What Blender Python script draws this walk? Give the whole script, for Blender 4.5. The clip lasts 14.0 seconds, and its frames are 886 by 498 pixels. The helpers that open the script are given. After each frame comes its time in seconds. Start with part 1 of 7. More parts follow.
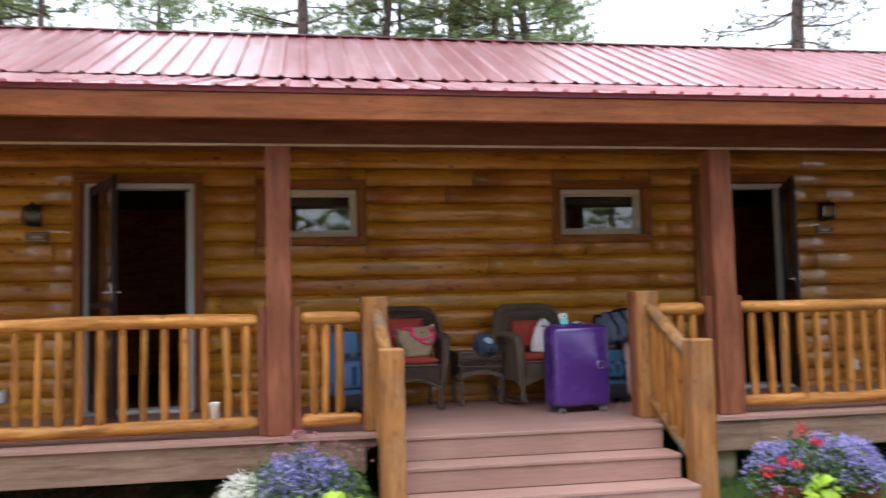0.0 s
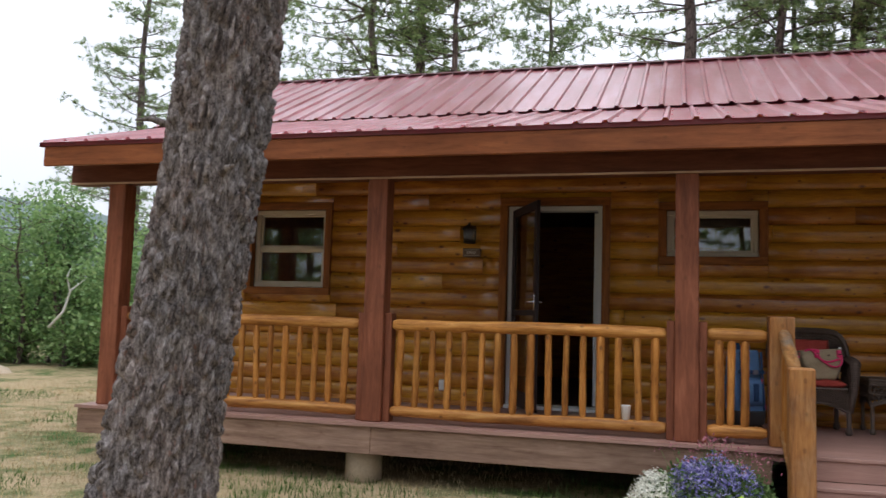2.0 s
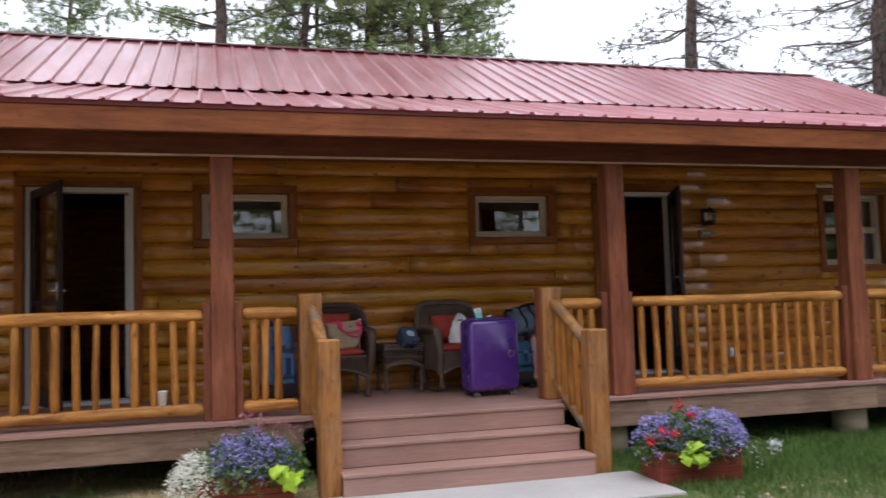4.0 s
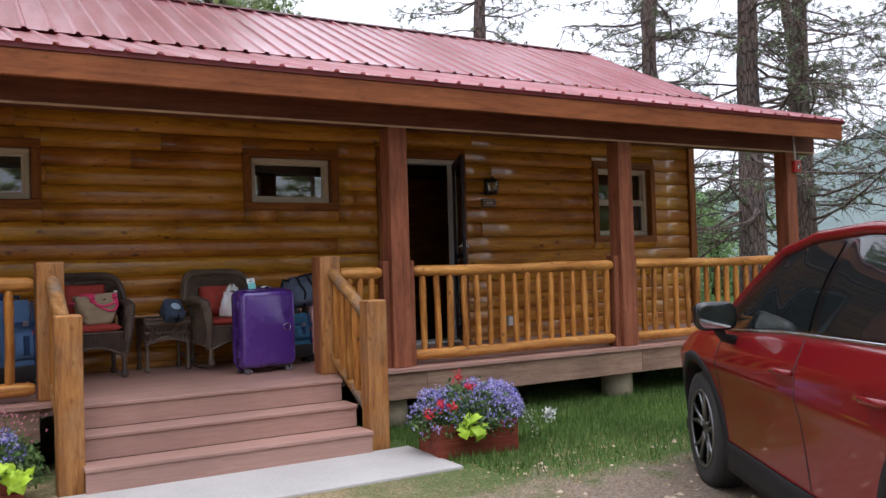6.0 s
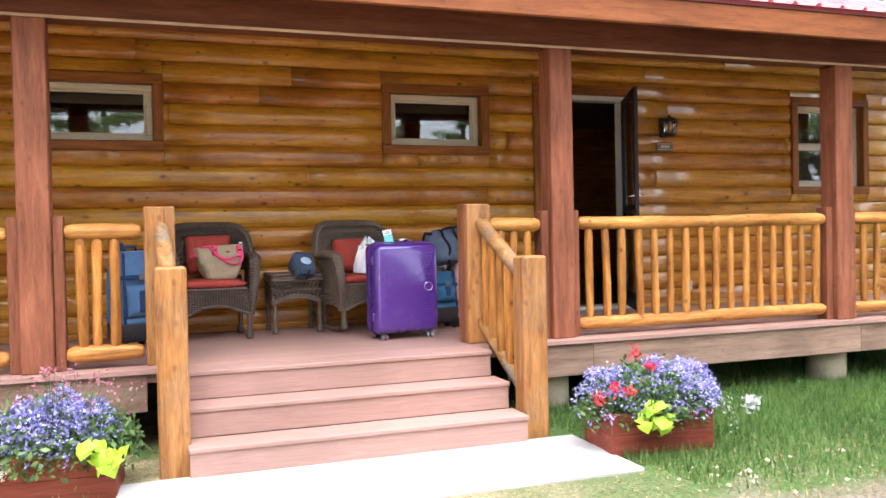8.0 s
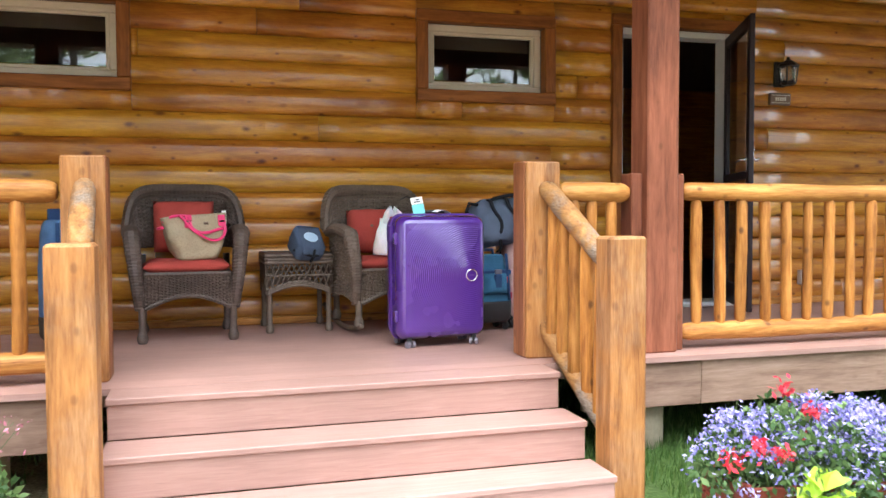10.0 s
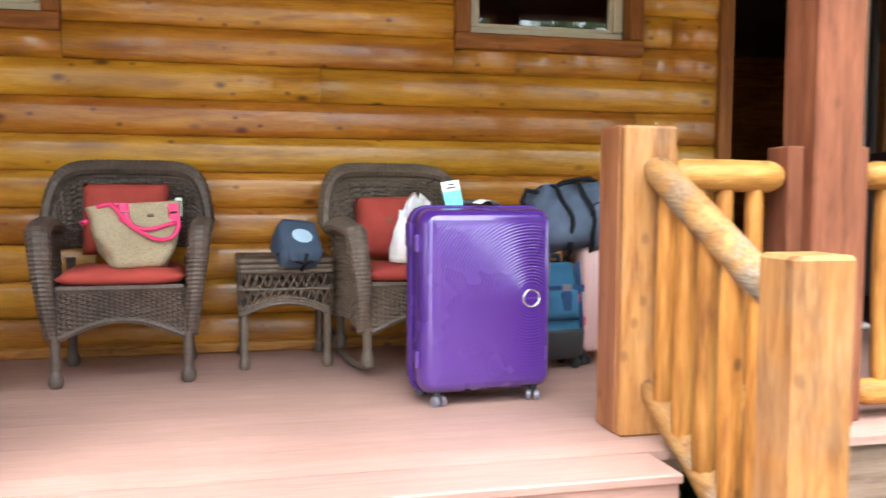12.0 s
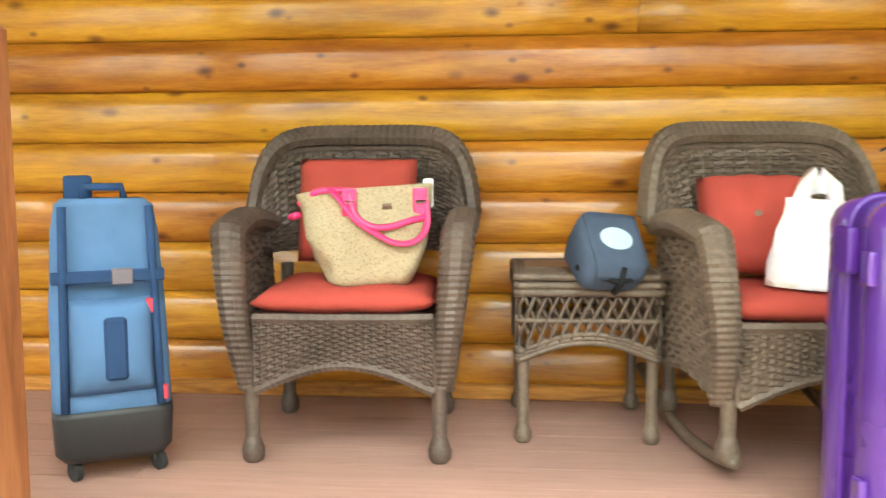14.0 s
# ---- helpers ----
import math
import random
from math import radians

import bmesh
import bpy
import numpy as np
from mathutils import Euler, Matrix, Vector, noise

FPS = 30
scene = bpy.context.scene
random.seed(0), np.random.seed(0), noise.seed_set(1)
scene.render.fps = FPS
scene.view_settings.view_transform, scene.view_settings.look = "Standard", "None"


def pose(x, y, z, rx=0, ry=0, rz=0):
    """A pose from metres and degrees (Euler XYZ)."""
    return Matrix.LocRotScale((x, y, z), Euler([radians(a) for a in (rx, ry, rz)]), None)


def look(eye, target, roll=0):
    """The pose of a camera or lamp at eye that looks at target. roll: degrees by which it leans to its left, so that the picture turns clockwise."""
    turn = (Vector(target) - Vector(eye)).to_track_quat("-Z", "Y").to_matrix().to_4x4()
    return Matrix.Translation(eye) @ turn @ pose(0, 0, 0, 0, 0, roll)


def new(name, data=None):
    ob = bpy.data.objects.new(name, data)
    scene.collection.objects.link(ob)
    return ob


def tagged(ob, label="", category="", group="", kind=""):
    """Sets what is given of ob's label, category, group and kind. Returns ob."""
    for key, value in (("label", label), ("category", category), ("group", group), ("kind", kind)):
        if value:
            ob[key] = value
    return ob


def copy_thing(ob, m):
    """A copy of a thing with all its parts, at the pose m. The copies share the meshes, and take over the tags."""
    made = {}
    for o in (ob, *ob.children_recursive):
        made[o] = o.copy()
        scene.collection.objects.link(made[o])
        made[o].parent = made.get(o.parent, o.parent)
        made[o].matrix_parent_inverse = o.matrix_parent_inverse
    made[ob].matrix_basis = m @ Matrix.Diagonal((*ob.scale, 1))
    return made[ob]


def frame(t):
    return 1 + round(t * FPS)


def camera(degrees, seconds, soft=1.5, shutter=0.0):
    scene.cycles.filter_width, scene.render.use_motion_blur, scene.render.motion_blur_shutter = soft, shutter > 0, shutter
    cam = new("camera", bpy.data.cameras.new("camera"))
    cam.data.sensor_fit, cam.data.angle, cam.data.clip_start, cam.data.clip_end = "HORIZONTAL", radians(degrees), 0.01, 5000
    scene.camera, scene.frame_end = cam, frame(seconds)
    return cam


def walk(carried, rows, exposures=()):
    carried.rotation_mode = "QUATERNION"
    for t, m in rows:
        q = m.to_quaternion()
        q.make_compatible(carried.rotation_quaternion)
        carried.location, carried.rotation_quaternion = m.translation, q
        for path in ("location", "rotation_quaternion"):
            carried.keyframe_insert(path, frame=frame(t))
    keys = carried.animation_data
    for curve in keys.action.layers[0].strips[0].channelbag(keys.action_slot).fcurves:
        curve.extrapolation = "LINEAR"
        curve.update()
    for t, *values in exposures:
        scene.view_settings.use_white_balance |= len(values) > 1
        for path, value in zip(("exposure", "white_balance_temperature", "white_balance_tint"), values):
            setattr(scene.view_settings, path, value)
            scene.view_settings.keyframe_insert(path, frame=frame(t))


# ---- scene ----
cam = camera(56.0, 14.0, 1.5, 0.3)
PATH = [
    (0, (0.200, 0.219, 1.524), (0.526, 2.187, 1.667), -1.4),
    (0.5, (0.047, 0.066, 1.513), (-0.046, 2.054, 1.705), -1.1),
    (1, (-0.002, -0.138, 1.514), (-0.453, 1.800, 1.720), 0.6),
    (1.5, (-0.003, -0.352, 1.521), (-0.614, 1.545, 1.698), 1.7),
    (2, (-0.075, -0.447, 1.515), (-0.617, 1.471, 1.688), 1.7),
    (2.5, (-0.109, -0.474, 1.516), (-0.443, 1.490, 1.686), 1),
    (3, (-0.099, -0.484, 1.528), (-0.194, 1.507, 1.686), 0.2),
    (3.5, (-0.125, -0.503, 1.510), (0.101, 1.479, 1.659), -0.6),
    (4, (-0.084, -0.506, 1.508), (0.452, 1.417, 1.640), -1.7),
    (4.2, (-0.036, -0.510, 1.510), (0.590, 1.386, 1.635), -1.7),
    (6.5, (0.278, 0.070, 1.488), (1.281, 1.800, 1.527), -1.8),
    (7, (0.402, 0.318, 1.462), (1.298, 2.106, 1.479), -2.1),
    (7.5, (0.534, 0.609, 1.467), (1.340, 2.439, 1.440), -1.8),
    (8, (0.659, 0.971, 1.417), (1.322, 2.858, 1.381), -1.2),
    (10.3, (1.296, 2.859, 1.365), (1.848, 4.779, 1.272), -0.2),
    (10.5, (1.341, 3.025, 1.360), (1.950, 4.928, 1.269), -0.4),
    (11, (1.462, 3.380, 1.386), (2.129, 5.263, 1.293), 0.5),
    (11.5, (1.530, 3.787, 1.384), (2.180, 5.676, 1.287), 0.9),
    (12, (1.641, 4.097, 1.405), (2.093, 6.040, 1.275), 0.3),
    (12.5, (1.615, 4.520, 1.385), (1.858, 6.501, 1.261), -0.3),
    (13, (1.633, 4.835, 1.394), (1.791, 6.820, 1.213), -0.6),
    (13.5, (1.646, 5.168, 1.397), (1.669, 7.160, 1.219), -0.3),
    (14, (1.587, 5.500, 1.411), (1.417, 7.484, 1.222), -0.2),
]
walk(cam, [(t, look(eye, target, roll)) for t, eye, target, roll in PATH],
     [(0.0, 0.48, 5950, 13), (0.6, -0.08, 6050, 14), (1.4, -0.26, 6120, 13), (3.0, -0.26, 6080, 15), (3.5, -0.1, 6080, 16), (4.2, -0.06, 6080, 16), (6.4, 0.17, 6050, 17), (7.0, 0.76, 6050, 16), (7.5, 1.08, 6030, 15),
      (8.2, 1.7, 6050, 12), (10.3, 1.74, 5950, 8), (12.0, 2.12, 5950, 3), (13.0, 2.53, 6330, -1), (14.0, 2.85, 6850, -5)])

# ---------------------------------------------------------------- sky and sun
world = bpy.data.worlds.new("overcast_sky")
scene.world = world
world.use_nodes = True
wn, wl = world.node_tree.nodes, world.node_tree.links
SUN_ELEV, SUN_ROT = radians(70), radians(200)
sky = wn.new("ShaderNodeTexSky")
sky.sky_type = "NISHITA"
sky.sun_disc = False
sky.sun_elevation, sky.sun_rotation = SUN_ELEV, SUN_ROT
cloud = wn.new("ShaderNodeMix")
cloud.data_type = "RGBA"
cloud.inputs[0].default_value = 0.86
wl.new(sky.outputs[0], cloud.inputs[6])
cloud.inputs[7].default_value = (14.2, 14.5, 14.8, 1)
# overcast sky: brightest overhead, dimmer towards the horizon
dome, up = wn.new("ShaderNodeTexCoord"), wn.new("ShaderNodeSeparateXYZ")
wl.new(dome.outputs["Generated"], up.inputs[0])
grade = wn.new("ShaderNodeMapRange")
wl.new(up.outputs["Z"], grade.inputs["Value"])
grade.inputs["To Min"].default_value, grade.inputs["To Max"].default_value = 0.5, 1.35
wbg = wn["Background"]
dim = wn.new("ShaderNodeMix")
dim.data_type, dim.blend_type = "RGBA", "MULTIPLY"
dim.inputs[0].default_value = 1.0
wl.new(cloud.outputs[2], dim.inputs[6])
wl.new(grade.outputs[0], dim.inputs[7])
wl.new(dim.outputs[2], wbg.inputs[0])
wbg.inputs[1].default_value = 0.15
sun = new("sun", bpy.data.lights.new("sun", "SUN"))
sun.data.energy, sun.data.angle, sun.data.color = 1.1, radians(40), (1.0, 0.96, 0.9)
sun.matrix_world = look((math.sin(SUN_ROT) * 30, math.cos(SUN_ROT) * 30, 30 * math.tan(SUN_ELEV)), (0, 0, 0))


# ---------------------------------------------------------------- materials
class Nodes:
    """A small builder of node materials."""

    def __init__(self, name, rough=0.6, metal=0.0, spec=0.5):
        self.m = bpy.data.materials.new(name)
        self.m.use_nodes = True
        self.t = self.m.node_tree
        self.b = self.t.nodes["Principled BSDF"]
        self.b.inputs["Roughness"].default_value = rough
        self.b.inputs["Metallic"].default_value = metal
        self.b.inputs["Specular IOR Level"].default_value = spec

    def n(self, kind, operation="", data_type="", blend_type="", feature="", wave_type="", bands_direction=""):
        node = self.t.nodes.new("ShaderNode" + kind)
        if operation:
            node.operation = operation
        if data_type:
            node.data_type = data_type
        if blend_type:
            node.blend_type = blend_type
        if feature:
            node.feature = feature
        if wave_type:
            node.wave_type = wave_type
        if bands_direction:
            node.bands_direction = bands_direction
        return node

    def link(self, a, b):
        self.t.links.new(a, b)

    def coord(self, scale=(1, 1, 1), shift=True):
        tc, mp = self.n("TexCoord"), self.n("Mapping")
        self.link(tc.outputs["Object"], mp.inputs["Vector"])
        mp.inputs["Scale"].default_value = scale
        if shift:
            oi, mul = self.n("ObjectInfo"), self.n("Math", operation="MULTIPLY")
            self.link(oi.outputs["Random"], mul.inputs[0])
            mul.inputs[1].default_value = 37.0
            self.link(mul.outputs[0], mp.inputs["Location"])
        return mp.outputs["Vector"]

    def noise(self, vec, scale, detail=4.0, rough=0.55, distortion=0.0):
        t = self.n("TexNoise")
        self.link(vec, t.inputs["Vector"])
        t.inputs["Scale"].default_value, t.inputs["Detail"].default_value = scale, detail
        t.inputs["Roughness"].default_value, t.inputs["Distortion"].default_value = rough, distortion
        return t.outputs["Fac"]

    def ramp(self, fac, stops):
        r = self.n("ValToRGB")
        self.link(fac, r.inputs["Fac"])
        while len(r.color_ramp.elements) < len(stops):
            r.color_ramp.elements.new(0.5)
        for e, (p, c) in zip(r.color_ramp.elements, stops):
            e.position = p
            e.color = (*c, 1) if len(c) == 3 else c
        return r.outputs["Color"]

    def mix(self, fac, a, b, blend="MIX"):
        x = self.n("Mix", data_type="RGBA", blend_type=blend)
        for value, slot in ((fac, 0), (a, 6), (b, 7)):
            if isinstance(value, (int, float)):
                x.inputs[slot].default_value = value
            elif isinstance(value, tuple):
                x.inputs[slot].default_value = (*value, 1)
            else:
                self.link(value, x.inputs[slot])
        return x.outputs[2]

    def bump(self, height, strength=0.3, dist=0.01):
        b = self.n("Bump")
        self.link(height, b.inputs["Height"])
        b.inputs["Strength"].default_value, b.inputs["Distance"].default_value = strength, dist
        self.link(b.outputs[0], self.b.inputs["Normal"])

    def vary(self, colour, amount=0.25):
        """Lightness that differs from object to object."""
        oi, hs = self.n("ObjectInfo"), self.n("HueSaturation")
        mr = self.n("MapRange")
        self.link(oi.outputs["Random"], mr.inputs["Value"])
        mr.inputs["To Min"].default_value, mr.inputs["To Max"].default_value = 1 - amount, 1 + amount
        self.link(mr.outputs[0], hs.inputs["Value"])
        self.link(colour, hs.inputs["Color"])
        return hs.outputs[0]

    def colour(self, c):
        self.link(c, self.b.inputs["Base Color"])
        return self

    def roughness(self, fac, lo, hi):
        mr = self.n("MapRange")
        self.link(fac, mr.inputs["Value"])
        mr.inputs["To Min"].default_value, mr.inputs["To Max"].default_value = lo, hi
        self.link(mr.outputs[0], self.b.inputs["Roughness"])


def wood(name, dark, mid, light, axis="x", rough=0.45, knots=0.5, vary=0.2, bump=0.25, coat=0.0, knot_c=(0.09, 0.035, 0.012), grey=0.0):
    s = Nodes(name, rough, 0, 0.25 if coat else 0.22)
    along, across = 0.9, 9.0
    scale = {"x": (along, across, across), "y": (across, along, across), "z": (across, across, along)}[axis]
    v = s.coord(scale)
    grain = s.noise(v, 2.2, 6, 0.6, 0.6)
    fine = s.noise(v, 14.0, 3, 0.6)
    blotch = s.noise(s.coord((1, 1, 1)), 1.7, 3)
    c = s.ramp(grain, [(0.33, dark), (0.5, mid), (0.67, light)])
    c = s.mix(0.3, c, s.ramp(fine, [(0.3, dark), (0.7, light)]))
    c = s.mix(0.55, c, s.ramp(blotch, [(0.3, (0.55, 0.5, 0.46)), (0.7, (1.15, 1.1, 1.05))]), "MULTIPLY")
    if knots:
        ks = {"x": (2.4, 3.6, 3.6), "y": (3.6, 2.4, 3.6), "z": (3.6, 3.6, 2.4)}[axis]
        vo = s.n("TexVoronoi", feature="F1")
        s.link(s.coord(ks), vo.inputs["Vector"])
        vo.inputs["Scale"].default_value = 2.6
        k = s.ramp(vo.outputs["Distance"], [(0.0, (1, 1, 1)), (0.08, (0.85, 0.85, 0.85)), (0.16, (0, 0, 0))])
        km = s.n("Math", operation="MULTIPLY")
        s.link(k, km.inputs[0])
        km.inputs[1].default_value = knots
        c = s.mix(km.outputs[0], c, knot_c)
    if grey:
        worn = s.noise(s.coord((1.6, 1.6, 1.6)), 2.6, 5, 0.65)
        wm = s.n("Math", operation="MULTIPLY")
        s.link(s.ramp(worn, [(0.47, (0, 0, 0)), (0.62, (1, 1, 1))]), wm.inputs[0])
        wm.inputs[1].default_value = grey
        c = s.mix(wm.outputs[0], c, s.ramp(fine, [(0.3, (0.11, 0.078, 0.055)), (0.7, (0.29, 0.23, 0.18))]))
    c = s.vary(c, vary)
    s.colour(c)
    s.roughness(blotch, rough - 0.08, rough + 0.15)
    s.bump(s.mix(0.4, grain, fine), bump, 0.004)
    if coat:
        s.b.inputs["Coat Weight"].default_value = coat
        s.b.inputs["Coat Roughness"].default_value = 0.22
    return s.m


def plain(name, colour, rough=0.5, metal=0.0, scale=30.0, amount=0.18, bump=0.1, vary=0.0, coat=0.0, spec=0.5):
    s = Nodes(name, rough, metal, spec)
    v = s.coord()
    f = s.noise(v, scale, 4)
    big = s.noise(v, 2.2, 3)
    lo = tuple(x * (1 - amount) for x in colour)
    hi = tuple(min(1, x * (1 + amount)) for x in colour)
    c = s.mix(0.5, s.ramp(f, [(0.3, lo), (0.7, hi)]), s.ramp(big, [(0.3, lo), (0.7, hi)]))
    if vary:
        c = s.vary(c, vary)
    s.colour(c)
    s.roughness(big, max(0.02, rough - 0.06), min(1, rough + 0.1))
    if bump:
        s.bump(f, bump, 0.003)
    if coat:
        s.b.inputs["Coat Weight"].default_value, s.b.inputs["Coat Roughness"].default_value = coat, 0.04
    return s.m


def fabric(name, colour, scale=220.0, amount=0.3, rough=0.9):
    s = Nodes(name, rough, 0, 0.2)
    v = s.coord((1, 1, 1), False)
    w = s.n("TexWave", wave_type="BANDS", bands_direction="DIAGONAL")
    s.link(v, w.inputs["Vector"])
    w.inputs["Scale"].default_value, w.inputs["Distortion"].default_value = scale, 1.5
    big = s.noise(v, 9, 4)
    lo, hi = tuple(x * (1 - amount) for x in colour), tuple(min(1, x * (1 + amount)) for x in colour)
    c = s.mix(0.5, s.ramp(w.outputs["Fac"], [(0.2, lo), (0.8, hi)]), s.ramp(big, [(0.3, lo), (0.7, hi)]))
    s.colour(c)
    s.bump(s.mix(0.5, w.outputs["Fac"], big), 0.35, 0.004)
    return s.m


M = {}


def log_material():
    """Varnished pine siding: honey stain, brown knots with smudged halos, a hard gloss coat."""
    s = Nodes("log_siding", 0.5, 0, 0.25)
    v = s.coord((0.9, 9, 9))
    grain = s.noise(v, 2.0, 6, 0.6, 0.8)
    fine = s.noise(v, 15, 4, 0.65)
    blotch = s.noise(s.coord((0.7, 1, 1)), 2.1, 4, 0.6)
    c = s.ramp(grain, [(0.3, (0.27, 0.082, 0.008)), (0.5, (0.47, 0.197, 0.013)), (0.7, (0.62, 0.31, 0.025))])
    c = s.mix(0.28, c, s.ramp(fine, [(0.3, (0.22, 0.06, 0.007)), (0.7, (0.66, 0.32, 0.035))]))
    c = s.mix(0.65, c, s.ramp(blotch, [(0.32, (0.62, 0.53, 0.45)), (0.5, (1.0, 0.97, 0.92)), (0.7, (1.2, 1.2, 1.1))]), "MULTIPLY")
    warp = s.noise(s.coord((3, 6, 6)), 2.2, 3)
    for scale, r0, r1, gate, strength in (((2.3, 4.4, 4.4), 0.05, 0.17, 0.5, 0.95), ((4.1, 6.8, 6.8), 0.04, 0.15, 0.54, 0.85), ((1.1, 5.2, 5.2), 0.06, 0.3, 0.5, 0.42)):
        vo, add = s.n("TexVoronoi", feature="F1"), s.n("Math", operation="MULTIPLY_ADD")
        s.link(s.coord(scale), vo.inputs["Vector"])
        vo.inputs["Scale"].default_value = 1.9
        s.link(warp, add.inputs[0])
        add.inputs[1].default_value = 0.16
        s.link(vo.outputs["Distance"], add.inputs[2])
        knot = s.ramp(add.outputs[0], [(r0 + 0.09, (1, 1, 1)), (r1 + 0.1, (0, 0, 0))])
        sep, on, mul = s.n("SeparateColor"), s.n("Math", operation="GREATER_THAN"), s.n("Math", operation="MULTIPLY")
        s.link(vo.outputs["Color"], sep.inputs[0])
        s.link(sep.outputs[0], on.inputs[0])
        on.inputs[1].default_value = gate
        s.link(knot, mul.inputs[0])
        s.link(on.outputs[0], mul.inputs[1])
        mul2 = s.n("Math", operation="MULTIPLY")
        s.link(mul.outputs[0], mul2.inputs[0])
        mul2.inputs[1].default_value = strength
        c = s.mix(mul2.outputs[0], c, (0.115, 0.03, 0.007))
    # each log takes the stain a little differently
    oi, hs, hue = s.n("ObjectInfo"), s.n("HueSaturation"), s.n("MapRange")
    s.link(oi.outputs["Random"], hue.inputs["Value"])
    hue.inputs["To Min"].default_value, hue.inputs["To Max"].default_value = 0.489, 0.509
    s.link(hue.outputs[0], hs.inputs["Hue"])
    s.link(c, hs.inputs["Color"])
    s.colour(s.vary(hs.outputs[0], 0.12))
    s.roughness(blotch, 0.38, 0.6)
    s.bump(s.mix(0.3, s.mix(0.5, grain, fine), blotch), 0.12, 0.006)
    s.b.inputs["Coat Weight"].default_value, s.b.inputs["Coat Roughness"].default_value = 0.7, 0.15
    return s.m


M["log"] = log_material()
M["trim"] = wood("stained_trim", (0.15, 0.045, 0.01), (0.27, 0.092, 0.018), (0.37, 0.14, 0.03), "x", 0.5, 0.4, 0.1)
M["trim_v"] = wood("stained_trim_upright", (0.15, 0.045, 0.01), (0.27, 0.092, 0.018), (0.37, 0.14, 0.03), "z", 0.5, 0.4, 0.1)
M["post"] = wood("red_brown_post", (0.12, 0.038, 0.019), (0.225, 0.075, 0.038), (0.32, 0.12, 0.066), "z", 0.5, 0.5, 0.06)
# red-brown darkened to stand in for the shade under the eave
M["beam"] = wood("red_brown_beam_darkened", (0.07, 0.02, 0.01), (0.12, 0.036, 0.018), (0.165, 0.054, 0.027), "x", 0.55, 0.35, 0.06)
M["fascia"] = wood("eave_fascia", (0.15, 0.045, 0.016), (0.245, 0.08, 0.028), (0.32, 0.115, 0.042), "x", 0.5, 0.4, 0.05)
M["rim"] = wood("weathered_rim_board", (0.17, 0.1, 0.07), (0.28, 0.18, 0.13), (0.37, 0.255, 0.195), "x", 0.7, 0.25, 0.06)
M["rail"] = wood("peeled_log", (0.19, 0.06, 0.011), (0.48, 0.2, 0.04), (0.7, 0.375, 0.11), "x", 0.5, 0.8, 0.1, 0.5, 0.05)
M["rail_v"] = wood("peeled_log_upright", (0.17, 0.052, 0.009), (0.44, 0.175, 0.032), (0.64, 0.31, 0.08), "z", 0.5, 0.85, 0.2, 0.5, 0.05)
M["rail_worn"] = wood("worn_handrail", (0.15, 0.062, 0.02), (0.34, 0.16, 0.05), (0.47, 0.27, 0.1), "y", 0.6, 0.7, 0.06, 0.5, 0, (0.07, 0.03, 0.014), 0.95)
M["cutlog"] = wood("cut_log_end", (0.42, 0.2, 0.06), (0.6, 0.33, 0.12), (0.72, 0.46, 0.2), "z", 0.6, 0.3, 0.05)
M["upper_newel"] = wood("stained_upper_newel", (0.16, 0.055, 0.02), (0.28, 0.105, 0.042), (0.38, 0.16, 0.07), "z", 0.5, 0.55, 0.06)
M["newel"] = wood("stair_newel", (0.16, 0.06, 0.018), (0.37, 0.16, 0.047), (0.53, 0.27, 0.095), "z", 0.55, 0.45, 0.08, 0.45, 0, (0.07, 0.028, 0.012), 0.22)
# ceiling colour darkened to deepen the shade under the porch roof
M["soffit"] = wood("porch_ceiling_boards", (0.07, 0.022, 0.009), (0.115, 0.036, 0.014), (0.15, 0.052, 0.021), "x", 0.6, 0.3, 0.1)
# pale colour that paints the lit arris of the porch beam
M["edge"] = wood("painted_edge_glint", (0.36, 0.22, 0.14), (0.5, 0.34, 0.24), (0.6, 0.45, 0.34), "x", 0.6, 0.2, 0.05)
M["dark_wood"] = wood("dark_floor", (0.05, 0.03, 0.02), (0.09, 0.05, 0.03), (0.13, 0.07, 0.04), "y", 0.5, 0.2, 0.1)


def deck_material():
    s = Nodes("composite_decking", 0.55)
    v = s.coord((1.2, 22, 22))
    g = s.noise(v, 3.0, 5, 0.6, 1.2)
    big = s.noise(s.coord((1, 1, 1), False), 1.3, 5)
    c = s.ramp(g, [(0.25, (0.29, 0.165, 0.135)), (0.5, (0.35, 0.205, 0.168)), (0.78, (0.41, 0.25, 0.208))])
    c = s.mix(0.5, c, s.ramp(big, [(0.35, (0.75, 0.72, 0.7)), (0.65, (1.15, 1.12, 1.1))]), "MULTIPLY")
    s.colour(s.vary(c, 0.07))
    s.roughness(big, 0.42, 0.68)
    s.bump(g, 0.3, 0.003)
    return s.m


M["deck"] = deck_material()


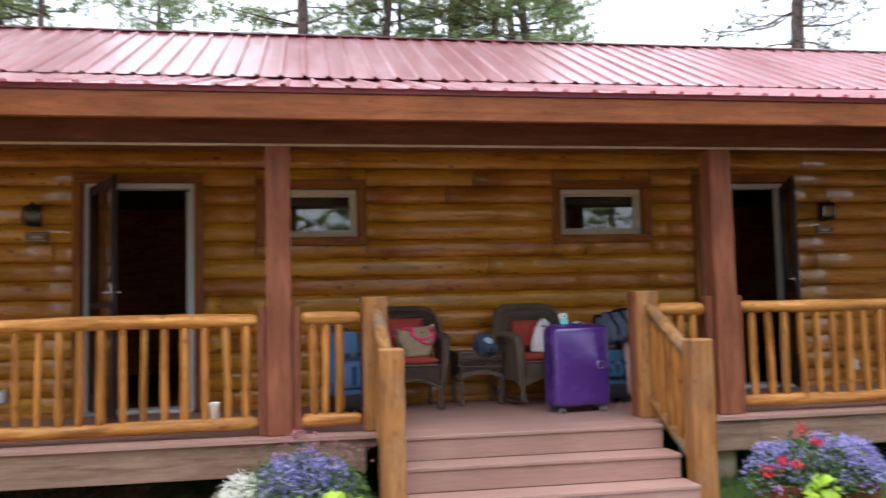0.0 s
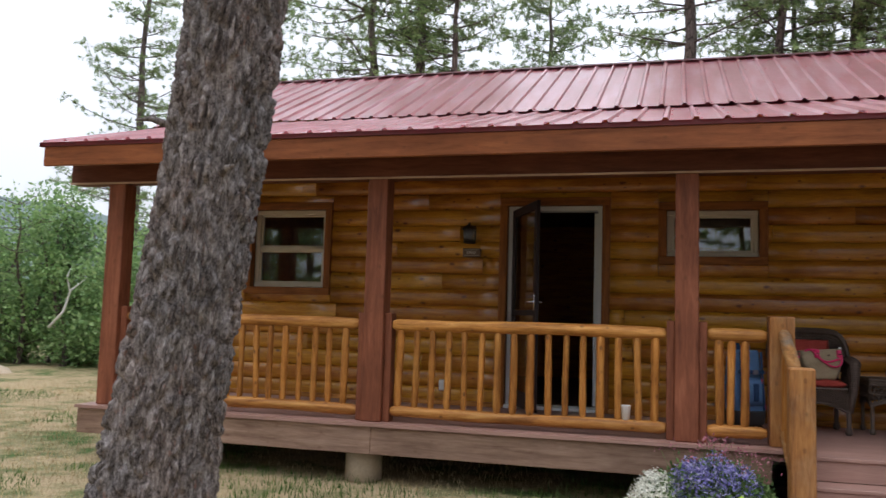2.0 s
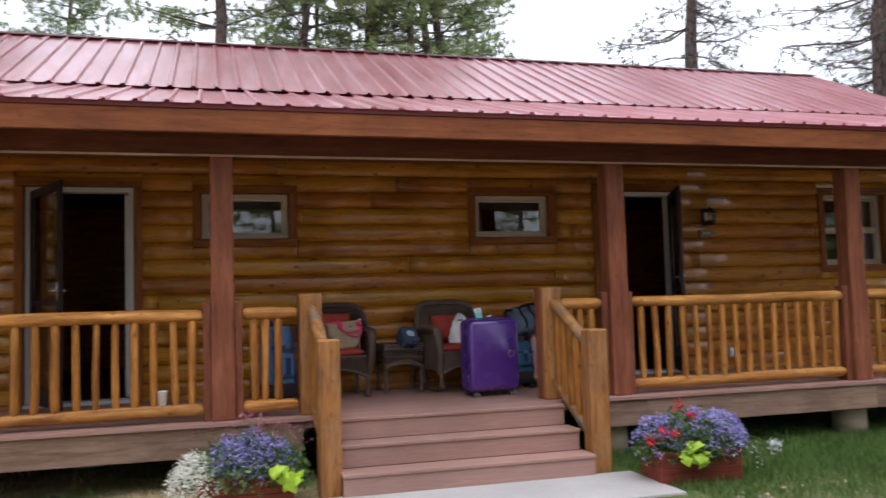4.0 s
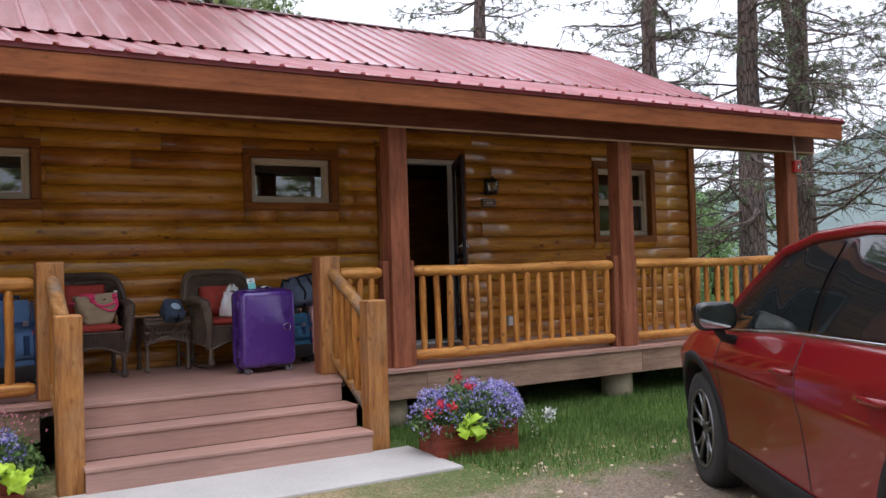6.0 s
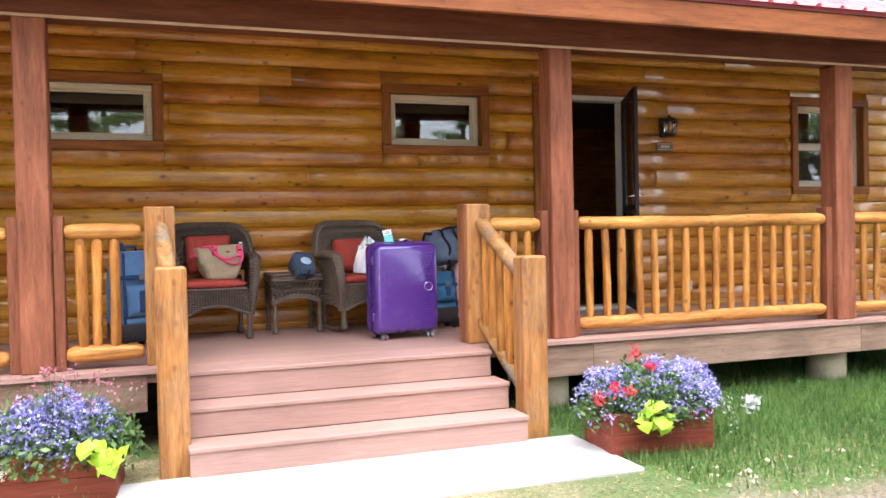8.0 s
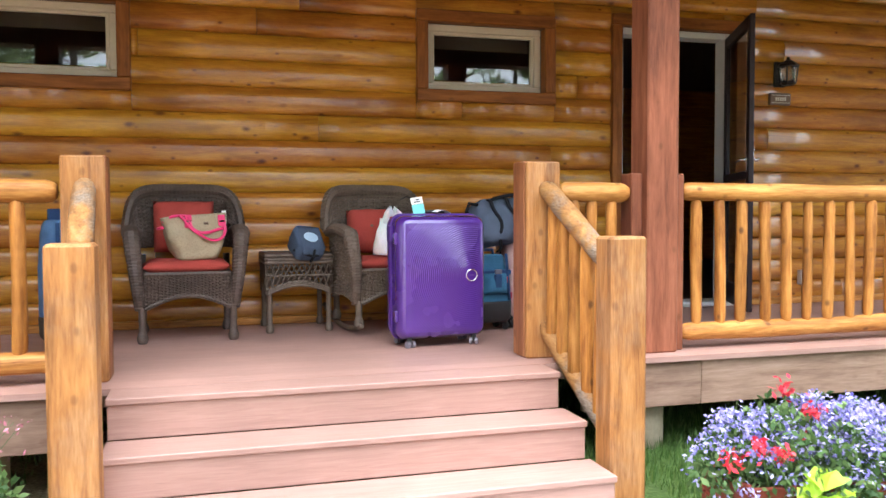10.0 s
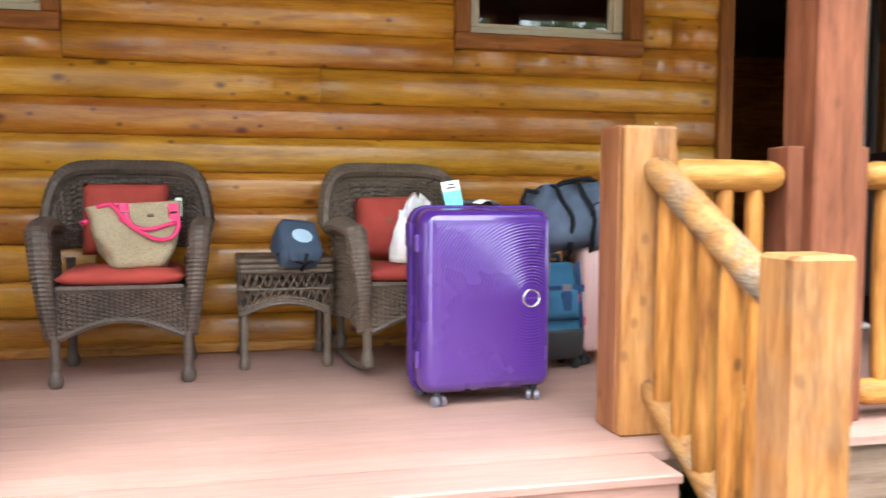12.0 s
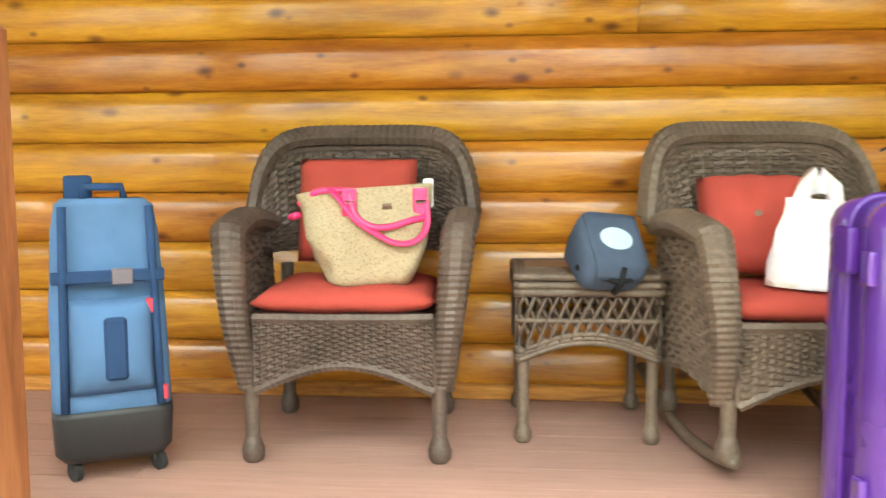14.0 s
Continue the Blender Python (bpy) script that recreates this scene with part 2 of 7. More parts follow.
def roof_material():
    s = Nodes("red_metal_roof", 0.36, 0.0)
    geo = s.n("NewGeometry")
    mp = s.n("Mapping")
    s.link(geo.outputs["Position"], mp.inputs["Vector"])
    mp.inputs["Scale"].default_value = (2.6, 0.35, 0.35)
    sky_sheen = s.noise(mp.outputs["Vector"], 1.6, 4)
    fine = s.noise(geo.outputs["Position"], 30, 4)
    # paler ramp end paints the sky's milky reflection into the red
    c = s.ramp(sky_sheen, [(0.36, (0.42, 0.09, 0.1)), (0.5, (0.52, 0.15, 0.17)), (0.64, (0.6, 0.27, 0.3))])
    c = s.mix(0.12, c, s.ramp(fine, [(0.35, (0.3, 0.08, 0.08)), (0.7, (0.7, 0.36, 0.38))]))
    s.colour(c)
    s.roughness(sky_sheen, 0.28, 0.42)
    s.b.inputs["Coat Weight"].default_value, s.b.inputs["Coat Roughness"].default_value = 1.0, 0.17
    s.bump(sky_sheen, 0.08, 0.01)
    return s.m


M["roof"] = roof_material()
M["roof_trim"] = plain("dark_red_metal_edge", (0.13, 0.018, 0.022), 0.4, 0.1)
M["concrete"] = plain("pale_concrete", (0.4, 0.385, 0.365), 0.85, 0, 60, 0.16, 0.35)
M["pier"] = plain("concrete_pier", (0.46, 0.37, 0.27), 0.9, 0, 40, 0.2, 0.35)
M["vinyl"] = plain("almond_vinyl_frame", (0.56, 0.49, 0.38), 0.45, 0, 40, 0.08, 0.05)
M["white_frame"] = plain("white_door_jamb", (0.66, 0.67, 0.66), 0.45, 0, 40, 0.06, 0.05)
M["storm"] = plain("dark_bronze_storm_door", (0.022, 0.013, 0.015), 0.5, 0.0, 40, 0.15, 0.05, 0, 0, 0.25)
M["chrome"] = plain("brushed_chrome", (0.7, 0.7, 0.72), 0.22, 1.0, 60, 0.08, 0)
M["black_metal"] = plain("black_metal", (0.02, 0.019, 0.018), 0.45, 0.4, 60, 0.2, 0.1)
M["black_rubber"] = plain("black_rubber", (0.018, 0.018, 0.019), 0.75, 0, 80, 0.2, 0.2)
M["black_plastic"] = plain("black_plastic", (0.022, 0.022, 0.024), 0.5, 0, 90, 0.15, 0.15)
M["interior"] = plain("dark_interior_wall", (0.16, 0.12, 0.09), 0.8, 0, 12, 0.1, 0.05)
M["plate"] = plain("bronze_sign_plate", (0.17, 0.11, 0.075), 0.5, 0.2, 60, 0.15, 0.1)
M["plate_letter"] = plain("pale_sign_lettering", (0.55, 0.5, 0.42), 0.5, 0, 60, 0.05, 0)
M["outlet"] = plain("pale_outlet_cover", (0.5, 0.46, 0.4), 0.4, 0, 60, 0.08, 0.05)
M["white_cup"] = plain("white_paper_cup", (0.82, 0.81, 0.79), 0.5, 0, 60, 0.04, 0.05)
M["alarm"] = plain("red_alarm_box", (0.5, 0.03, 0.025), 0.4, 0, 60, 0.1, 0.05)
M["conduit"] = plain("white_conduit", (0.7, 0.69, 0.66), 0.4, 0, 60, 0.06, 0)


def glass_material(name, tint=(0.9, 0.95, 0.95), rough=0.0, ior=1.7):
    s = Nodes(name, rough)
    s.b.inputs["Base Color"].default_value = (*tint, 1)
    s.b.inputs["Transmission Weight"].default_value = 1.0
    s.b.inputs["IOR"].default_value = ior
    wave = s.noise(s.coord(), 1.6, 2)
    s.bump(wave, 0.04, 0.02)
    return s.m


M["glass"] = glass_material("window_glass")
M["storm_glass"] = glass_material("storm_door_glass", (0.8, 0.86, 0.84), 0.0, 1.42)
M["lamp_glass"] = glass_material("seeded_lamp_glass", (0.85, 0.88, 0.85), 0.25)


# ---------------------------------------------------------------- mesh helpers
def part(name, bm, material, parent=None, label="", smooth=False):
    """One bmesh as one mesh object under a thing or a part."""
    me = bpy.data.meshes.new(name)
    if smooth:
        for f in bm.faces:
            f.smooth = True
    bm.to_mesh(me)
    bm.free()
    for m in (material if isinstance(material, (list, tuple)) else [material]):
        me.materials.append(m)
    ob = new(name, me)
    if parent is not None:
        ob.parent = parent
    if label:
        ob["label"] = label
    return ob


def raw(name, verts, faces, material, parent=None, smooth=False):
    """A mesh straight from arrays of computed corners."""
    me = bpy.data.meshes.new(name)
    me.from_pydata([tuple(v) for v in verts], [], [tuple(f) for f in faces])
    me.materials.append(material)
    if smooth:
        me.polygons.foreach_set("use_smooth", [True] * len(me.polygons))
    ob = new(name, me)
    if parent is not None:
        ob.parent = parent
    return ob


def thing(name, m, label, category, group="", kind=""):
    ob = new(name)
    ob.empty_display_size = 0.1
    ob.matrix_world = m
    return tagged(ob, label, category, group, kind)


def B():
    return bmesh.new()


def box(bm, x0, x1, y0, y1, z0, z1, bevel=0.0, seg=1):
    vs = [bm.verts.new((x, y, z)) for z in (z0, z1) for y in (y0, y1) for x in (x0, x1)]
    fs = [bm.faces.new([vs[i] for i in q]) for q in ((0, 2, 3, 1), (4, 5, 7, 6), (0, 1, 5, 4), (1, 3, 7, 5), (3, 2, 6, 7), (2, 0, 4, 6))]
    if bevel:
        es = list({e for f in fs for e in f.edges})
        bmesh.ops.bevel(bm, geom=es, offset=bevel, segments=seg, profile=0.6, affect="EDGES", clamp_overlap=True)
    return bm


def tube(bm, pts, radii, n=8, caps=True, wob=0.0, rnd=None, flat=1.0):
    """A tube along points, with a radius at each."""
    pts = [Vector(p) for p in pts]
    if not isinstance(radii, (list, tuple)):
        radii = [radii] * len(pts)
    rings = []
    ref = None
    for i, p in enumerate(pts):
        d = (pts[min(i + 1, len(pts) - 1)] - pts[max(i - 1, 0)]).normalized()
        if ref is None:
            ref = Vector((0, 0, 1)) if abs(d.z) < 0.9 else Vector((0, 1, 0))
        u = d.cross(ref).normalized()
        w = u.cross(d).normalized()
        ref = w
        ring = []
        for k in range(n):
            a = 2 * math.pi * k / n
            r = radii[i] * (1 + (rnd.uniform(-wob, wob) if rnd else 0))
            ring.append(bm.verts.new(p + u * math.cos(a) * r + w * math.sin(a) * r * flat))
        rings.append(ring)
    for a, b in zip(rings, rings[1:]):
        for k in range(n):
            bm.faces.new((a[k], a[(k + 1) % n], b[(k + 1) % n], b[k]))
    if caps:
        bm.faces.new(rings[0][::-1])
        bm.faces.new(rings[-1])
    return bm


def lathe(bm, profile, n=20, centre=(0, 0, 0), caps=True):
    """Turn (radius, z) pairs round an upright axis."""
    rings = []
    for r, z in profile:
        rings.append([bm.verts.new((centre[0] + r * math.cos(2 * math.pi * k / n), centre[1] + r * math.sin(2 * math.pi * k / n), centre[2] + z)) for k in range(n)])
    for a, b in zip(rings, rings[1:]):
        for k in range(n):
            bm.faces.new((a[k], a[(k + 1) % n], b[(k + 1) % n], b[k]))
    if caps:
        bm.faces.new(rings[0][::-1])
        bm.faces.new(rings[-1])
    return bm


def sheet(bm, fn, nu, nv, thick=0.0):
    """A grid of fn(u, v), u and v from 0 to 1; closed with a back when thick."""
    g = [[bm.verts.new(fn(i / nu, j / nv)) for j in range(nv + 1)] for i in range(nu + 1)]
    fs = [bm.faces.new((g[i][j], g[i + 1][j], g[i + 1][j + 1], g[i][j + 1])) for i in range(nu) for j in range(nv)]
    if thick:
        bmesh.ops.recalc_face_normals(bm, faces=fs)
        bmesh.ops.solidify(bm, geom=fs, thickness=thick)
    return bm


def pillow(bm, w, d, h, n=14, pinch=0.35):
    """A soft cushion, w by d, h thick, centred on its base."""
    def f(u, v, s):
        x, y = 2 * u - 1, 2 * v - 1
        e = max(0.0, (1 - abs(x) ** 3.2) * (1 - abs(y) ** 3.2)) ** 0.3
        sx = 1 - 0.05 * pinch * (1 - abs(x)) * 0 - 0.06 * pinch * (1 - y * y)
        sy = 1 - 0.06 * pinch * (1 - x * x)
        return (x * w / 2 * sy, y * d / 2 * sx, h / 2 + s * h / 2 * e + s * 0.004 * math.sin(9 * x + 3 * y) * e)
    top = [[bm.verts.new(f(i / n, j / n, 1)) for j in range(n + 1)] for i in range(n + 1)]
    bot = [[top[i][j] if i in (0, n) or j in (0, n) else bm.verts.new(f(i / n, j / n, -1)) for j in range(n + 1)] for i in range(n + 1)]
    for i in range(n):
        for j in range(n):
            bm.faces.new((top[i][j], top[i + 1][j], top[i + 1][j + 1], top[i][j + 1]))
            bm.faces.new((bot[i][j], bot[i][j + 1], bot[i + 1][j + 1], bot[i + 1][j]))
    return bm


def cylinder_between(bm, a, b, r, n=16):
    return tube(bm, [a, b], [r, r], n)


# ---------------------------------------------------------------- plan
DECK, GROUND, WALL = 0.62, 0.09, 8.385    # deck height, ground, wall's groove line
X0, X1 = -5.68, 9.14                      # ends of the log wall
POSTS = (-5.4, -2.665, 0.0, 3.56, 6.24, 8.9)
PW, PY0, PY1 = 0.093, 6.515, 6.70         # half a post's width, its front and back
BEAM_Z = 2.775
EAVE_Y, EAVE_Z = 6.1, 3.1
BREAK_Y, BREAK_Z = 8.3, 3.77
RIDGE_Y, RIDGE_Z = 11.0, 5.11
BACK_Y = 13.6
COURSE = 0.1765
rnd = random.Random(5)

# openings of the front wall: x0, x1, z0, z1 of the frame
WINDOWS = [("window_1", -4.885, -3.97, 1.858, 2.758, "hung"), ("window_2", -0.18, 0.708, 2.245, 2.72, "small"),
           ("window_3", 2.77, 3.657, 2.245, 2.72, "small"), ("window_4", 7.413, 8.328, 1.858, 2.758, "hung")]
DOORS = [("door_1", -1.84, -0.835, 0.66, 2.78), ("door_2", 4.29, 5.29, 0.66, 2.78)]
CASE = 0.085
HOLES = [(x0 - CASE, x1 + CASE, z0 - CASE, z1 + CASE) for _, x0, x1, z0, z1, _ in WINDOWS]
HOLES += [(x0 - CASE, x1 + CASE, DECK - 0.1, z1 + CASE) for _, x0, x1, z0, z1 in DOORS]


# ---------------------------------------------------------------- ground
def ground_height(x, y):
    flat = 1.0 if (-7 < x < 11 and -6 < y < 15) else 0.0
    d = max(0.0, -7 - x, x - 11, -6 - y, y - 15)
    return GROUND + (0.012 * noise.noise((x * 0.9, y * 0.9, 0)) if flat else 0.04 * noise.noise((x * 0.2, y * 0.2, 3)) * min(1, d / 5) + min(d, 60) * 0.004)


def ground_material():
    s = Nodes("meadow_ground", 0.95, 0, 0.2)
    v = s.coord((1, 1, 1), False)
    patch = s.noise(v, 0.55, 5, 0.6)
    mid = s.noise(v, 3.5, 5)
    fine = s.noise(v, 60, 4)
    green = s.ramp(fine, [(0.3, (0.03, 0.06, 0.012)), (0.55, (0.065, 0.115, 0.026)), (0.8, (0.13, 0.18, 0.05))])
    dry = s.ramp(fine, [(0.3, (0.2, 0.145, 0.08)), (0.55, (0.4, 0.31, 0.18)), (0.8, (0.56, 0.46, 0.3))])
    sel = s.ramp(s.mix(0.4, patch, mid), [(0.4, (0, 0, 0)), (0.54, (1, 1, 1))])
    # straw and bare gravel on the near side of the lawn
    sep = s.n("SeparateXYZ")
    s.link(v, sep.inputs[0])
    wob = s.n("Math", operation="MULTIPLY_ADD")
    s.link(mid, wob.inputs[0])
    wob.inputs[1].default_value = 1.6
    s.link(sep.outputs["Y"], wob.inputs[2])
    near = s.n("MapRange")
    s.link(wob.outputs[0], near.inputs["Value"])
    near.inputs["From Min"].default_value, near.inputs["From Max"].default_value = 5.3, 4.8
    mx = s.n("Math", operation="MAXIMUM")
    s.link(near.outputs[0], mx.inputs[1])
    side = s.n("MapRange")
    drift = s.n("Math", operation="MULTIPLY_ADD")
    s.link(patch, drift.inputs[0])
    drift.inputs[1].default_value = 3.0
    s.link(sep.outputs["X"], drift.inputs[2])
    s.link(drift.outputs[0], side.inputs["Value"])
    side.inputs["From Min"].default_value, side.inputs["From Max"].default_value = 4.9, 3.5
    sm = s.n("Math", operation="MULTIPLY")
    s.link(sel, sm.inputs[0])
    s.link(side.outputs[0], sm.inputs[1])
    s.link(sm.outputs[0], mx.inputs[0])
    gravel = s.ramp(fine, [(0.3, (0.1, 0.075, 0.055)), (0.55, (0.21, 0.165, 0.125)), (0.8, (0.36, 0.3, 0.25))])
    c = s.mix(mx.outputs[0], green, s.mix(side.outputs[0], gravel, dry))
    s.colour(c)
    s.bump(s.mix(0.5, fine, mid), 0.6, 0.03)
    return s.m


M["ground"] = ground_material()


def build_ground():
    xs = sorted(set([-2500, -900, -300, -120, -60, -35, -24] + [i * 0.75 for i in range(-24, 32)] + [30, 45, 70, 140, 320, 900, 2500]))
    ys = sorted(set([-2500, -900, -300, -100, -40, -20, -12] + [i * 0.75 for i in range(-10, 34)] + [32, 45, 70, 140, 320, 900, 2500]))
    vs = [(x, y, ground_height(x, y)) for x in xs for y in ys]
    ny = len(ys)
    fs = [(i * ny + j, (i + 1) * ny + j, (i + 1) * ny + j + 1, i * ny + j + 1) for i in range(len(xs) - 1) for j in range(ny - 1)]
    g = raw("ground", vs, fs, M["ground"], None, True)
    tagged(g, "grass and dry straw ground with bare gravelly patches", "ground", kind="structure")


build_ground()

# concrete pad in front of the stairs
bm = B()
box(bm, 0.46, 3.2, 4.92, 5.76, -0.05, 0.108, 0.012, 2)
tagged(part("pavement", bm, M["concrete"]), "pale broom-finished concrete pad at the foot of the stairs", "pavement", kind="structure")


# ---------------------------------------------------------------- log wall
def log_profile(z0, z1, za, zb):
    """The (y, z) outline of a half-round log from z0 to z1, kept between za and zb."""
    pts = []
    n = 13
    for i in range(n + 1):
        z = za + (zb - za) * (0.5 - 0.5 * math.cos(math.pi * i / n))
        u = (z - z0) / (z1 - z0)
        u = min(1, max(0, u))
        groove = 0.011 if u < 0.012 or u > 0.988 else 0.0
        pts.append((WALL - 0.006 + groove - 0.028 * (1 - abs(2 * u - 1) ** 3.0), z))
    return pts


def log_mesh(x0, x1, prof, y_back):
    bm = B()
    n = max(1, int((x1 - x0) / 0.45))
    rows = []
    for i in range(n + 1):
        x = x0 + (x1 - x0) * i / n
        rows.append([bm.verts.new((x, y + 0.0007 * noise.noise((x * 1.4, z * 6, 1)) * (1 if 0 < i < n else 0), z)) for y, z in prof])
    for a, b in zip(rows, rows[1:]):
        for k in range(len(prof) - 1):
            bm.faces.new((a[k], b[k], b[k + 1], a[k + 1])).smooth = True
    for r, flip in ((rows[0], False), (rows[-1], True)):
        b0, b1 = bm.verts.new((r[0].co.x, y_back, prof[0][1])), bm.verts.new((r[0].co.x, y_back, prof[-1][1]))
        loop = r + [b1, b0]
        bm.faces.new(loop if flip else loop[::-1])
        if r is rows[0]:
            c0, c1 = b0, b1
        else:
            d0, d1 = b0, b1
    bm.faces.new((rows[0][-1], rows[-1][-1], d1, c1))
    bm.faces.new((rows[0][0], c0, d0, rows[-1][0]))
    return bm


def log_wall(parent):
    z_top = 3.74
    z0 = 0.4515
    while z0 < z_top - 0.02:
        z1 = min(z0 + COURSE, z_top)
        cuts = {X0, X1}
        for hx0, hx1, hz0, hz1 in HOLES:
            if hz0 < z1 and hz1 > z0:
                cuts |= {hx0, hx1}
        x = X0 + rnd.uniform(1.5, 4.5)
        while x < X1 - 0.8:
            cuts.add(x)
            x += rnd.uniform(3.2, 5.2)
        cuts = sorted(cuts)
        for a, b in zip(cuts, cuts[1:]):
            if b - a < 0.02:
                continue
            spans = [(max(z0, DECK - 0.02), z1)]
            for hx0, hx1, hz0, hz1 in HOLES:
                if hx0 < (a + b) / 2 < hx1:
                    spans = [s for lo, hi in spans for s in ((lo, min(hi, hz0)), (max(lo, hz1), hi)) if s[1] - s[0] > 0.015]
            for lo, hi in spans:
                part("log", log_mesh(a + 0.0012, b - 0.0012, log_profile(z0, z0 + COURSE, lo, hi), WALL + 0.03), M["log"], parent)
        z0 += COURSE


def backing(bm, y0, y1):
    """The wall behind the logs, with the openings cut out of it."""
    holes = [(x0, x1, z0, z1) for _, x0, x1, z0, z1, _ in WINDOWS] + [(x0, x1, DECK - 0.3, z1) for _, x0, x1, z0, z1 in DOORS]
    xs = sorted({X0, X1} | {h[0] for h in holes} | {h[1] for h in holes})
    for a, b in zip(xs, xs[1:]):
        col = [(0.35, 3.74)]
        for hx0, hx1, hz0, hz1 in holes:
            if hx0 < (a + b) / 2 < hx1:
                col = [(0.35, hz0), (hz1, 3.74)]
        for lo, hi in col:
            if hi > lo:
                box(bm, a, b, y0, y1, lo, hi)
    return bm


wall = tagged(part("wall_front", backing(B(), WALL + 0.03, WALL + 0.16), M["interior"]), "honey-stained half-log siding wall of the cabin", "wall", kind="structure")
log_wall(wall)
bm = B()
box(bm, X0, X1, BACK_Y, BACK_Y + 0.12, 0.35, 3.74)
tagged(part("wall_back", bm, M["log"]), "stained log wall closing the cabin behind", "wall", kind="structure")
for nm, xa, xb in (("wall_left", X0, X0 + 0.12), ("wall_right", X1 - 0.12, X1)):
    bm = B()
    vs = [(y, z) for y, z in ((WALL + 0.161, 0.35), (BACK_Y - 0.002, 0.35), (BACK_Y - 0.002, 3.74), (RIDGE_Y, RIDGE_Z - 0.12), (WALL + 0.161, 3.74))]
    fa = [bm.verts.new((xa, y, z)) for y, z in vs]
    fb = [bm.verts.new((xb, y, z)) for y, z in vs]
    bm.faces.new(fa)
    bm.faces.new(fb[::-1])
    for i in range(5):
        bm.faces.new((fa[i], fb[i], fb[(i + 1) % 5], fa[(i + 1) % 5]))
    tagged(part(nm, bm, M["log"]), "stained gable end wall of the log cabin", "wall", kind="structure")
for x in (X0 - 0.03, X1 - 0.09):
    bm = B()
    box(bm, x, x + 0.12, WALL - 0.075, WALL + 0.06, DECK - 0.02, 3.6, 0.008)
    tagged(part("trim", bm, M["trim_v"]), "stained upright corner board of the log wall", "trim", kind="structure")
bm = B()
xa = X0 + 0.1
for _, d0, d1, _, _ in DOORS + [("", X1 - 0.1, 0, 0, 0)]:
    box(bm, xa, d0 - CASE - 0.002, WALL - 0.068, WALL - 0.02, DECK, DECK + 0.05, 0.006)
    xa = d1 + CASE + 0.002
tagged(part("baseboard", bm, M["rail"]), "narrow golden wood base strip along the deck", "trim", kind="structure")

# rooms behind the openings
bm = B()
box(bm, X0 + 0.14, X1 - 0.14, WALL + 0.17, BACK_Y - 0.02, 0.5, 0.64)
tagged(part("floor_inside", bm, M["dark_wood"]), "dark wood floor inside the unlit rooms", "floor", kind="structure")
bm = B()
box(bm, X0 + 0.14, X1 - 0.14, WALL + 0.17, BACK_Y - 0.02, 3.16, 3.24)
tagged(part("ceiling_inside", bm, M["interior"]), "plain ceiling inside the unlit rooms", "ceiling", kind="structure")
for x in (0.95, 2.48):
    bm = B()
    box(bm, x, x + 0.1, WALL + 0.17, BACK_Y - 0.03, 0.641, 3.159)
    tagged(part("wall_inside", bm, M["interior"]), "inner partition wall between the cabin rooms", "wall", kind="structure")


# ---------------------------------------------------------------- windows and doors
def casing(parent, x0, x1, z0, z1, w, sill=True):
    """Flat wood boards round an opening."""
    y0, y1 = WALL - 0.062, WALL + 0.027
    for nm, a, b, c, d, mt in (("casing", x0 - w, x1 + w, z1 + 0.001, z1 + w, "trim"), ("casing", x0 - w, x0 - 0.001, z0, z1, "trim_v"), ("casing", x1 + 0.001, x1 + w, z0, z1, "trim_v")):
        bm = B()
        box(bm, a, b, y0 + (0.003 if mt == "trim" else 0), y1, c, d, 0.006)
        part(nm, bm, M[mt], parent)
    if sill:
        bm = B()
        box(bm, x0 - w, x1 + w, y0 - 0.004, y1, z0 - w, z0 - 0.001, 0.006)
        part("casing", bm, M["trim"], parent)


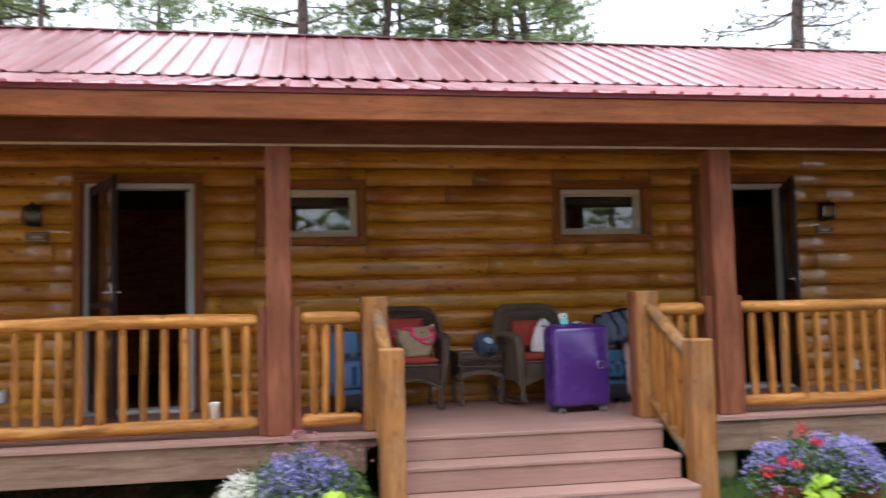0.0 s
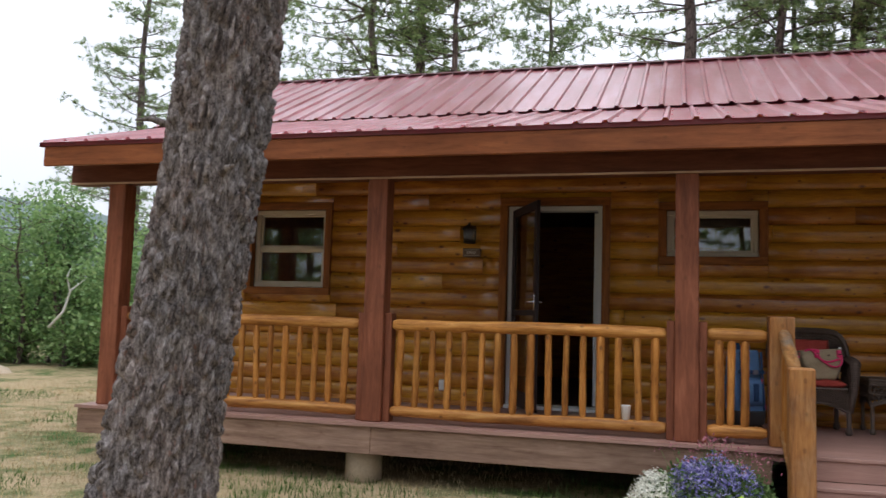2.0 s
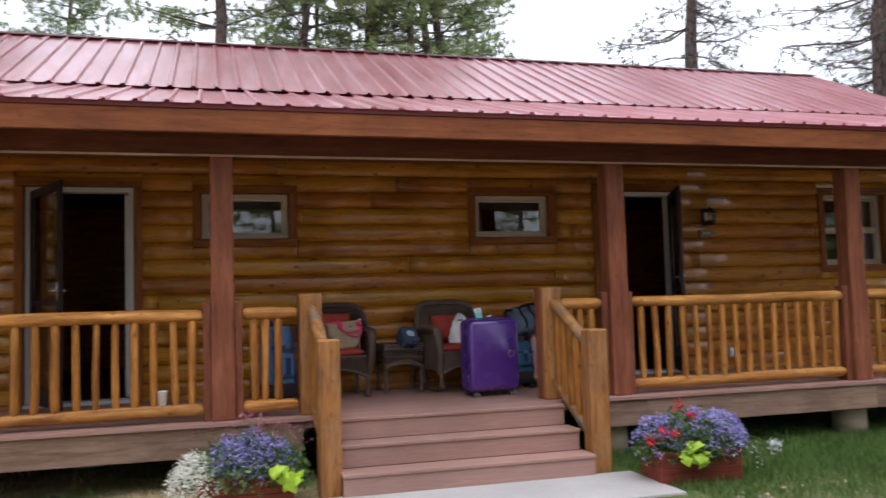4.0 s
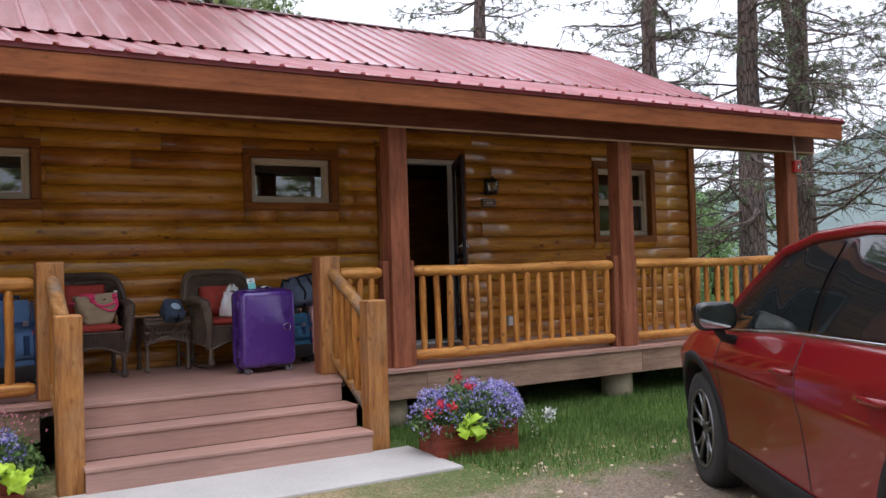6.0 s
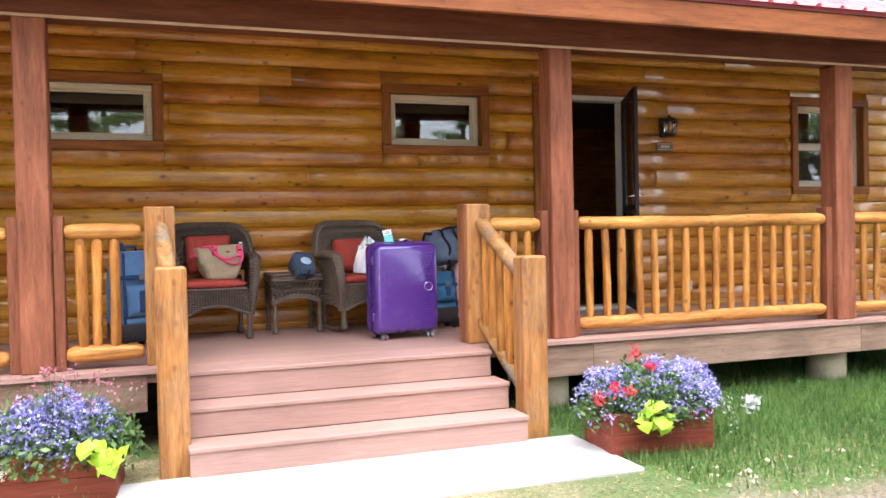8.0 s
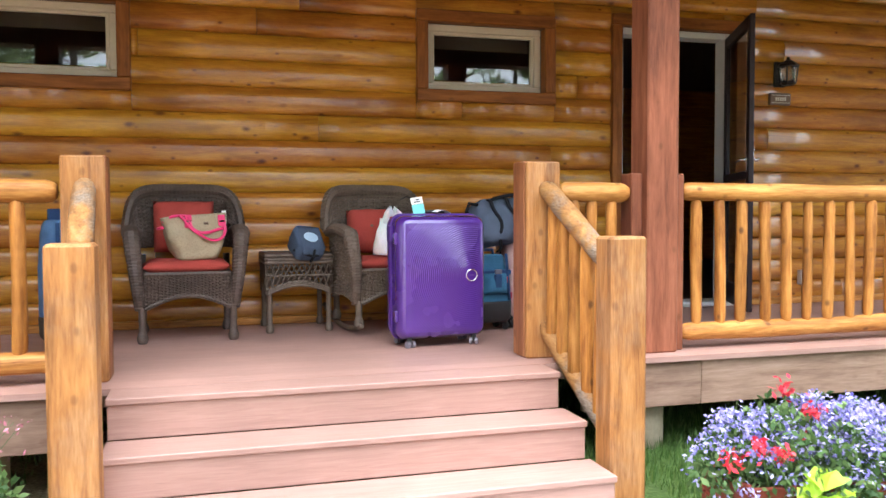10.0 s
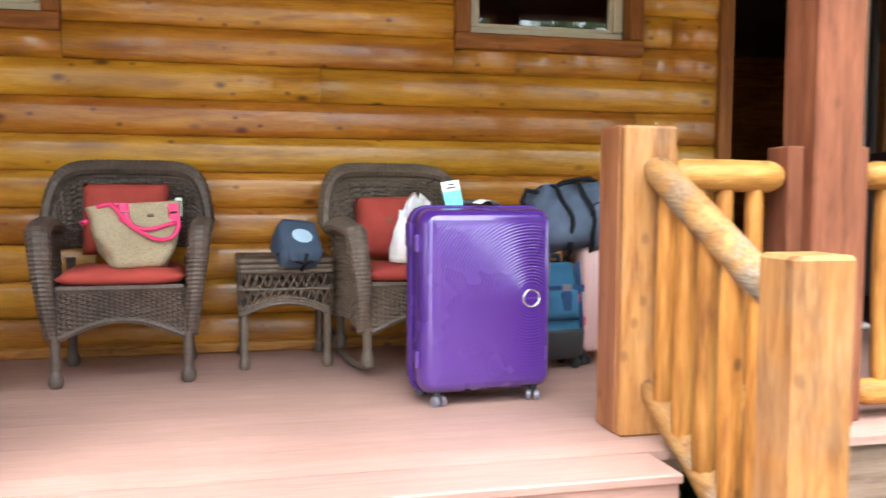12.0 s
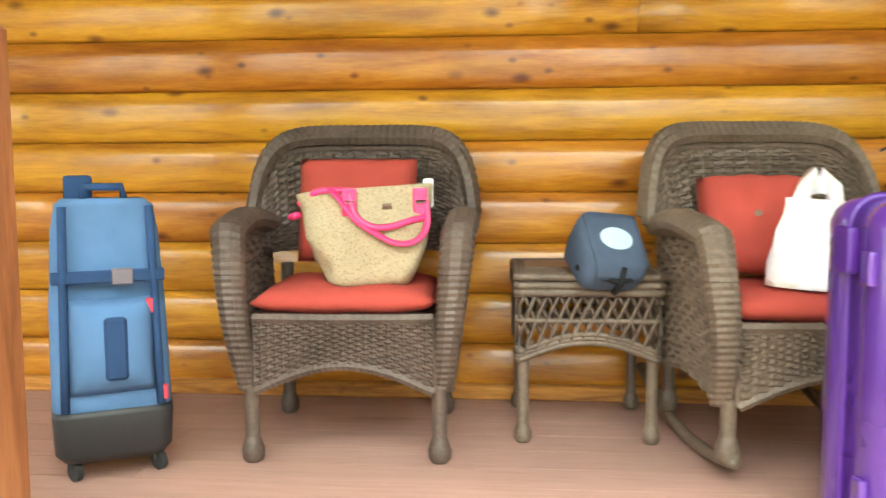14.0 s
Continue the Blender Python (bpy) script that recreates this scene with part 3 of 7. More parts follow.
def window(name, x0, x1, z0, z1, kind):
    top = tagged(new(name), "", "", kind="structure")
    tagged(top, "double-hung window with an almond vinyl frame and wood casing" if kind == "hung" else "small slider window with an almond vinyl frame and wood casing", "window")
    casing(top, x0, x1, z0, z1, CASE)
    f = 0.052
    for nm, a, b, c, d in (("window_frame", x0, x1, z1 - f, z1), ("window_frame", x0, x1, z0, z0 + f), ("window_frame", x0, x0 + f, z0 + f, z1 - f), ("window_frame", x1 - f, x1, z0 + f, z1 - f)):
        bm = B()
        box(bm, a, b, WALL + 0.033, WALL + 0.14, c, d, 0.007)
        part(nm, bm, M["vinyl"], top)
    ix0, ix1, iz0, iz1 = x0 + f, x1 - f, z0 + f, z1 - f
    if kind == "hung":
        zm = (iz0 + iz1) / 2
        bm = B()
        box(bm, ix0, ix1, WALL + 0.04, WALL + 0.09, zm - 0.022, zm + 0.022, 0.006)
        part("meeting_rail", bm, M["vinyl"], top)
        panes = [(iz0, zm - 0.022, 0.0), (zm + 0.022, iz1, 0.02)]
    else:
        panes = [(iz0, iz1, 0.0)]
    for a, b, dy in panes:
        for nm, p, q, r, s in (("sash", ix0, ix1, a, a + 0.02), ("sash", ix0, ix1, b - 0.02, b), ("sash", ix0, ix0 + 0.02, a + 0.02, b - 0.02), ("sash", ix1 - 0.02, ix1, a + 0.02, b - 0.02)):
            bm = B()
            box(bm, p, q, WALL + 0.055 + dy, WALL + 0.09 + dy, r, s, 0.003)
            part(nm, bm, M["vinyl"], top)
        bm = B()
        box(bm, ix0 + 0.015, ix1 - 0.015, WALL + 0.068 + dy, WALL + 0.074 + dy, a + 0.015, b - 0.015)
        part("pane", bm, M["glass"], top).visible_shadow = False
    # drawn blind behind the glass
    if kind == "small":
        bm = B()
        box(bm, ix0 - 0.02, ix1 + 0.02, WALL + 0.22, WALL + 0.235, z1 - 0.14, z1 + 0.05)
        part("blind", bm, M["interior"], top, "dark blind behind the glass")


for w in WINDOWS:
    window(*w)


def storm_leaf(w, h):
    """A glazed storm door; hinge on z at x 0, leaf along +x."""
    leaf = new("storm_door")
    st = 0.085
    for nm, a, b, c, d in (("stile", 0, st, 0, h), ("stile", w - st, w, 0, h), ("rail", st, w - st, h - st, h), ("rail", st, w - st, 0, 0.16), ("rail", st, w - st, 0.93, 0.985)):
        bm = B()
        box(bm, a, b, -0.018, 0.018, c, d, 0.004)
        part(nm, bm, M["storm"], leaf)
    for a, b in ((0.16, 0.93), (0.985, h - st)):
        bm = B()
        box(bm, st - 0.005, w - st + 0.005, -0.003, 0.003, a - 0.005, b + 0.005)
        part("pane", bm, M["storm_glass"], leaf).visible_shadow = False
    for s in (-1, 1):
        bm = B()
        tube(bm, [(w - 0.045, s * 0.02, 1.06), (w - 0.045, s * 0.06, 1.06), (w - 0.16, s * 0.07, 1.055)], [0.009, 0.009, 0.008], 8)
        box(bm, w - 0.062, w - 0.028, min(s * 0.019, s * 0.026), max(s * 0.019, s * 0.026), 0.97, 1.15, 0.004)
        part("door_handle", bm, M["chrome"], leaf, "brushed chrome lever handle", True)
    return leaf


def door(name, x0, x1, z0, z1, hinge_left):
    top = tagged(new(name), "cabin doorway standing open with a dark glazed storm door swung outward", "door", kind="structure")
    casing(top, x0, x1, DECK + 0.002, z1, CASE, False)
    j = 0.05
    for nm, a, b, c, d in (("jamb", x0, x0 + j, z0, z1), ("jamb", x1 - j, x1, z0, z1), ("jamb", x0 + j, x1 - j, z1 - j, z1)):
        bm = B()
        box(bm, a, b, WALL + 0.028, WALL + 0.17, c, d, 0.005)
        part(nm, bm, M["white_frame"], top)
    bm = B()
    box(bm, x0, x1, WALL - 0.085, WALL + 0.17, DECK + 0.003, z0, 0.008)
    part("threshold", bm, M["white_frame"], top, "pale metal threshold")
    h = z1 - j - z0 - 0.015
    leaf = storm_leaf(x1 - x0 - 2 * j - 0.01, h)
    leaf.parent = top
    if hinge_left:
        leaf.matrix_local = pose(x0 + j + 0.02, WALL - 0.02, z0 + 0.01, 0, 0, -64)
    else:
        leaf.matrix_local = pose(x1 - j - 0.02, WALL - 0.02, z0 + 0.01, 0, 0, 180 + 66)
    # inner panelled door, folded back into the room
    bm = B()
    w = x1 - x0 - 2 * j - 0.02
    box(bm, 0, 0.044, 0, w, 0, h, 0.004)
    for za, zb in ((0.18, 0.95), (1.1, h - 0.16)):
        for ya, yb in ((0.12, w / 2 - 0.05), (w / 2 + 0.05, w - 0.12)):
            box(bm, -0.008, 0.01, ya, yb, za, zb, 0.006)
    inner = part("inner_door", bm, M["white_frame"], top)
    inner.matrix_local = pose(x1 - j - 0.05, WALL + 0.175, z0 + 0.005, 0, 0, -3) if hinge_left else pose(x0 + j + 0.006, WALL + 0.175, z0 + 0.005, 0, 0, 3)


door(*DOORS[0], True)
door(*DOORS[1], False)


# ---------------------------------------------------------------- deck and stairs
deck = tagged(new("deck"), "red-brown composite porch deck on a weathered rim board", "deck", kind="structure")
y = 6.40
row = 0
DX0, DX1 = -5.64, 9.16
while y < 8.33:
    yb = min(y + 0.14, 8.34)
    cuts = [DX0, DX0 + (3.66 if row % 2 else 5.2), 1.7 + (1.9 if row % 2 else -1.1), 6.6 - (1.4 if row % 2 else 0), DX1]
    for a, b in zip(cuts, cuts[1:]):
        bm = B()
        box(bm, a + 0.001, b - 0.001, y + 0.0009, yb - 0.0009, DECK - 0.028, DECK)
        part("deck_board", bm, M["deck"], deck)
    y += 0.14
    row += 1
bm = B()
box(bm, DX0 + 0.02, DX1 - 0.02, 6.45, 8.42, DECK - 0.09, DECK - 0.03)
part("joists", bm, M["rim"], deck)
for a, b in ((DX0 + 0.02, -2.62), (-2.618, 0.62), (3.06, 3.74), (3.742, 6.3), (6.302, DX1 - 0.02)):
    bm = B()
    box(bm, a, b, 6.425, 6.465, 0.355, DECK - 0.03, 0.004)
    part("rim_board", bm, M["rim"], deck, "weathered brown rim board")
for a in (DX0 + 0.02, DX1 - 0.06):
    bm = B()
    box(bm, a, a + 0.04, 6.466, 8.42, 0.355, DECK - 0.03, 0.004)
    part("rim_board", bm, M["rim"], deck)
pier = thing("concrete_pier", pose(0, 0, 0), "short round concrete pier under the deck rim", "pier", "piers under the deck")
bm = B()
lathe(bm, [(0.165, 0.0), (0.165, 0.3), (0.158, 0.305)], 24)
part("column", bm, M["pier"], pier, "", True)
pier.matrix_world = pose(-2.78, 6.72, 0.05)
for x in (-5.35, 0.2, 3.5, 6.2, 8.8):
    copy_thing(pier, pose(x, 6.72, 0.05))
for x in (-4.0, -1.2, 1.7, 4.9, 7.6):
    copy_thing(pier, pose(x, 8.1, 0.05))

stairs = tagged(new("stairs"), "three-step composite porch stairs with red-brown treads and risers", "stairs", kind="structure")
SX0, SX1 = 0.83, 2.83
RISE = 0.175
for k in range(3):
    yn = 6.19 - 0.245 * k
    zt = DECK - RISE * k
    x0, x1 = (SX0, SX1 + 0.02 * k)
    back = 6.399 if k == 0 else yn + 0.245 + 0.012
    bm = B()
    box(bm, x0, x1, yn, back, zt - 0.028, zt, 0.004)
    part("tread", bm, M["deck"], stairs)
    bm = B()
    box(bm, x0 + 0.005, x1 - 0.005, yn + 0.014, yn + 0.034, zt - RISE + 0.002, zt - 0.029, 0.003)
    part("riser", bm, M["deck"], stairs)
    bm = B()
    box(bm, x0 + 0.02, x0 + 0.06, yn + 0.036, 6.42, zt - RISE + 0.002, zt - 0.03)
    box(bm, x1 - 0.06, x1 - 0.02, yn + 0.036, 6.42, zt - RISE + 0.002, zt - 0.03)
    part("stringer", bm, M["rim"], stairs)

# ---------------------------------------------------------------- posts, beam, eave
for i, x in enumerate(POSTS):
    p = thing("porch_post", pose(x, 0, DECK), "square red-brown stained timber post carrying the porch beam", "post", "porch posts")
    bm = B()
    box(bm, -PW, PW, PY0, PY1, 0, BEAM_Z - DECK - 0.001, 0.008)
    part("shaft", bm, M["post"], p)
    for s in (-1, 1):
        if (i == 0 and s < 0) or (i == 5 and s > 0):
            continue
        bm = B()
        a, b = (PW + 0.001, PW + 0.064) if s > 0 else (-PW - 0.064, -PW - 0.001)
        box(bm, a, b, PY0 + 0.05, PY1 - 0.01, 0, 0.955, 0.006)
        part("rail_block", bm, M["post"], p, "upright block that the rail butts against")
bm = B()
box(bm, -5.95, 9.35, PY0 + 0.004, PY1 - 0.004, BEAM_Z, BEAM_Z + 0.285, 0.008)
tagged(part("porch_beam", bm, M["beam"]), "long timber beam on the porch posts, its red-brown darkened for eave shade", "beam", kind="structure")
# added strip: the lit lower arris of the beam put into colour
bm = B()
box(bm, -5.95, 9.35, PY0 - 0.006, PY0 + 0.003, BEAM_Z - 0.004, BEAM_Z + 0.014)
tagged(part("trim", bm, M["edge"]), "added pale strip painting the lit lower edge of the porch beam", "trim", kind="structure")
bm = B()
box(bm, -5.93, 9.3, EAVE_Y, EAVE_Y + 0.042, EAVE_Z - 0.215, EAVE_Z - 0.03, 0.006)
tagged(part("eave_fascia", bm, M["fascia"]), "broad orange-brown fascia board along the eave", "trim", kind="structure")
bm = B()
box(bm, -5.98, 9.35, EAVE_Y - 0.012, EAVE_Y + 0.03, EAVE_Z - 0.03, EAVE_Z + 0.012, 0.003)
tagged(part("drip_edge", bm, M["roof_trim"]), "dark red metal drip edge along the eave", "trim", kind="structure")
# sloped porch ceiling
PS = (BREAK_Z - EAVE_Z) / (BREAK_Y - EAVE_Y)
bm = B()
for i in range(16):
    ya = EAVE_Y + 0.044 + i * 0.142
    yb = min(ya + 0.139, 8.39)
    q = []
    for x in (-5.9, 9.27):
        for yy, dz in ((ya, -0.14), (yb, -0.14), (yb, -0.12), (ya, -0.12)):
            q.append(bm.verts.new((x, yy, EAVE_Z + PS * (yy - EAVE_Y) + dz)))
    for f in ((0, 1, 2, 3), (7, 6, 5, 4), (0, 4, 5, 1), (1, 5, 6, 2), (2, 6, 7, 3), (3, 7, 4, 0)):
        bm.faces.new([q[j] for j in f])
tagged(part("ceiling_porch", bm, M["soffit"]), "stained boarded porch ceiling sloping to the eave, darkened for porch shade", "ceiling", kind="structure")
for x in (-5.93, 9.255):
    bm = B()
    vs = [bm.verts.new((x + dx, yy, EAVE_Z + PS * (yy - EAVE_Y) + dz)) for dx in (0, 0.04) for yy, dz in ((EAVE_Y + 0.043, -0.215), (BREAK_Y + 0.3, -0.215), (BREAK_Y + 0.3, -0.012), (EAVE_Y + 0.043, -0.012))]
    for f in ((0, 3, 2, 1), (4, 5, 6, 7), (0, 1, 5, 4), (1, 2, 6, 5), (2, 3, 7, 6), (3, 0, 4, 7)):
        bm.faces.new([vs[j] for j in f])
    tagged(part("rake_board", bm, M["fascia"]), "sloping stained end board of the porch roof", "trim", kind="structure")


# ---------------------------------------------------------------- ribbed metal roof
def roof_panel_mesh(width, length, pitch=0.2286):
    """A ribbed sheet, x across, y up the slope."""
    bm = B()
    prof = [(0.0, 0.0)]
    n = round(width / pitch)
    for k in range(n):
        c = (k + 0.5) * pitch
        prof += [(c - 0.03, 0), (c - 0.014, 0.022), (c + 0.014, 0.022), (c + 0.03, 0)]
    prof.append((width, 0.0))
    rows = []
    for yy in (0.0, length * 0.5, length):
        rows.append([bm.verts.new((x, yy, z)) for x, z in prof])
    for a, b in zip(rows, rows[1:]):
        for k in range(len(prof) - 1):
            bm.faces.new((a[k], a[k + 1], b[k + 1], b[k]))
    fs = list(bm.faces)
    bmesh.ops.solidify(bm, geom=fs, thickness=0.003)
    # screws beside the ribs
    for k in range(n):
        c = (k + 0.5) * pitch + 0.045
        for yy in (0.07, length * 0.36, length * 0.68, length - 0.1):
            lathe(bm, [(0.009, 0.001), (0.008, 0.008), (0.003, 0.01)], 5, (c, yy, 0))
    return bm


def roof_slope(parent, x0, x1, ya, za, yb, zb):
    ln = math.hypot(yb - ya, zb - za)
    ang = math.degrees(math.atan2(zb - za, yb - ya))
    w = 0.9144
    n = int((x1 - x0) / w)
    rest = x1 - x0 - n * w
    first = part("roof_panel", roof_panel_mesh(w, ln), M["roof"], parent)
    first.matrix_local = pose(x0, ya, za, ang)
    for i in range(1, n):
        ob = new("roof_panel", first.data)
        ob.parent = parent
        ob.matrix_local = pose(x0 + i * w, ya, za, ang)
    if rest > 0.1:
        k = max(1, round(rest / 0.2286))
        ob = part("roof_panel", roof_panel_mesh(rest, ln, rest / k), M["roof"], parent)
        ob.matrix_local = pose(x0 + n * w, ya, za, ang)


roof = tagged(new("roof"), "red ribbed metal roof, steep over the cabin and shallow over the porch", "roof", kind="structure")
RX0, RX1 = -6.3, 9.6
roof_slope(roof, -6.0, 9.36, EAVE_Y - 0.04, EAVE_Z + 0.004, BREAK_Y + 0.05, BREAK_Z + 0.02)
roof_slope(roof, RX0, RX1, BREAK_Y, BREAK_Z + 0.035, RIDGE_Y, RIDGE_Z)
bm = B()
vs = [bm.verts.new((x, yy, z)) for x in (RX0, RX1) for yy, z in ((RIDGE_Y, RIDGE_Z - 0.01), (BACK_Y + 0.5, 3.65), (BACK_Y + 0.5, 3.6), (RIDGE_Y, RIDGE_Z - 0.06))]
for f in ((0, 1, 5, 4), (1, 2, 6, 5), (2, 3, 7, 6), (0, 3, 2, 1), (4, 5, 6, 7), (3, 0, 4, 7)):
    bm.faces.new([vs[j] for j in f])
part("back_slope", bm, M["roof"], roof)
bm = B()
for s in (-1, 1):
    vs = [bm.verts.new((x, RIDGE_Y + s * d, RIDGE_Z + 0.035 - d * 0.48)) for x in (RX0 - 0.02, RX1 + 0.02) for d in (0, 0.13)]
    bm.faces.new((vs[0], vs[1], vs[3], vs[2]))
bmesh.ops.solidify(bm, geom=list(bm.faces), thickness=0.006)
part("ridge_cap", bm, M["roof_trim"], roof, "dark red ridge cap")
for x in (RX0, RX1 - 0.04):
    bm = B()
    vs = [bm.verts.new((x + dx, yy, z + dz)) for dx in (0, 0.04) for yy, z, dz in ((BREAK_Y, BREAK_Z, 0.02), (RIDGE_Y, RIDGE_Z, -0.015), (RIDGE_Y, RIDGE_Z, -0.2), (BREAK_Y, BREAK_Z, -0.165))]
    for f in ((0, 1, 2, 3), (7, 6, 5, 4), (0, 4, 5, 1), (1, 5, 6, 2), (2, 6, 7, 3), (3, 7, 4, 0)):
        bm.faces.new([vs[j] for j in f])
    part("rake_trim", bm, M["roof_trim"], roof, "dark red metal edge of the gable")


# ---------------------------------------------------------------- log railings
def peeled(bm, a, b, r, n=10, seg=10, taper=0.6, wob=0.06, seed=0):
    """A hand-peeled pole with uneven skin and whittled ends."""
    rr = random.Random(seed)
    a, b = Vector(a), Vector(b)
    ln = (b - a).length
    side = (b - a).normalized().cross(Vector((0.3, 0.7, 0.64))).normalized()
    ph = rr.uniform(0, 6)
    pts, rad = [], []
    e = min(0.05, ln * 0.1)
    ts = [0, e * 0.3 / ln, e / ln] + [e / ln + (1 - 2 * e / ln) * i / seg for i in range(1, seg)] + [1 - e / ln, 1 - e * 0.3 / ln, 1]
    for t in ts:
        edge = min(t, 1 - t) * ln
        k = taper + (1 - taper) * min(1, edge / e) ** 0.6 if e else 1
        pts.append(a.lerp(b, t) + side * 0.006 * math.sin(ph + t * ln * 3.1))
        rad.append(r * k * (1 + 0.05 * math.sin(ph * 2 + t * ln * 7)))
    tube(bm, pts, rad, n, True, wob, rr)
    return bm


def railing(x0, x1, balusters, seed):
    t = thing("log_railing", pose((x0 + x1) / 2, 6.61, DECK), "peeled golden log railing with round balusters between posts", "railing", "porch railings")
    cx = (x0 + x1) / 2
    for nm, z, r in (("top_rail", 1.475, 0.052), ("bottom_rail", 0.712, 0.05)):
        bm = B()
        peeled(bm, (x0 - cx, 0, z - DECK), (x1 - cx, 0, z - DECK), r, 12, max(4, int((x1 - x0) / 0.16)), 0.62, 0.035, seed + len(nm))
        part(nm, bm, M["rail"], t, "", True)
    for i, bx in enumerate(balusters):
        bm = B()
        rr = random.Random(seed * 31 + i)
        r = rr.uniform(0.026, 0.036)
        peeled(bm, (bx - cx + rr.uniform(-0.008, 0.008), 0, 0.712 + 0.03 - DECK), (bx - cx + rr.uniform(-0.008, 0.008), 0, 1.475 - 0.03 - DECK), r, 8, 5, 0.72, 0.05, seed * 77 + i)
        part("baluster", bm, M["rail_v"], t, "", True)


def spread(a, b, n):
    return [a + (b - a) * i / (n - 1) for i in range(n)]


railing(-5.242, -2.823, spread(-5.17, -2.96, 16), 1)
railing(-2.507, -0.158, spread(-2.435, -0.24, 16), 2)
railing(0.158, 0.606, (0.25, 0.345, 0.437), 3)
railing(3.0, 3.402, (3.09, 3.19, 3.30), 4)
railing(3.718, 6.082, spread(3.82, 6.0, 16), 5)
railing(6.398, 8.742, spread(6.52, 8.62, 14), 6)


def stair_rail(x, lower, seed):
    """Newels, sloping handrail and balusters at one side of the stairs."""
    t = thing("stair_railing", pose(x, 6.3, 0), "peeled log stair railing between square cut newel posts", "railing", "stair railings")
    bm = B()
    box(bm, -0.095, 0.095, 6.592 - 6.3, 6.745 - 6.3, DECK + 0.001, 1.632, 0.006)
    part("upper_newel", bm, M["upper_newel"], t, "red-brown stained upper newel post")
    bm = B()
    box(bm, -0.092, 0.092, 6.555 - 6.3, 6.591 - 6.3, DECK + 0.001, 1.628, 0.008)
    part("upper_newel_facing", bm, M["newel"], t, "golden peeled facing of the newel")
    bm = B()
    box(bm, lower - 0.085, lower + 0.085, 5.81 - 6.3, 5.97 - 6.3, 0.06, 1.265, 0.012)
    part("lower_newel", bm, M["newel"], t, "golden knotty lower newel post")
    for nm, z0, z1, r in (("handrail", 1.5, 1.13, 0.05), ("lower_rail", 0.79, 0.36, 0.045)):
        bm = B()
        peeled(bm, (0.01, 6.56 - 6.3, z0), (lower, 5.975 - 6.3, z1), r, 12, 5, 0.7, 0.03, seed)
        part(nm, bm, M["rail_worn"], t, "weathered handrail" if nm == "handrail" else "", True)
    for i in range(5):
        f = (i + 0.6) / 5.2
        yy = 6.54 - 6.3 - f * 0.54
        bm = B()
        px = 0.01 + (lower - 0.01) * f
        peeled(bm, (px, yy, 0.79 - 0.43 * f - 0.03), (px, yy, 1.5 - 0.37 * f - 0.02), 0.036, 8, 5, 0.72, 0.05, seed + i)
        part("baluster", bm, M["rail_v"], t, "", True)


stair_rail(0.717, 0.044, 11)
stair_rail(2.897, 0.084, 12)


# ---------------------------------------------------------------- porch furniture
def wicker_material(name, dark, light):
    s = Nodes(name, 0.55)
    v = s.coord((1, 1, 1), False)
    f = s.noise(v, 90, 3)
    g = s.noise(v, 7, 4)
    c = s.mix(0.5, s.ramp(f, [(0.3, dark), (0.7, light)]), s.ramp(g, [(0.3, dark), (0.7, light)]))
    s.colour(c)
    s.bump(f, 0.3, 0.002)
    return s.m


M["wicker_dark"] = wicker_material("dark_brown_wicker", (0.036, 0.024, 0.019), (0.125, 0.085, 0.065))
M["wicker_grey"] = wicker_material("weathered_grey_brown_wicker", (0.055, 0.038, 0.027), (0.17, 0.12, 0.086))
M["red_cloth"] = fabric("brick_red_cushion_cloth", (0.4, 0.062, 0.048), 160, 0.18)


def weave(bm, fn, rows, cols, r, amp, stakes=True):
    """Round strands along u, woven over stakes along v; fn(u, v) gives place and outward normal."""
    for i in range(rows):
        v = (i + 0.5) / rows
        pts = []
        steps = cols * 2
        for j in range(steps + 1):
            p, nrm = fn(j / steps, v)
            s = math.cos(math.pi * (j * 0.5 + i))
            pts.append(Vector(p) + Vector(nrm) * amp * s)
        tube(bm, pts, r, 4, True)
    if stakes:
        for j in range(cols + 1):
            pts = [Vector(fn(j / cols, k / 8)[0]) for k in range(9)]
            tube(bm, pts, r * 1.15, 4, True)
    return bm


def numeric(fn):
    """Place and normal of a surface given as a place alone."""
    def g(u, v):
        p = Vector(fn(u, v))
        e = 0.01
        a = Vector(fn(min(1, u + e), v)) - Vector(fn(max(0, u - e), v))
        b = Vector(fn(u, min(1, v + e))) - Vector(fn(u, max(0, v - e)))
        n = a.cross(b)
        return p, (n.normalized() if n.length > 1e-9 else Vector((0, -1, 0)))
    return g


def braid(bm, pts, r, n=6):
    """A wrapped edge roll: a tube whose skin rises and falls."""
    fine = []
    for a, b in zip(pts, pts[1:]):
        a, b = Vector(a), Vector(b)
        k = max(2, int((b - a).length / 0.012))
        fine += [a.lerp(b, i / k) for i in range(k)]
    fine.append(Vector(pts[-1]))
    tube(bm, fine, [r * (1 + 0.12 * (i % 2)) for i in range(len(fine))], n, True)
    return bm


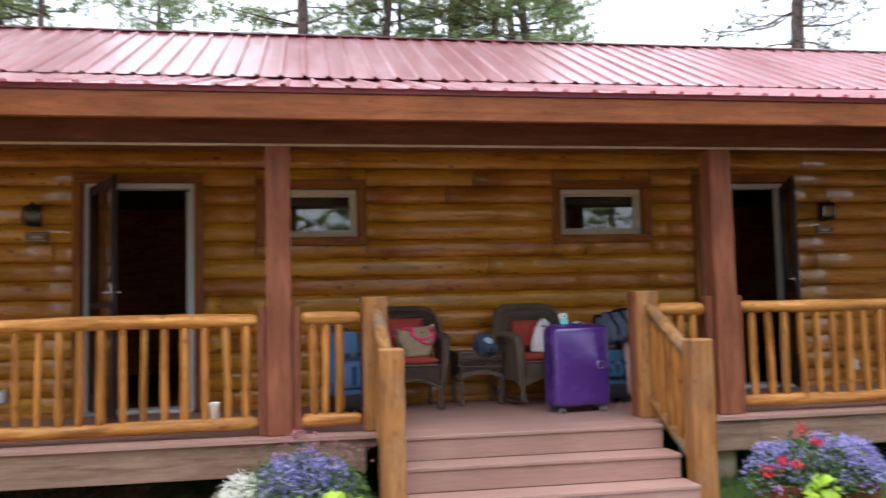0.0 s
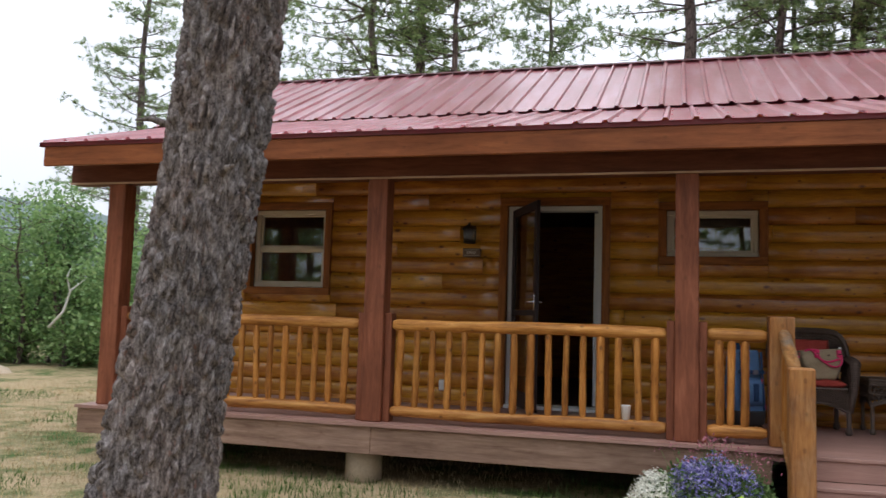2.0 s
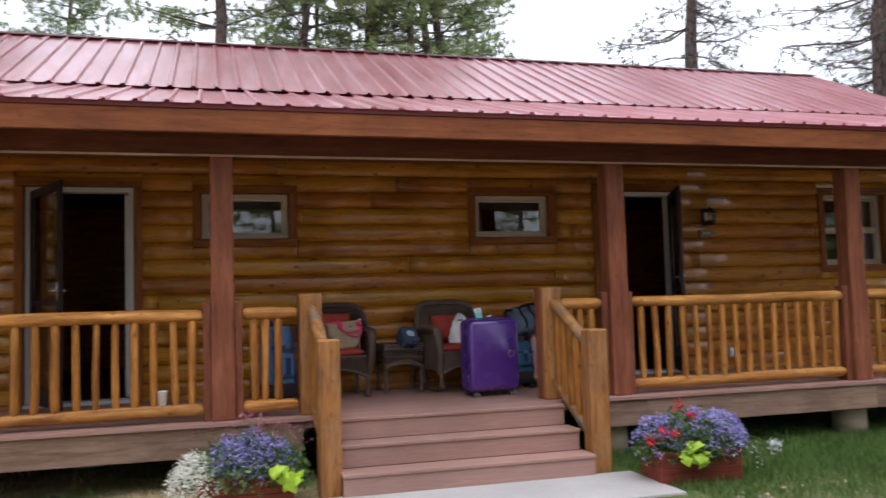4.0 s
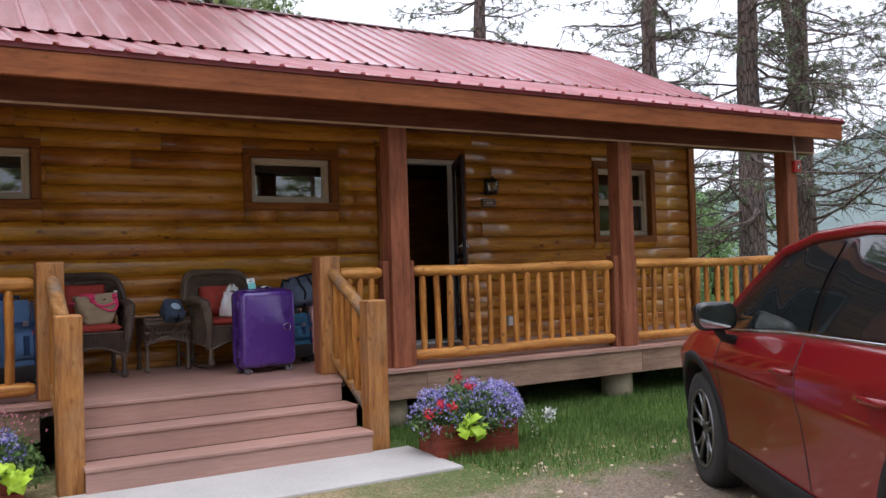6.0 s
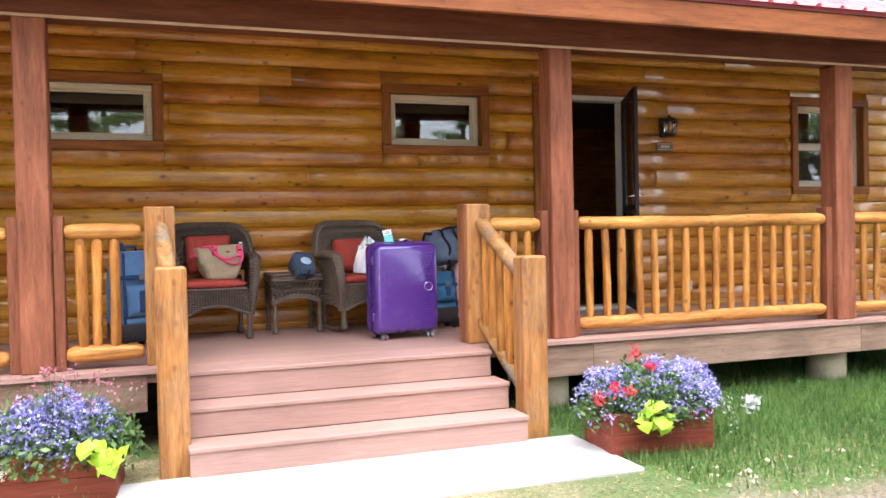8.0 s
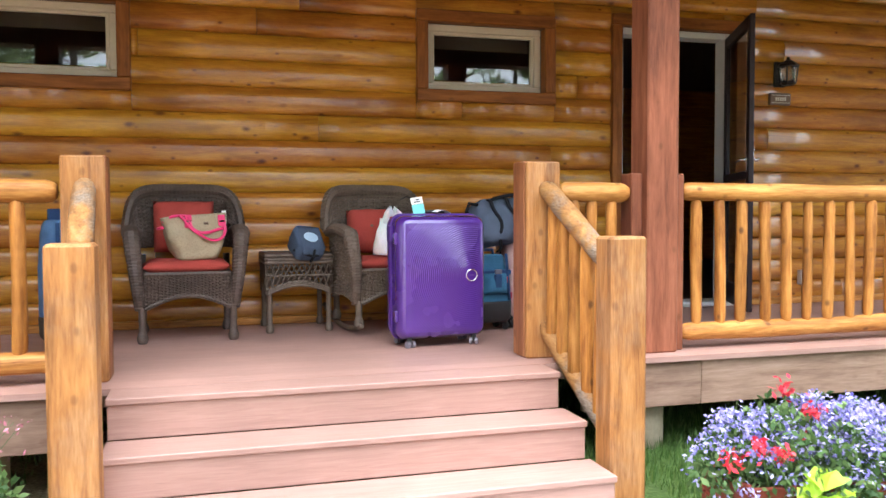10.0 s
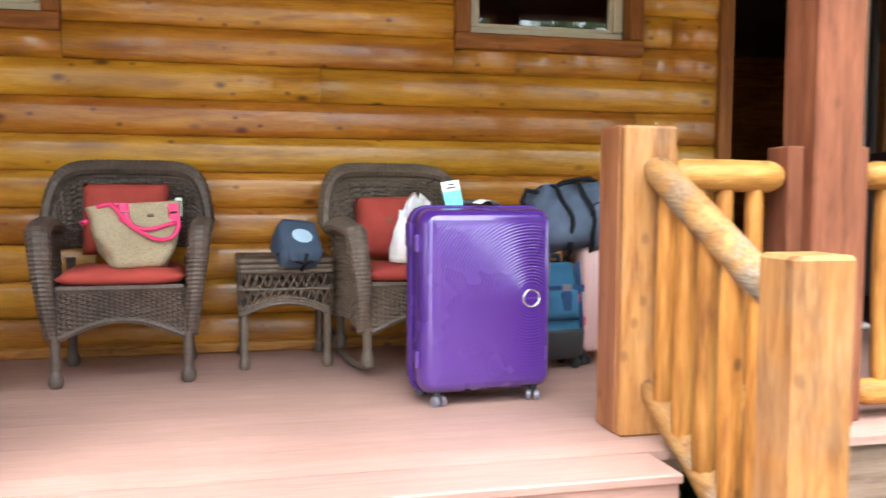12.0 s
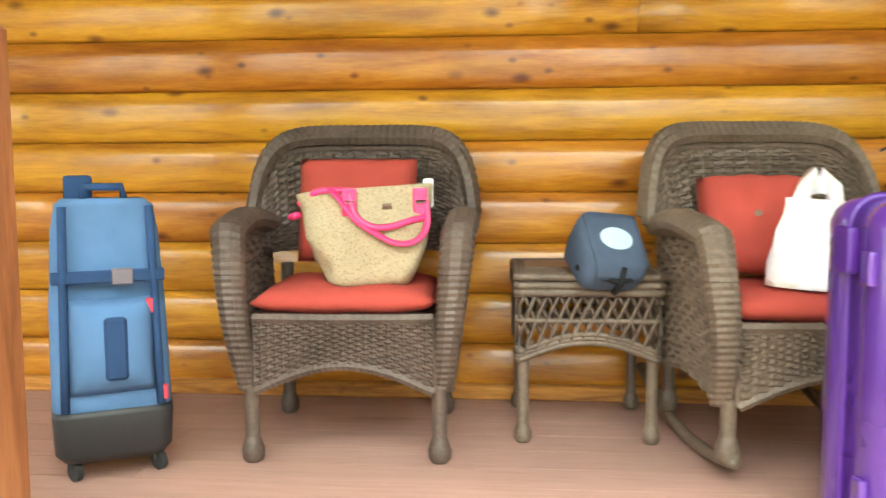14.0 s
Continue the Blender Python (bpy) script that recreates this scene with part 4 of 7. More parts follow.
def wicker_chair(m, mat, label, rocker):
    """A rounded wicker armchair: x across, -y to the front, z up from the floor."""
    t = thing("wicker_armchair" if not rocker else "wicker_rocking_chair", m, label, "chair", "chairs on the porch")
    W, D, SZ, TOP = 0.285, 0.27, 0.40, 0.915
    # back shell, wrapping round to the arms
    def back(u, v):
        a = math.pi * (0.5 + (u - 0.5) * 0.86)
        lean = v * 0.11
        ztop = TOP - 0.265 * abs(2 * u - 1) ** 4.6
        zb = SZ + 0.14
        z = zb + (ztop - zb) * v
        wide = W + 0.045 * v
        return (-wide * 1.08 * math.cos(a) * (1.0 + 0.07 * (1 - abs(2 * u - 1))), 0.02 + (D * 0.72) * math.sin(a) + lean, z)
    bm = B()
    weave(bm, numeric(back), 30, 26, 0.0075, 0.006)
    braid(bm, [back(i / 40, 1) for i in range(41)], 0.026)
    def rim(i):
        p = Vector(back(i / 40, 1))
        return p + Vector((0, -0.03, -0.02))
    braid(bm, [rim(i) for i in range(41)], 0.022)
    def rim2(i):
        p = Vector(back(i / 40, 1))
        return p + Vector((0, -0.01, -0.055))
    braid(bm, [rim2(i) for i in range(2, 39)], 0.02)
    tagged(part("backrest", bm, mat, t, "tightly woven rounded wicker back"), kind="stuff")
    # arms: a broad woven roll from the back down to the front leg
    for s in (-1, 1):
        def arm(u, v, s=s):
            # u from the back to the front and down to the seat edge; v round the roll
            ang = 2 * math.pi * v
            if u < 0.5:
                k = u / 0.5
                c = Vector((s * (W + 0.022 + 0.01 * math.sin(k * 3)), 0.16 - k * 0.42, 0.625 + 0.025 * math.sin(k * math.pi)))
                d = Vector((0, -1, 0.05))
            else:
                k = (u - 0.5) / 0.5
                c = Vector((s * (W + 0.022 - 0.042 * k), -0.26 - 0.05 * math.sin(k * math.pi) + 0.03 * k, 0.62 - 0.43 * k))
                d = Vector((0, -0.2, -1))
            bend = min(1.0, abs(u - 0.5) / 0.12)
            if bend < 1:
                e = Vector((0, -1, 0)).lerp(Vector((0, 0, -1)), 0.5 + (u - 0.5) / 0.24)
                d = e
            d.normalize()
            side = Vector((1, 0, 0))
            up = side.cross(d).normalized()
            r1, r2 = 0.048 - 0.036 * max(0, u - 0.5), 0.036
            return c + side * math.cos(ang) * r1 + up * math.sin(ang) * r2
        bm = B()
        nU = 96
        rings = [[bm.verts.new(arm(i / nU, k / 10) * 1.0) for k in range(10)] for i in range(nU + 1)]
        for i, ring in enumerate(rings):
            c = sum((v.co for v in ring), Vector()) / 10
            for v in ring:
                v.co = c + (v.co - c) * (1.04 if i % 2 else 0.94)
        for a, b in zip(rings, rings[1:]):
            for k in range(10):
                bm.faces.new((a[k], a[(k + 1) % 10], b[(k + 1) % 10], b[k]))
        bm.faces.new(rings[0][::-1])
        bm.faces.new(rings[-1])
        part("arm", bm, mat, t, "thick rolled wicker arm")
        # woven outer side under the arm
        bm = B()
        def side(u, v, s=s):
            return (s * (W + 0.02 - 0.02 * (1 - v)), 0.18 - u * 0.42, 0.2 + 0.03 * math.sin(u * math.pi) + v * 0.4)
        weave(bm, numeric(side), 20, 12, 0.008, 0.006)
        tagged(part("side_weave", bm, mat, t, "woven wicker side panel"), kind="stuff")
    # arched front apron and seat
    def apron(u, v):
        arch = 0.075 * math.sin(math.pi * u)
        lo = 0.2 + arch
        return ((u - 0.5) * 2 * (W - 0.045), -D - 0.005 - 0.015 * math.sin(math.pi * u), lo + (SZ - lo) * v)
    bm = B()
    weave(bm, numeric(apron), 18, 24, 0.0072, 0.006)
    braid(bm, [apron(i / 30, 0) for i in range(31)], 0.013)
    braid(bm, [apron(i / 10, 1) for i in range(11)], 0.014)
    tagged(part("apron", bm, mat, t, "arched woven front apron"), kind="stuff")
    bm = B()
    box(bm, -W + 0.01, W - 0.01, -D + 0.005, 0.2, SZ - 0.03, SZ - 0.006, 0.008)
    part("seat", bm, mat, t)
    for sx in (-1, 1):
        for sy, h in ((-1, 0.22), (1, 0.5)):
            bm = B()
            x, yy = sx * (W - 0.03), (-D + 0.02 if sy < 0 else 0.215)
            z_low = 0.05 if rocker else 0.0
            prof = [(0.022, z_low), (0.03, z_low + 0.012), (0.032, z_low + 0.035), (0.022, z_low + 0.065)]
            k = z_low + 0.07
            while k < h:
                prof += [(0.0195, k), (0.0215, k + 0.005)]
                k += 0.01
            lathe(bm, prof, 10, (x, yy, 0))
            part("leg", bm, mat, t, "turned wicker-wrapped leg", True)
    if rocker:
        for sx in (-1, 1):
            bm = B()
            pts = []
            for i in range(17):
                k = i / 16
                yy = -0.3 + k * 0.8
                pts.append((sx * (W - 0.03), yy, 0.024 + 0.26 * (yy - 0.02) ** 2 * 1.6))
            tube(bm, pts, 0.018, 8)
            part("rocker", bm, mat, t, "curved wooden rocker runner", True)
    return t


C1 = pose(1.12, 7.93, DECK, 0, 0, 3)
wicker_chair(C1, M["wicker_dark"], "dark brown wicker armchair against the log wall", False)
C2 = pose(2.345, 7.89, DECK, 0, 0, 8)
wicker_chair(C2, M["wicker_grey"], "weathered grey-brown wicker rocking chair behind a suitcase", True)


def cushion_set(m):
    c = thing("seat_cushion", m @ pose(0, -0.045, 0.396), "flat brick-red seat cushion on a wicker chair", "cushion", "chair cushions")
    bm = B()
    pillow(bm, 0.5, 0.46, 0.085, 16, 0.5)
    part("cover", bm, M["red_cloth"], c, "", True)
    bm = B()
    pts = []
    for i in range(41):
        a = 2 * math.pi * i / 40
        x = max(-1, min(1, 1.35 * math.cos(a)))
        yy = max(-1, min(1, 1.35 * math.sin(a)))
        pts.append((x * 0.243, yy * 0.222, 0.043))
    tube(bm, pts, 0.005, 5)
    part("piping", bm, M["red_cloth"], c, "", True)
    return c


cushion_set(C1)
cushion_set(C2)
for mm, sx, rz, dz in ((C1 @ pose(-0.005, 0.115, 0.49, 76, 0, 0), 0.36, 0, 0), (C2 @ pose(-0.06, 0.05, 0.455, 56, 0, -14), 0.32, 8, 0)):
    p = thing("throw_pillow", mm, "square brick-red throw pillow leaning on a wicker back", "pillow", "throw pillows")
    bm = B()
    pillow(bm, sx, 0.32, 0.13, 16, 1.0)
    for v in bm.verts:
        v.co.y += 0.17
    part("cover", bm, M["red_cloth"], p, "", True)
    bm = B()
    lathe(bm, [(0.014, 0.0), (0.014, 0.006), (0.006, 0.01)], 10, (0, 0.17, 0.122))
    part("button", bm, M["plate"], p)

# side table
TBL = pose(1.795, 8.07, DECK, 0, 0, 1.5)
t = thing("wicker_side_table", TBL, "small square wicker side table with a lattice apron", "table")
bm = B()
TW, TD, TH = 0.205, 0.2, 0.487
def top_fn(u, v):
    return ((u - 0.5) * 2 * TW, (v - 0.5) * 2 * TD, TH)
weave(bm, numeric(top_fn), 24, 24, 0.008, 0.004, False)
box(bm, -TW + 0.01, TW - 0.01, -TD + 0.01, TD - 0.01, TH - 0.02, TH - 0.006)
for sx0, sy0, sx1, sy1 in ((-1, -1, 1, -1), (1, -1, 1, 1), (1, 1, -1, 1), (-1, 1, -1, -1)):
    for z in (TH, TH - 0.025, TH - 0.045):
        braid(bm, [(sx0 * TW, sy0 * TD, z), (sx1 * TW, sy1 * TD, z)], 0.012)
tagged(part("tabletop", bm, M["wicker_grey"], t, "", True), kind="stuff")
bm = B()
box(bm, -TW + 0.03, TW * 0.2, -0.05, TD - 0.04, TH + 0.006, TH + 0.011, 0.002)
part("inlay", bm, M["plate"], t, "brown inset panel of the tabletop")
for k, (ax, ay, bx, by) in enumerate(((-1, -1, 1, -1), (1, -1, 1, 1), (1, 1, -1, 1), (-1, 1, -1, -1))):
    bm = B()
    P0, P1 = Vector((ax * TW * 0.98, ay * TD * 0.98, 0)), Vector((bx * TW * 0.98, by * TD * 0.98, 0))
    lo = lambda u: 0.255 + 0.055 * math.sin(math.pi * u)
    n = 12
    for i in range(-2, n):
        for d in (1, -1):
            pts = []
            for q in range(7):
                v = q / 6
                u = (i + 0.5 + (v * 2 if d > 0 else 2 - v * 2)) / n
                if 0 <= u <= 1:
                    z = lo(u) + (TH - 0.05 - lo(u)) * v
                    pts.append(P0.lerp(P1, u) + Vector((0, 0, z)) + Vector((0, 0, 0)) + (P1 - P0).cross(Vector((0, 0, 1))).normalized() * 0.005 * d)
            if len(pts) > 1:
                tube(bm, pts, 0.0055, 4)
    for w in range(3):
        braid(bm, [P0.lerp(P1, i / 16) + Vector((0, 0, lo(i / 16) + 0.012 * w - 0.012)) for i in range(17)], 0.0085)
    braid(bm, [P0.lerp(P1, i / 8) + Vector((0, 0, 0.36)) for i in range(9)], 0.008)
    tagged(part("apron", bm, M["wicker_grey"], t, "open diamond lattice apron", True), kind="stuff")
for sx in (-1, 1):
    for sy in (-1, 1):
        bm = B()
        prof = [(0.02, 0), (0.026, 0.012), (0.026, 0.03), (0.018, 0.05)]
        k = 0.055
        while k < 0.27:
            prof += [(0.016, k), (0.018, k + 0.006)]
            k += 0.012
        lathe(bm, prof, 10, (sx * (TW - 0.02), sy * (TD - 0.02), 0))
        part("leg", bm, M["wicker_grey"], t, "", True)

# ---------------------------------------------------------------- luggage
M["purple"] = plain("purple_polycarbonate", (0.08, 0.025, 0.23), 0.24, 0.15, 120, 0.08, 0.03, 0, 1.0)
M["purple_dark"] = plain("dark_purple_trim", (0.055, 0.01, 0.17), 0.4, 0.0, 120, 0.1, 0.05)
M["steel_plastic"] = plain("grey_wheel_plastic", (0.18, 0.16, 0.19), 0.4, 0.2, 60, 0.1, 0.05)
M["blue_cloth"] = fabric("blue_luggage_cloth", (0.105, 0.2, 0.37), 240, 0.2)
M["navy_cloth"] = fabric("navy_luggage_trim", (0.03, 0.065, 0.15), 240, 0.2)
M["teal_cloth"] = fabric("dark_teal_blue_luggage_cloth", (0.05, 0.15, 0.26), 240, 0.2)
M["pink_shell"] = plain("rose_pink_shell", (0.6, 0.37, 0.34), 0.28, 0.1, 120, 0.06, 0.04, 0, 0.3)
M["slate_cloth"] = fabric("slate_grey_duffel_cloth", (0.11, 0.135, 0.19), 260, 0.3)
M["lunch_cloth"] = fabric("slate_blue_lunch_bag_cloth", (0.065, 0.088, 0.135), 260, 0.25)
M["strap"] = fabric("black_webbing", (0.015, 0.016, 0.02), 300, 0.25)
M["pink_strap"] = plain("hot_pink_leather", (0.75, 0.03, 0.16), 0.4, 0, 60, 0.12, 0.1)
M["teal_card"] = plain("teal_card_tag", (0.2, 0.62, 0.6), 0.5, 0, 60, 0.06, 0)
M["white_card"] = plain("white_card", (0.8, 0.8, 0.78), 0.5, 0, 60, 0.04, 0)
M["pale_blue"] = plain("pale_blue_print", (0.42, 0.55, 0.68), 0.6, 0, 60, 0.1, 0)
M["red_logo"] = plain("red_stitching", (0.5, 0.05, 0.08), 0.8, 0, 90, 0.15, 0.1)


def tote_material():
    s = Nodes("beige_patterned_canvas", 0.8, 0, 0.3)
    v = s.coord((1, 1, 1), False)
    vo = s.n("TexVoronoi", feature="F1")
    s.link(v, vo.inputs["Vector"])
    vo.inputs["Scale"].default_value = 120
    n2 = s.noise(v, 160, 3)
    big = s.noise(v, 8, 3)
    c = s.ramp(vo.outputs["Distance"], [(0.1, (0.2, 0.145, 0.085)), (0.45, (0.4, 0.32, 0.21))])
    c = s.mix(0.35, c, s.ramp(n2, [(0.3, (0.22, 0.16, 0.1)), (0.7, (0.46, 0.38, 0.26))]))
    c = s.mix(0.4, c, s.ramp(big, [(0.35, (0.75, 0.72, 0.7)), (0.65, (1.15, 1.15, 1.1))]), "MULTIPLY")
    s.colour(c)
    s.bump(n2, 0.4, 0.003)
    return s.m


M["tote"] = tote_material()


def rounded_rect(w, h, r, n=6):
    pts = []
    for cx, cz, a0 in ((w / 2 - r, h / 2 - r, 0), (-w / 2 + r, h / 2 - r, 90), (-w / 2 + r, -h / 2 + r, 180), (w / 2 - r, -h / 2 + r, 270)):
        for i in range(n + 1):
            a = radians(a0 + 90 * i / n)
            pts.append((cx + r * math.cos(a), cz + r * math.sin(a)))
    return pts


def shell_loft(bm, sections):
    """Join closed outlines, each a list of points; cap both ends."""
    rings = [[bm.verts.new(p) for p in sec] for sec in sections]
    n = len(rings[0])
    for a, b in zip(rings, rings[1:]):
        for k in range(n):
            bm.faces.new((a[k], a[(k + 1) % n], b[(k + 1) % n], b[k]))
    bm.faces.new(rings[0][::-1])
    bm.faces.new(rings[-1])
    bmesh.ops.recalc_face_normals(bm, faces=list(bm.faces))
    return bm


def hard_half(w, h, r, y0, y1, zc, round_=0.035):
    """One half shell: outline at y0 (the seam) bulging out to y1."""
    secs = []
    for k, inset in ((0.0, 0.0), (0.55, 0.001), (0.8, 0.008), (0.93, 0.02), (1.0, round_)):
        secs.append([(x, y0 + (y1 - y0) * k, zc + z) for x, z in rounded_rect(w - 2 * inset, h - 2 * inset, max(0.01, r - inset * 0.5))])
    bm = B()
    shell_loft(bm, secs)
    return bm


def caster(parent, x, y, mat_wheel, rot=0.0, z=0.0, two=True, r=0.0255):
    bm = B()
    c, s = math.cos(rot), math.sin(rot)
    lathe(bm, [(0.02, 0.055), (0.022, 0.075), (0.02, 0.09)], 10, (x, y, z))
    box(bm, x - 0.012, x + 0.012, y - 0.012, y + 0.012, z + r, z + 0.06, 0.003)
    fork = part("caster", bm, M["black_plastic"], parent)
    for d in ((-0.016, 0.016) if two else (0,)):
        bm = B()
        a = Vector((x + c * (d - 0.008) + s * 0.012, y + s * (d - 0.008) - c * 0.012, z + r))
        b = Vector((x + c * (d + 0.008) + s * 0.012, y + s * (d + 0.008) - c * 0.012, z + r))
        tube(bm, [a, b], r, 16)
        part("wheel", bm, mat_wheel, fork)


def purple_case():
    m = pose(2.497, 7.19, DECK, 0, 0, 5)
    t = thing("hard_suitcase", m, "large glossy purple hard-shell suitcase with ring grooves", "suitcase")
    w, h, zc = 0.525, 0.69, 0.39
    part("front_shell", hard_half(w, h, 0.055, -0.006, -0.135, zc, 0.026), M["purple"], t, "", True)
    part("rear_shell", hard_half(w, h, 0.055, 0.006, 0.135, zc, 0.03), M["purple"], t, "", True)
    # grooved face panel: rings round the badge
    cx, cz = 0.165, zc + 0.008
    fw, fh = w - 0.075, h - 0.085
    def face(u, v):
        x, z = (u - 0.5) * fw, zc + (v - 0.5) * fh
        d = math.hypot(x - cx, z - cz)
        a = math.atan2(z - cz, x - cx)
        lobes = 0.25 + 0.75 * (0.5 + 0.5 * math.cos(a - radians(40)))
        fade = min(1, (d - 0.045) / 0.02) if d > 0.045 else 0
        edge = min(1, min(u, 1 - u) * 14, min(v, 1 - v) * 18)
        return (x, -0.137 - 0.0035 * edge - 0.0034 * math.sin(d * 2 * math.pi / 0.0115) * lobes * fade * edge, z)
    bm = B()
    sheet(bm, face, 130, 180)
    bmesh.ops.recalc_face_normals(bm, faces=list(bm.faces))
    part("face_panel", bm, M["purple"], t, "purple panel moulded with concentric rings", True)
    bm = B()
    tube(bm, [(cx, -0.134, cz), (cx, -0.143, cz)], 0.034, 32)
    part("badge", bm, M["purple"], t, "round raised badge")
    bm = B()
    tube(bm, [(cx + 0.032 * math.cos(a * math.pi / 16), -0.144, cz + 0.032 * math.sin(a * math.pi / 16)) for a in range(33)], 0.004, 6)
    part("badge_ring", bm, M["chrome"], t, "bright metal ring", True)
    bm = B()
    box(bm, cx - 0.018, cx + 0.018, -0.1446, -0.143, cz - 0.004, cz + 0.004)
    part("badge_mark", bm, M["purple_dark"], t)
    bm = B()
    tube(bm, [(x, 0, zc + z) for x, z in rounded_rect(w + 0.004, h + 0.004, 0.056)] + [((w + 0.004) / 2, 0, zc + (h / 2 - 0.056))], 0.0085, 6)
    part("zip", bm, M["purple_dark"], t, "", True)
    for z in (0.17, 0.6):
        bm = B()
        box(bm, -w / 2 - 0.014, -w / 2 + 0.004, -0.1, -0.065, z - 0.025, z + 0.04, 0.006, 2)
        part("corner_stud", bm, M["purple"], t)
    bm = B()
    box(bm, -w / 2 - 0.02, -w / 2 + 0.004, -0.03, 0.03, zc + 0.2, zc + 0.29, 0.008, 2)
    part("lock", bm, M["purple_dark"], t)
    bm = B()
    tube(bm, [(-0.07, 0.03, zc + h / 2), (-0.06, 0.03, zc + h / 2 + 0.022), (0.06, 0.03, zc + h / 2 + 0.022), (0.07, 0.03, zc + h / 2)], 0.01, 8)
    part("top_handle", bm, M["black_plastic"], t, "", True)
    for sx in (-1, 1):
        for sy in (-1, 1):
            caster(t, sx * 0.195, sy * 0.1, M["steel_plastic"], rnd.uniform(-0.5, 0.5), 0, True, 0.02)
    g = thing("luggage_tag", m @ pose(-0.09, -0.02, 0.74), "teal and white card luggage tag sticking up from a suitcase", "tag")
    bm = B()
    box(bm, -0.037, 0.037, -0.0015, 0.0015, 0.01, 0.075, 0.001)
    part("card", bm, M["teal_card"], g)
    bm = B()
    box(bm, -0.037, 0.037, -0.0017, 0.0017, 0.076, 0.115, 0.001)
    part("header", bm, M["white_card"], g)
    for k in range(2):
        bm = B()
        box(bm, -0.02 + k * 0.012, 0.02 - k * 0.004, -0.0025, -0.0018, 0.086 + 0.012 * k, 0.092 + 0.012 * k)
        part("print", bm, M["black_plastic"], g)
    bm = B()
    tube(bm, [(-0.01, 0, 0.1), (-0.05, 0.01, 0.13), (-0.09, 0.015, 0.12)], 0.003, 5)
    part("strap", bm, M["strap"], g)
    g.matrix_world = m @ pose(-0.09, 0.0, 0.725, -10, -9, 6)
    g2 = thing("luggage_tag", m @ pose(0.06, 0.01, 0.739, 0, 0, 20), "white paper airline tag lying on a suitcase top", "tag")
    bm = B()
    def curl(u, v):
        return ((u - 0.5) * 0.15, (v - 0.5) * 0.05, 0.012 + 0.014 * math.sin(u * 5) + 0.004 * v)
    sheet(bm, curl, 12, 2, 0.001)
    part("card", bm, M["white_card"], g2)


purple_case()


def soft_case(name, m, cloth, trim, label, w, h, d):
    """An upright soft suitcase: front to -y, with pockets, straps and a black wheeled base."""
    t = thing(name, m, label, "suitcase")
    zc = 0.15 + (h - 0.15) / 2
    hh = h - 0.15
    secs = []
    for k, ww, off in ((0, 1.0, 0), (0.12, 1.02, 0.0), (0.5, 1.0, 0.01), (0.85, 0.92, 0.0), (0.97, 0.84, -0.012), (1.0, 0.7, -0.02)):
        z = 0.15 + hh * k
        dd = d * (1.0 - 0.3 * k)
        secs.append([(x * ww, y + (d - dd) / 2 + off, z) for x, y in rounded_rect(w, dd, 0.045, 4)])
    bm = B()
    shell_loft(bm, secs)
    part("body", bm, cloth, t, "", True)
    bm = B()
    shell_loft(bm, [[(x, y, z) for x, y in rounded_rect(w * k, d * k, 0.04, 4)] for k, z in ((0.86, 0.05), (1.0, 0.075), (1.03, 0.17), (1.02, 0.185))])
    part("base", bm, M["black_plastic"], t, "black moulded base", True)
    # front pocket
    def pocket(u, v):
        x = (u - 0.5) * w * 0.72
        z = 0.23 + v * hh * 0.42
        bulge = 0.05 * (1 - abs(2 * u - 1) ** 4) * (1 - abs(2 * v - 1) ** 4)
        return (x, -d / 2 + 0.5 * d * 0.3 * ((z - 0.15) / hh) - bulge - 0.004, z)
    bm = B()
    sheet(bm, pocket, 12, 12, 0.006)
    part("pocket", bm, cloth, t, "", True)
    def front_y(z):
        return -d / 2 + 0.15 * d * ((z - 0.15) / hh)
    for x in (-w * 0.4, w * 0.4):
        bm = B()
        tube(bm, [(x * (1 - 0.1 * k), front_y(0.19 + hh * 0.9 * k) - 0.006, 0.19 + hh * 0.9 * k) for k in (0, 0.3, 0.6, 1)], [0.011] * 4, 6)
        part("edge_piping", bm, trim, t, "", True)
    bm = B()
    z = 0.15 + hh * 0.66
    box(bm, -w * 0.47, w * 0.47, front_y(z) - 0.012, front_y(z) - 0.002, z - 0.016, z + 0.016, 0.003)
    part("strap", bm, trim, t)
    bm = B()
    box(bm, w * 0.02, w * 0.2, front_y(z) - 0.024, front_y(z) - 0.011, z - 0.021, z + 0.021, 0.003)
    part("buckle", bm, M["steel_plastic"], t)
    bm = B()
    box(bm, -0.02, 0.035, front_y(0.4) - 0.066, front_y(0.4) - 0.045, 0.27, 0.27 + hh * 0.28, 0.008)
    part("grip", bm, trim, t, "dark upright grab handle")
    bm = B()
    tube(bm, [(-0.05, 0.0, h - 0.01), (-0.045, 0, h + 0.03), (0.045, 0, h + 0.03), (0.05, 0, h - 0.01)], [0.011] * 4, 8)
    part("top_handle", bm, trim, t, "", True)
    for x, z in ((w * 0.34, 0.15 + hh * 0.52), (w * 0.42, 0.22)):
        bm = B()
        box(bm, x - 0.012, x + 0.012, front_y(z) - 0.014, front_y(z) - 0.004, z - 0.02, z + 0.02, 0.003)
        part("zip_pull", bm, M["red_logo"], t)
    for sx in (-1, 1):
        for sy in (-1, 1):
            caster(t, sx * (w / 2 - 0.04), sy * (d / 2 - 0.05), M["black_rubber"], 0.5, 0, False)
    return t


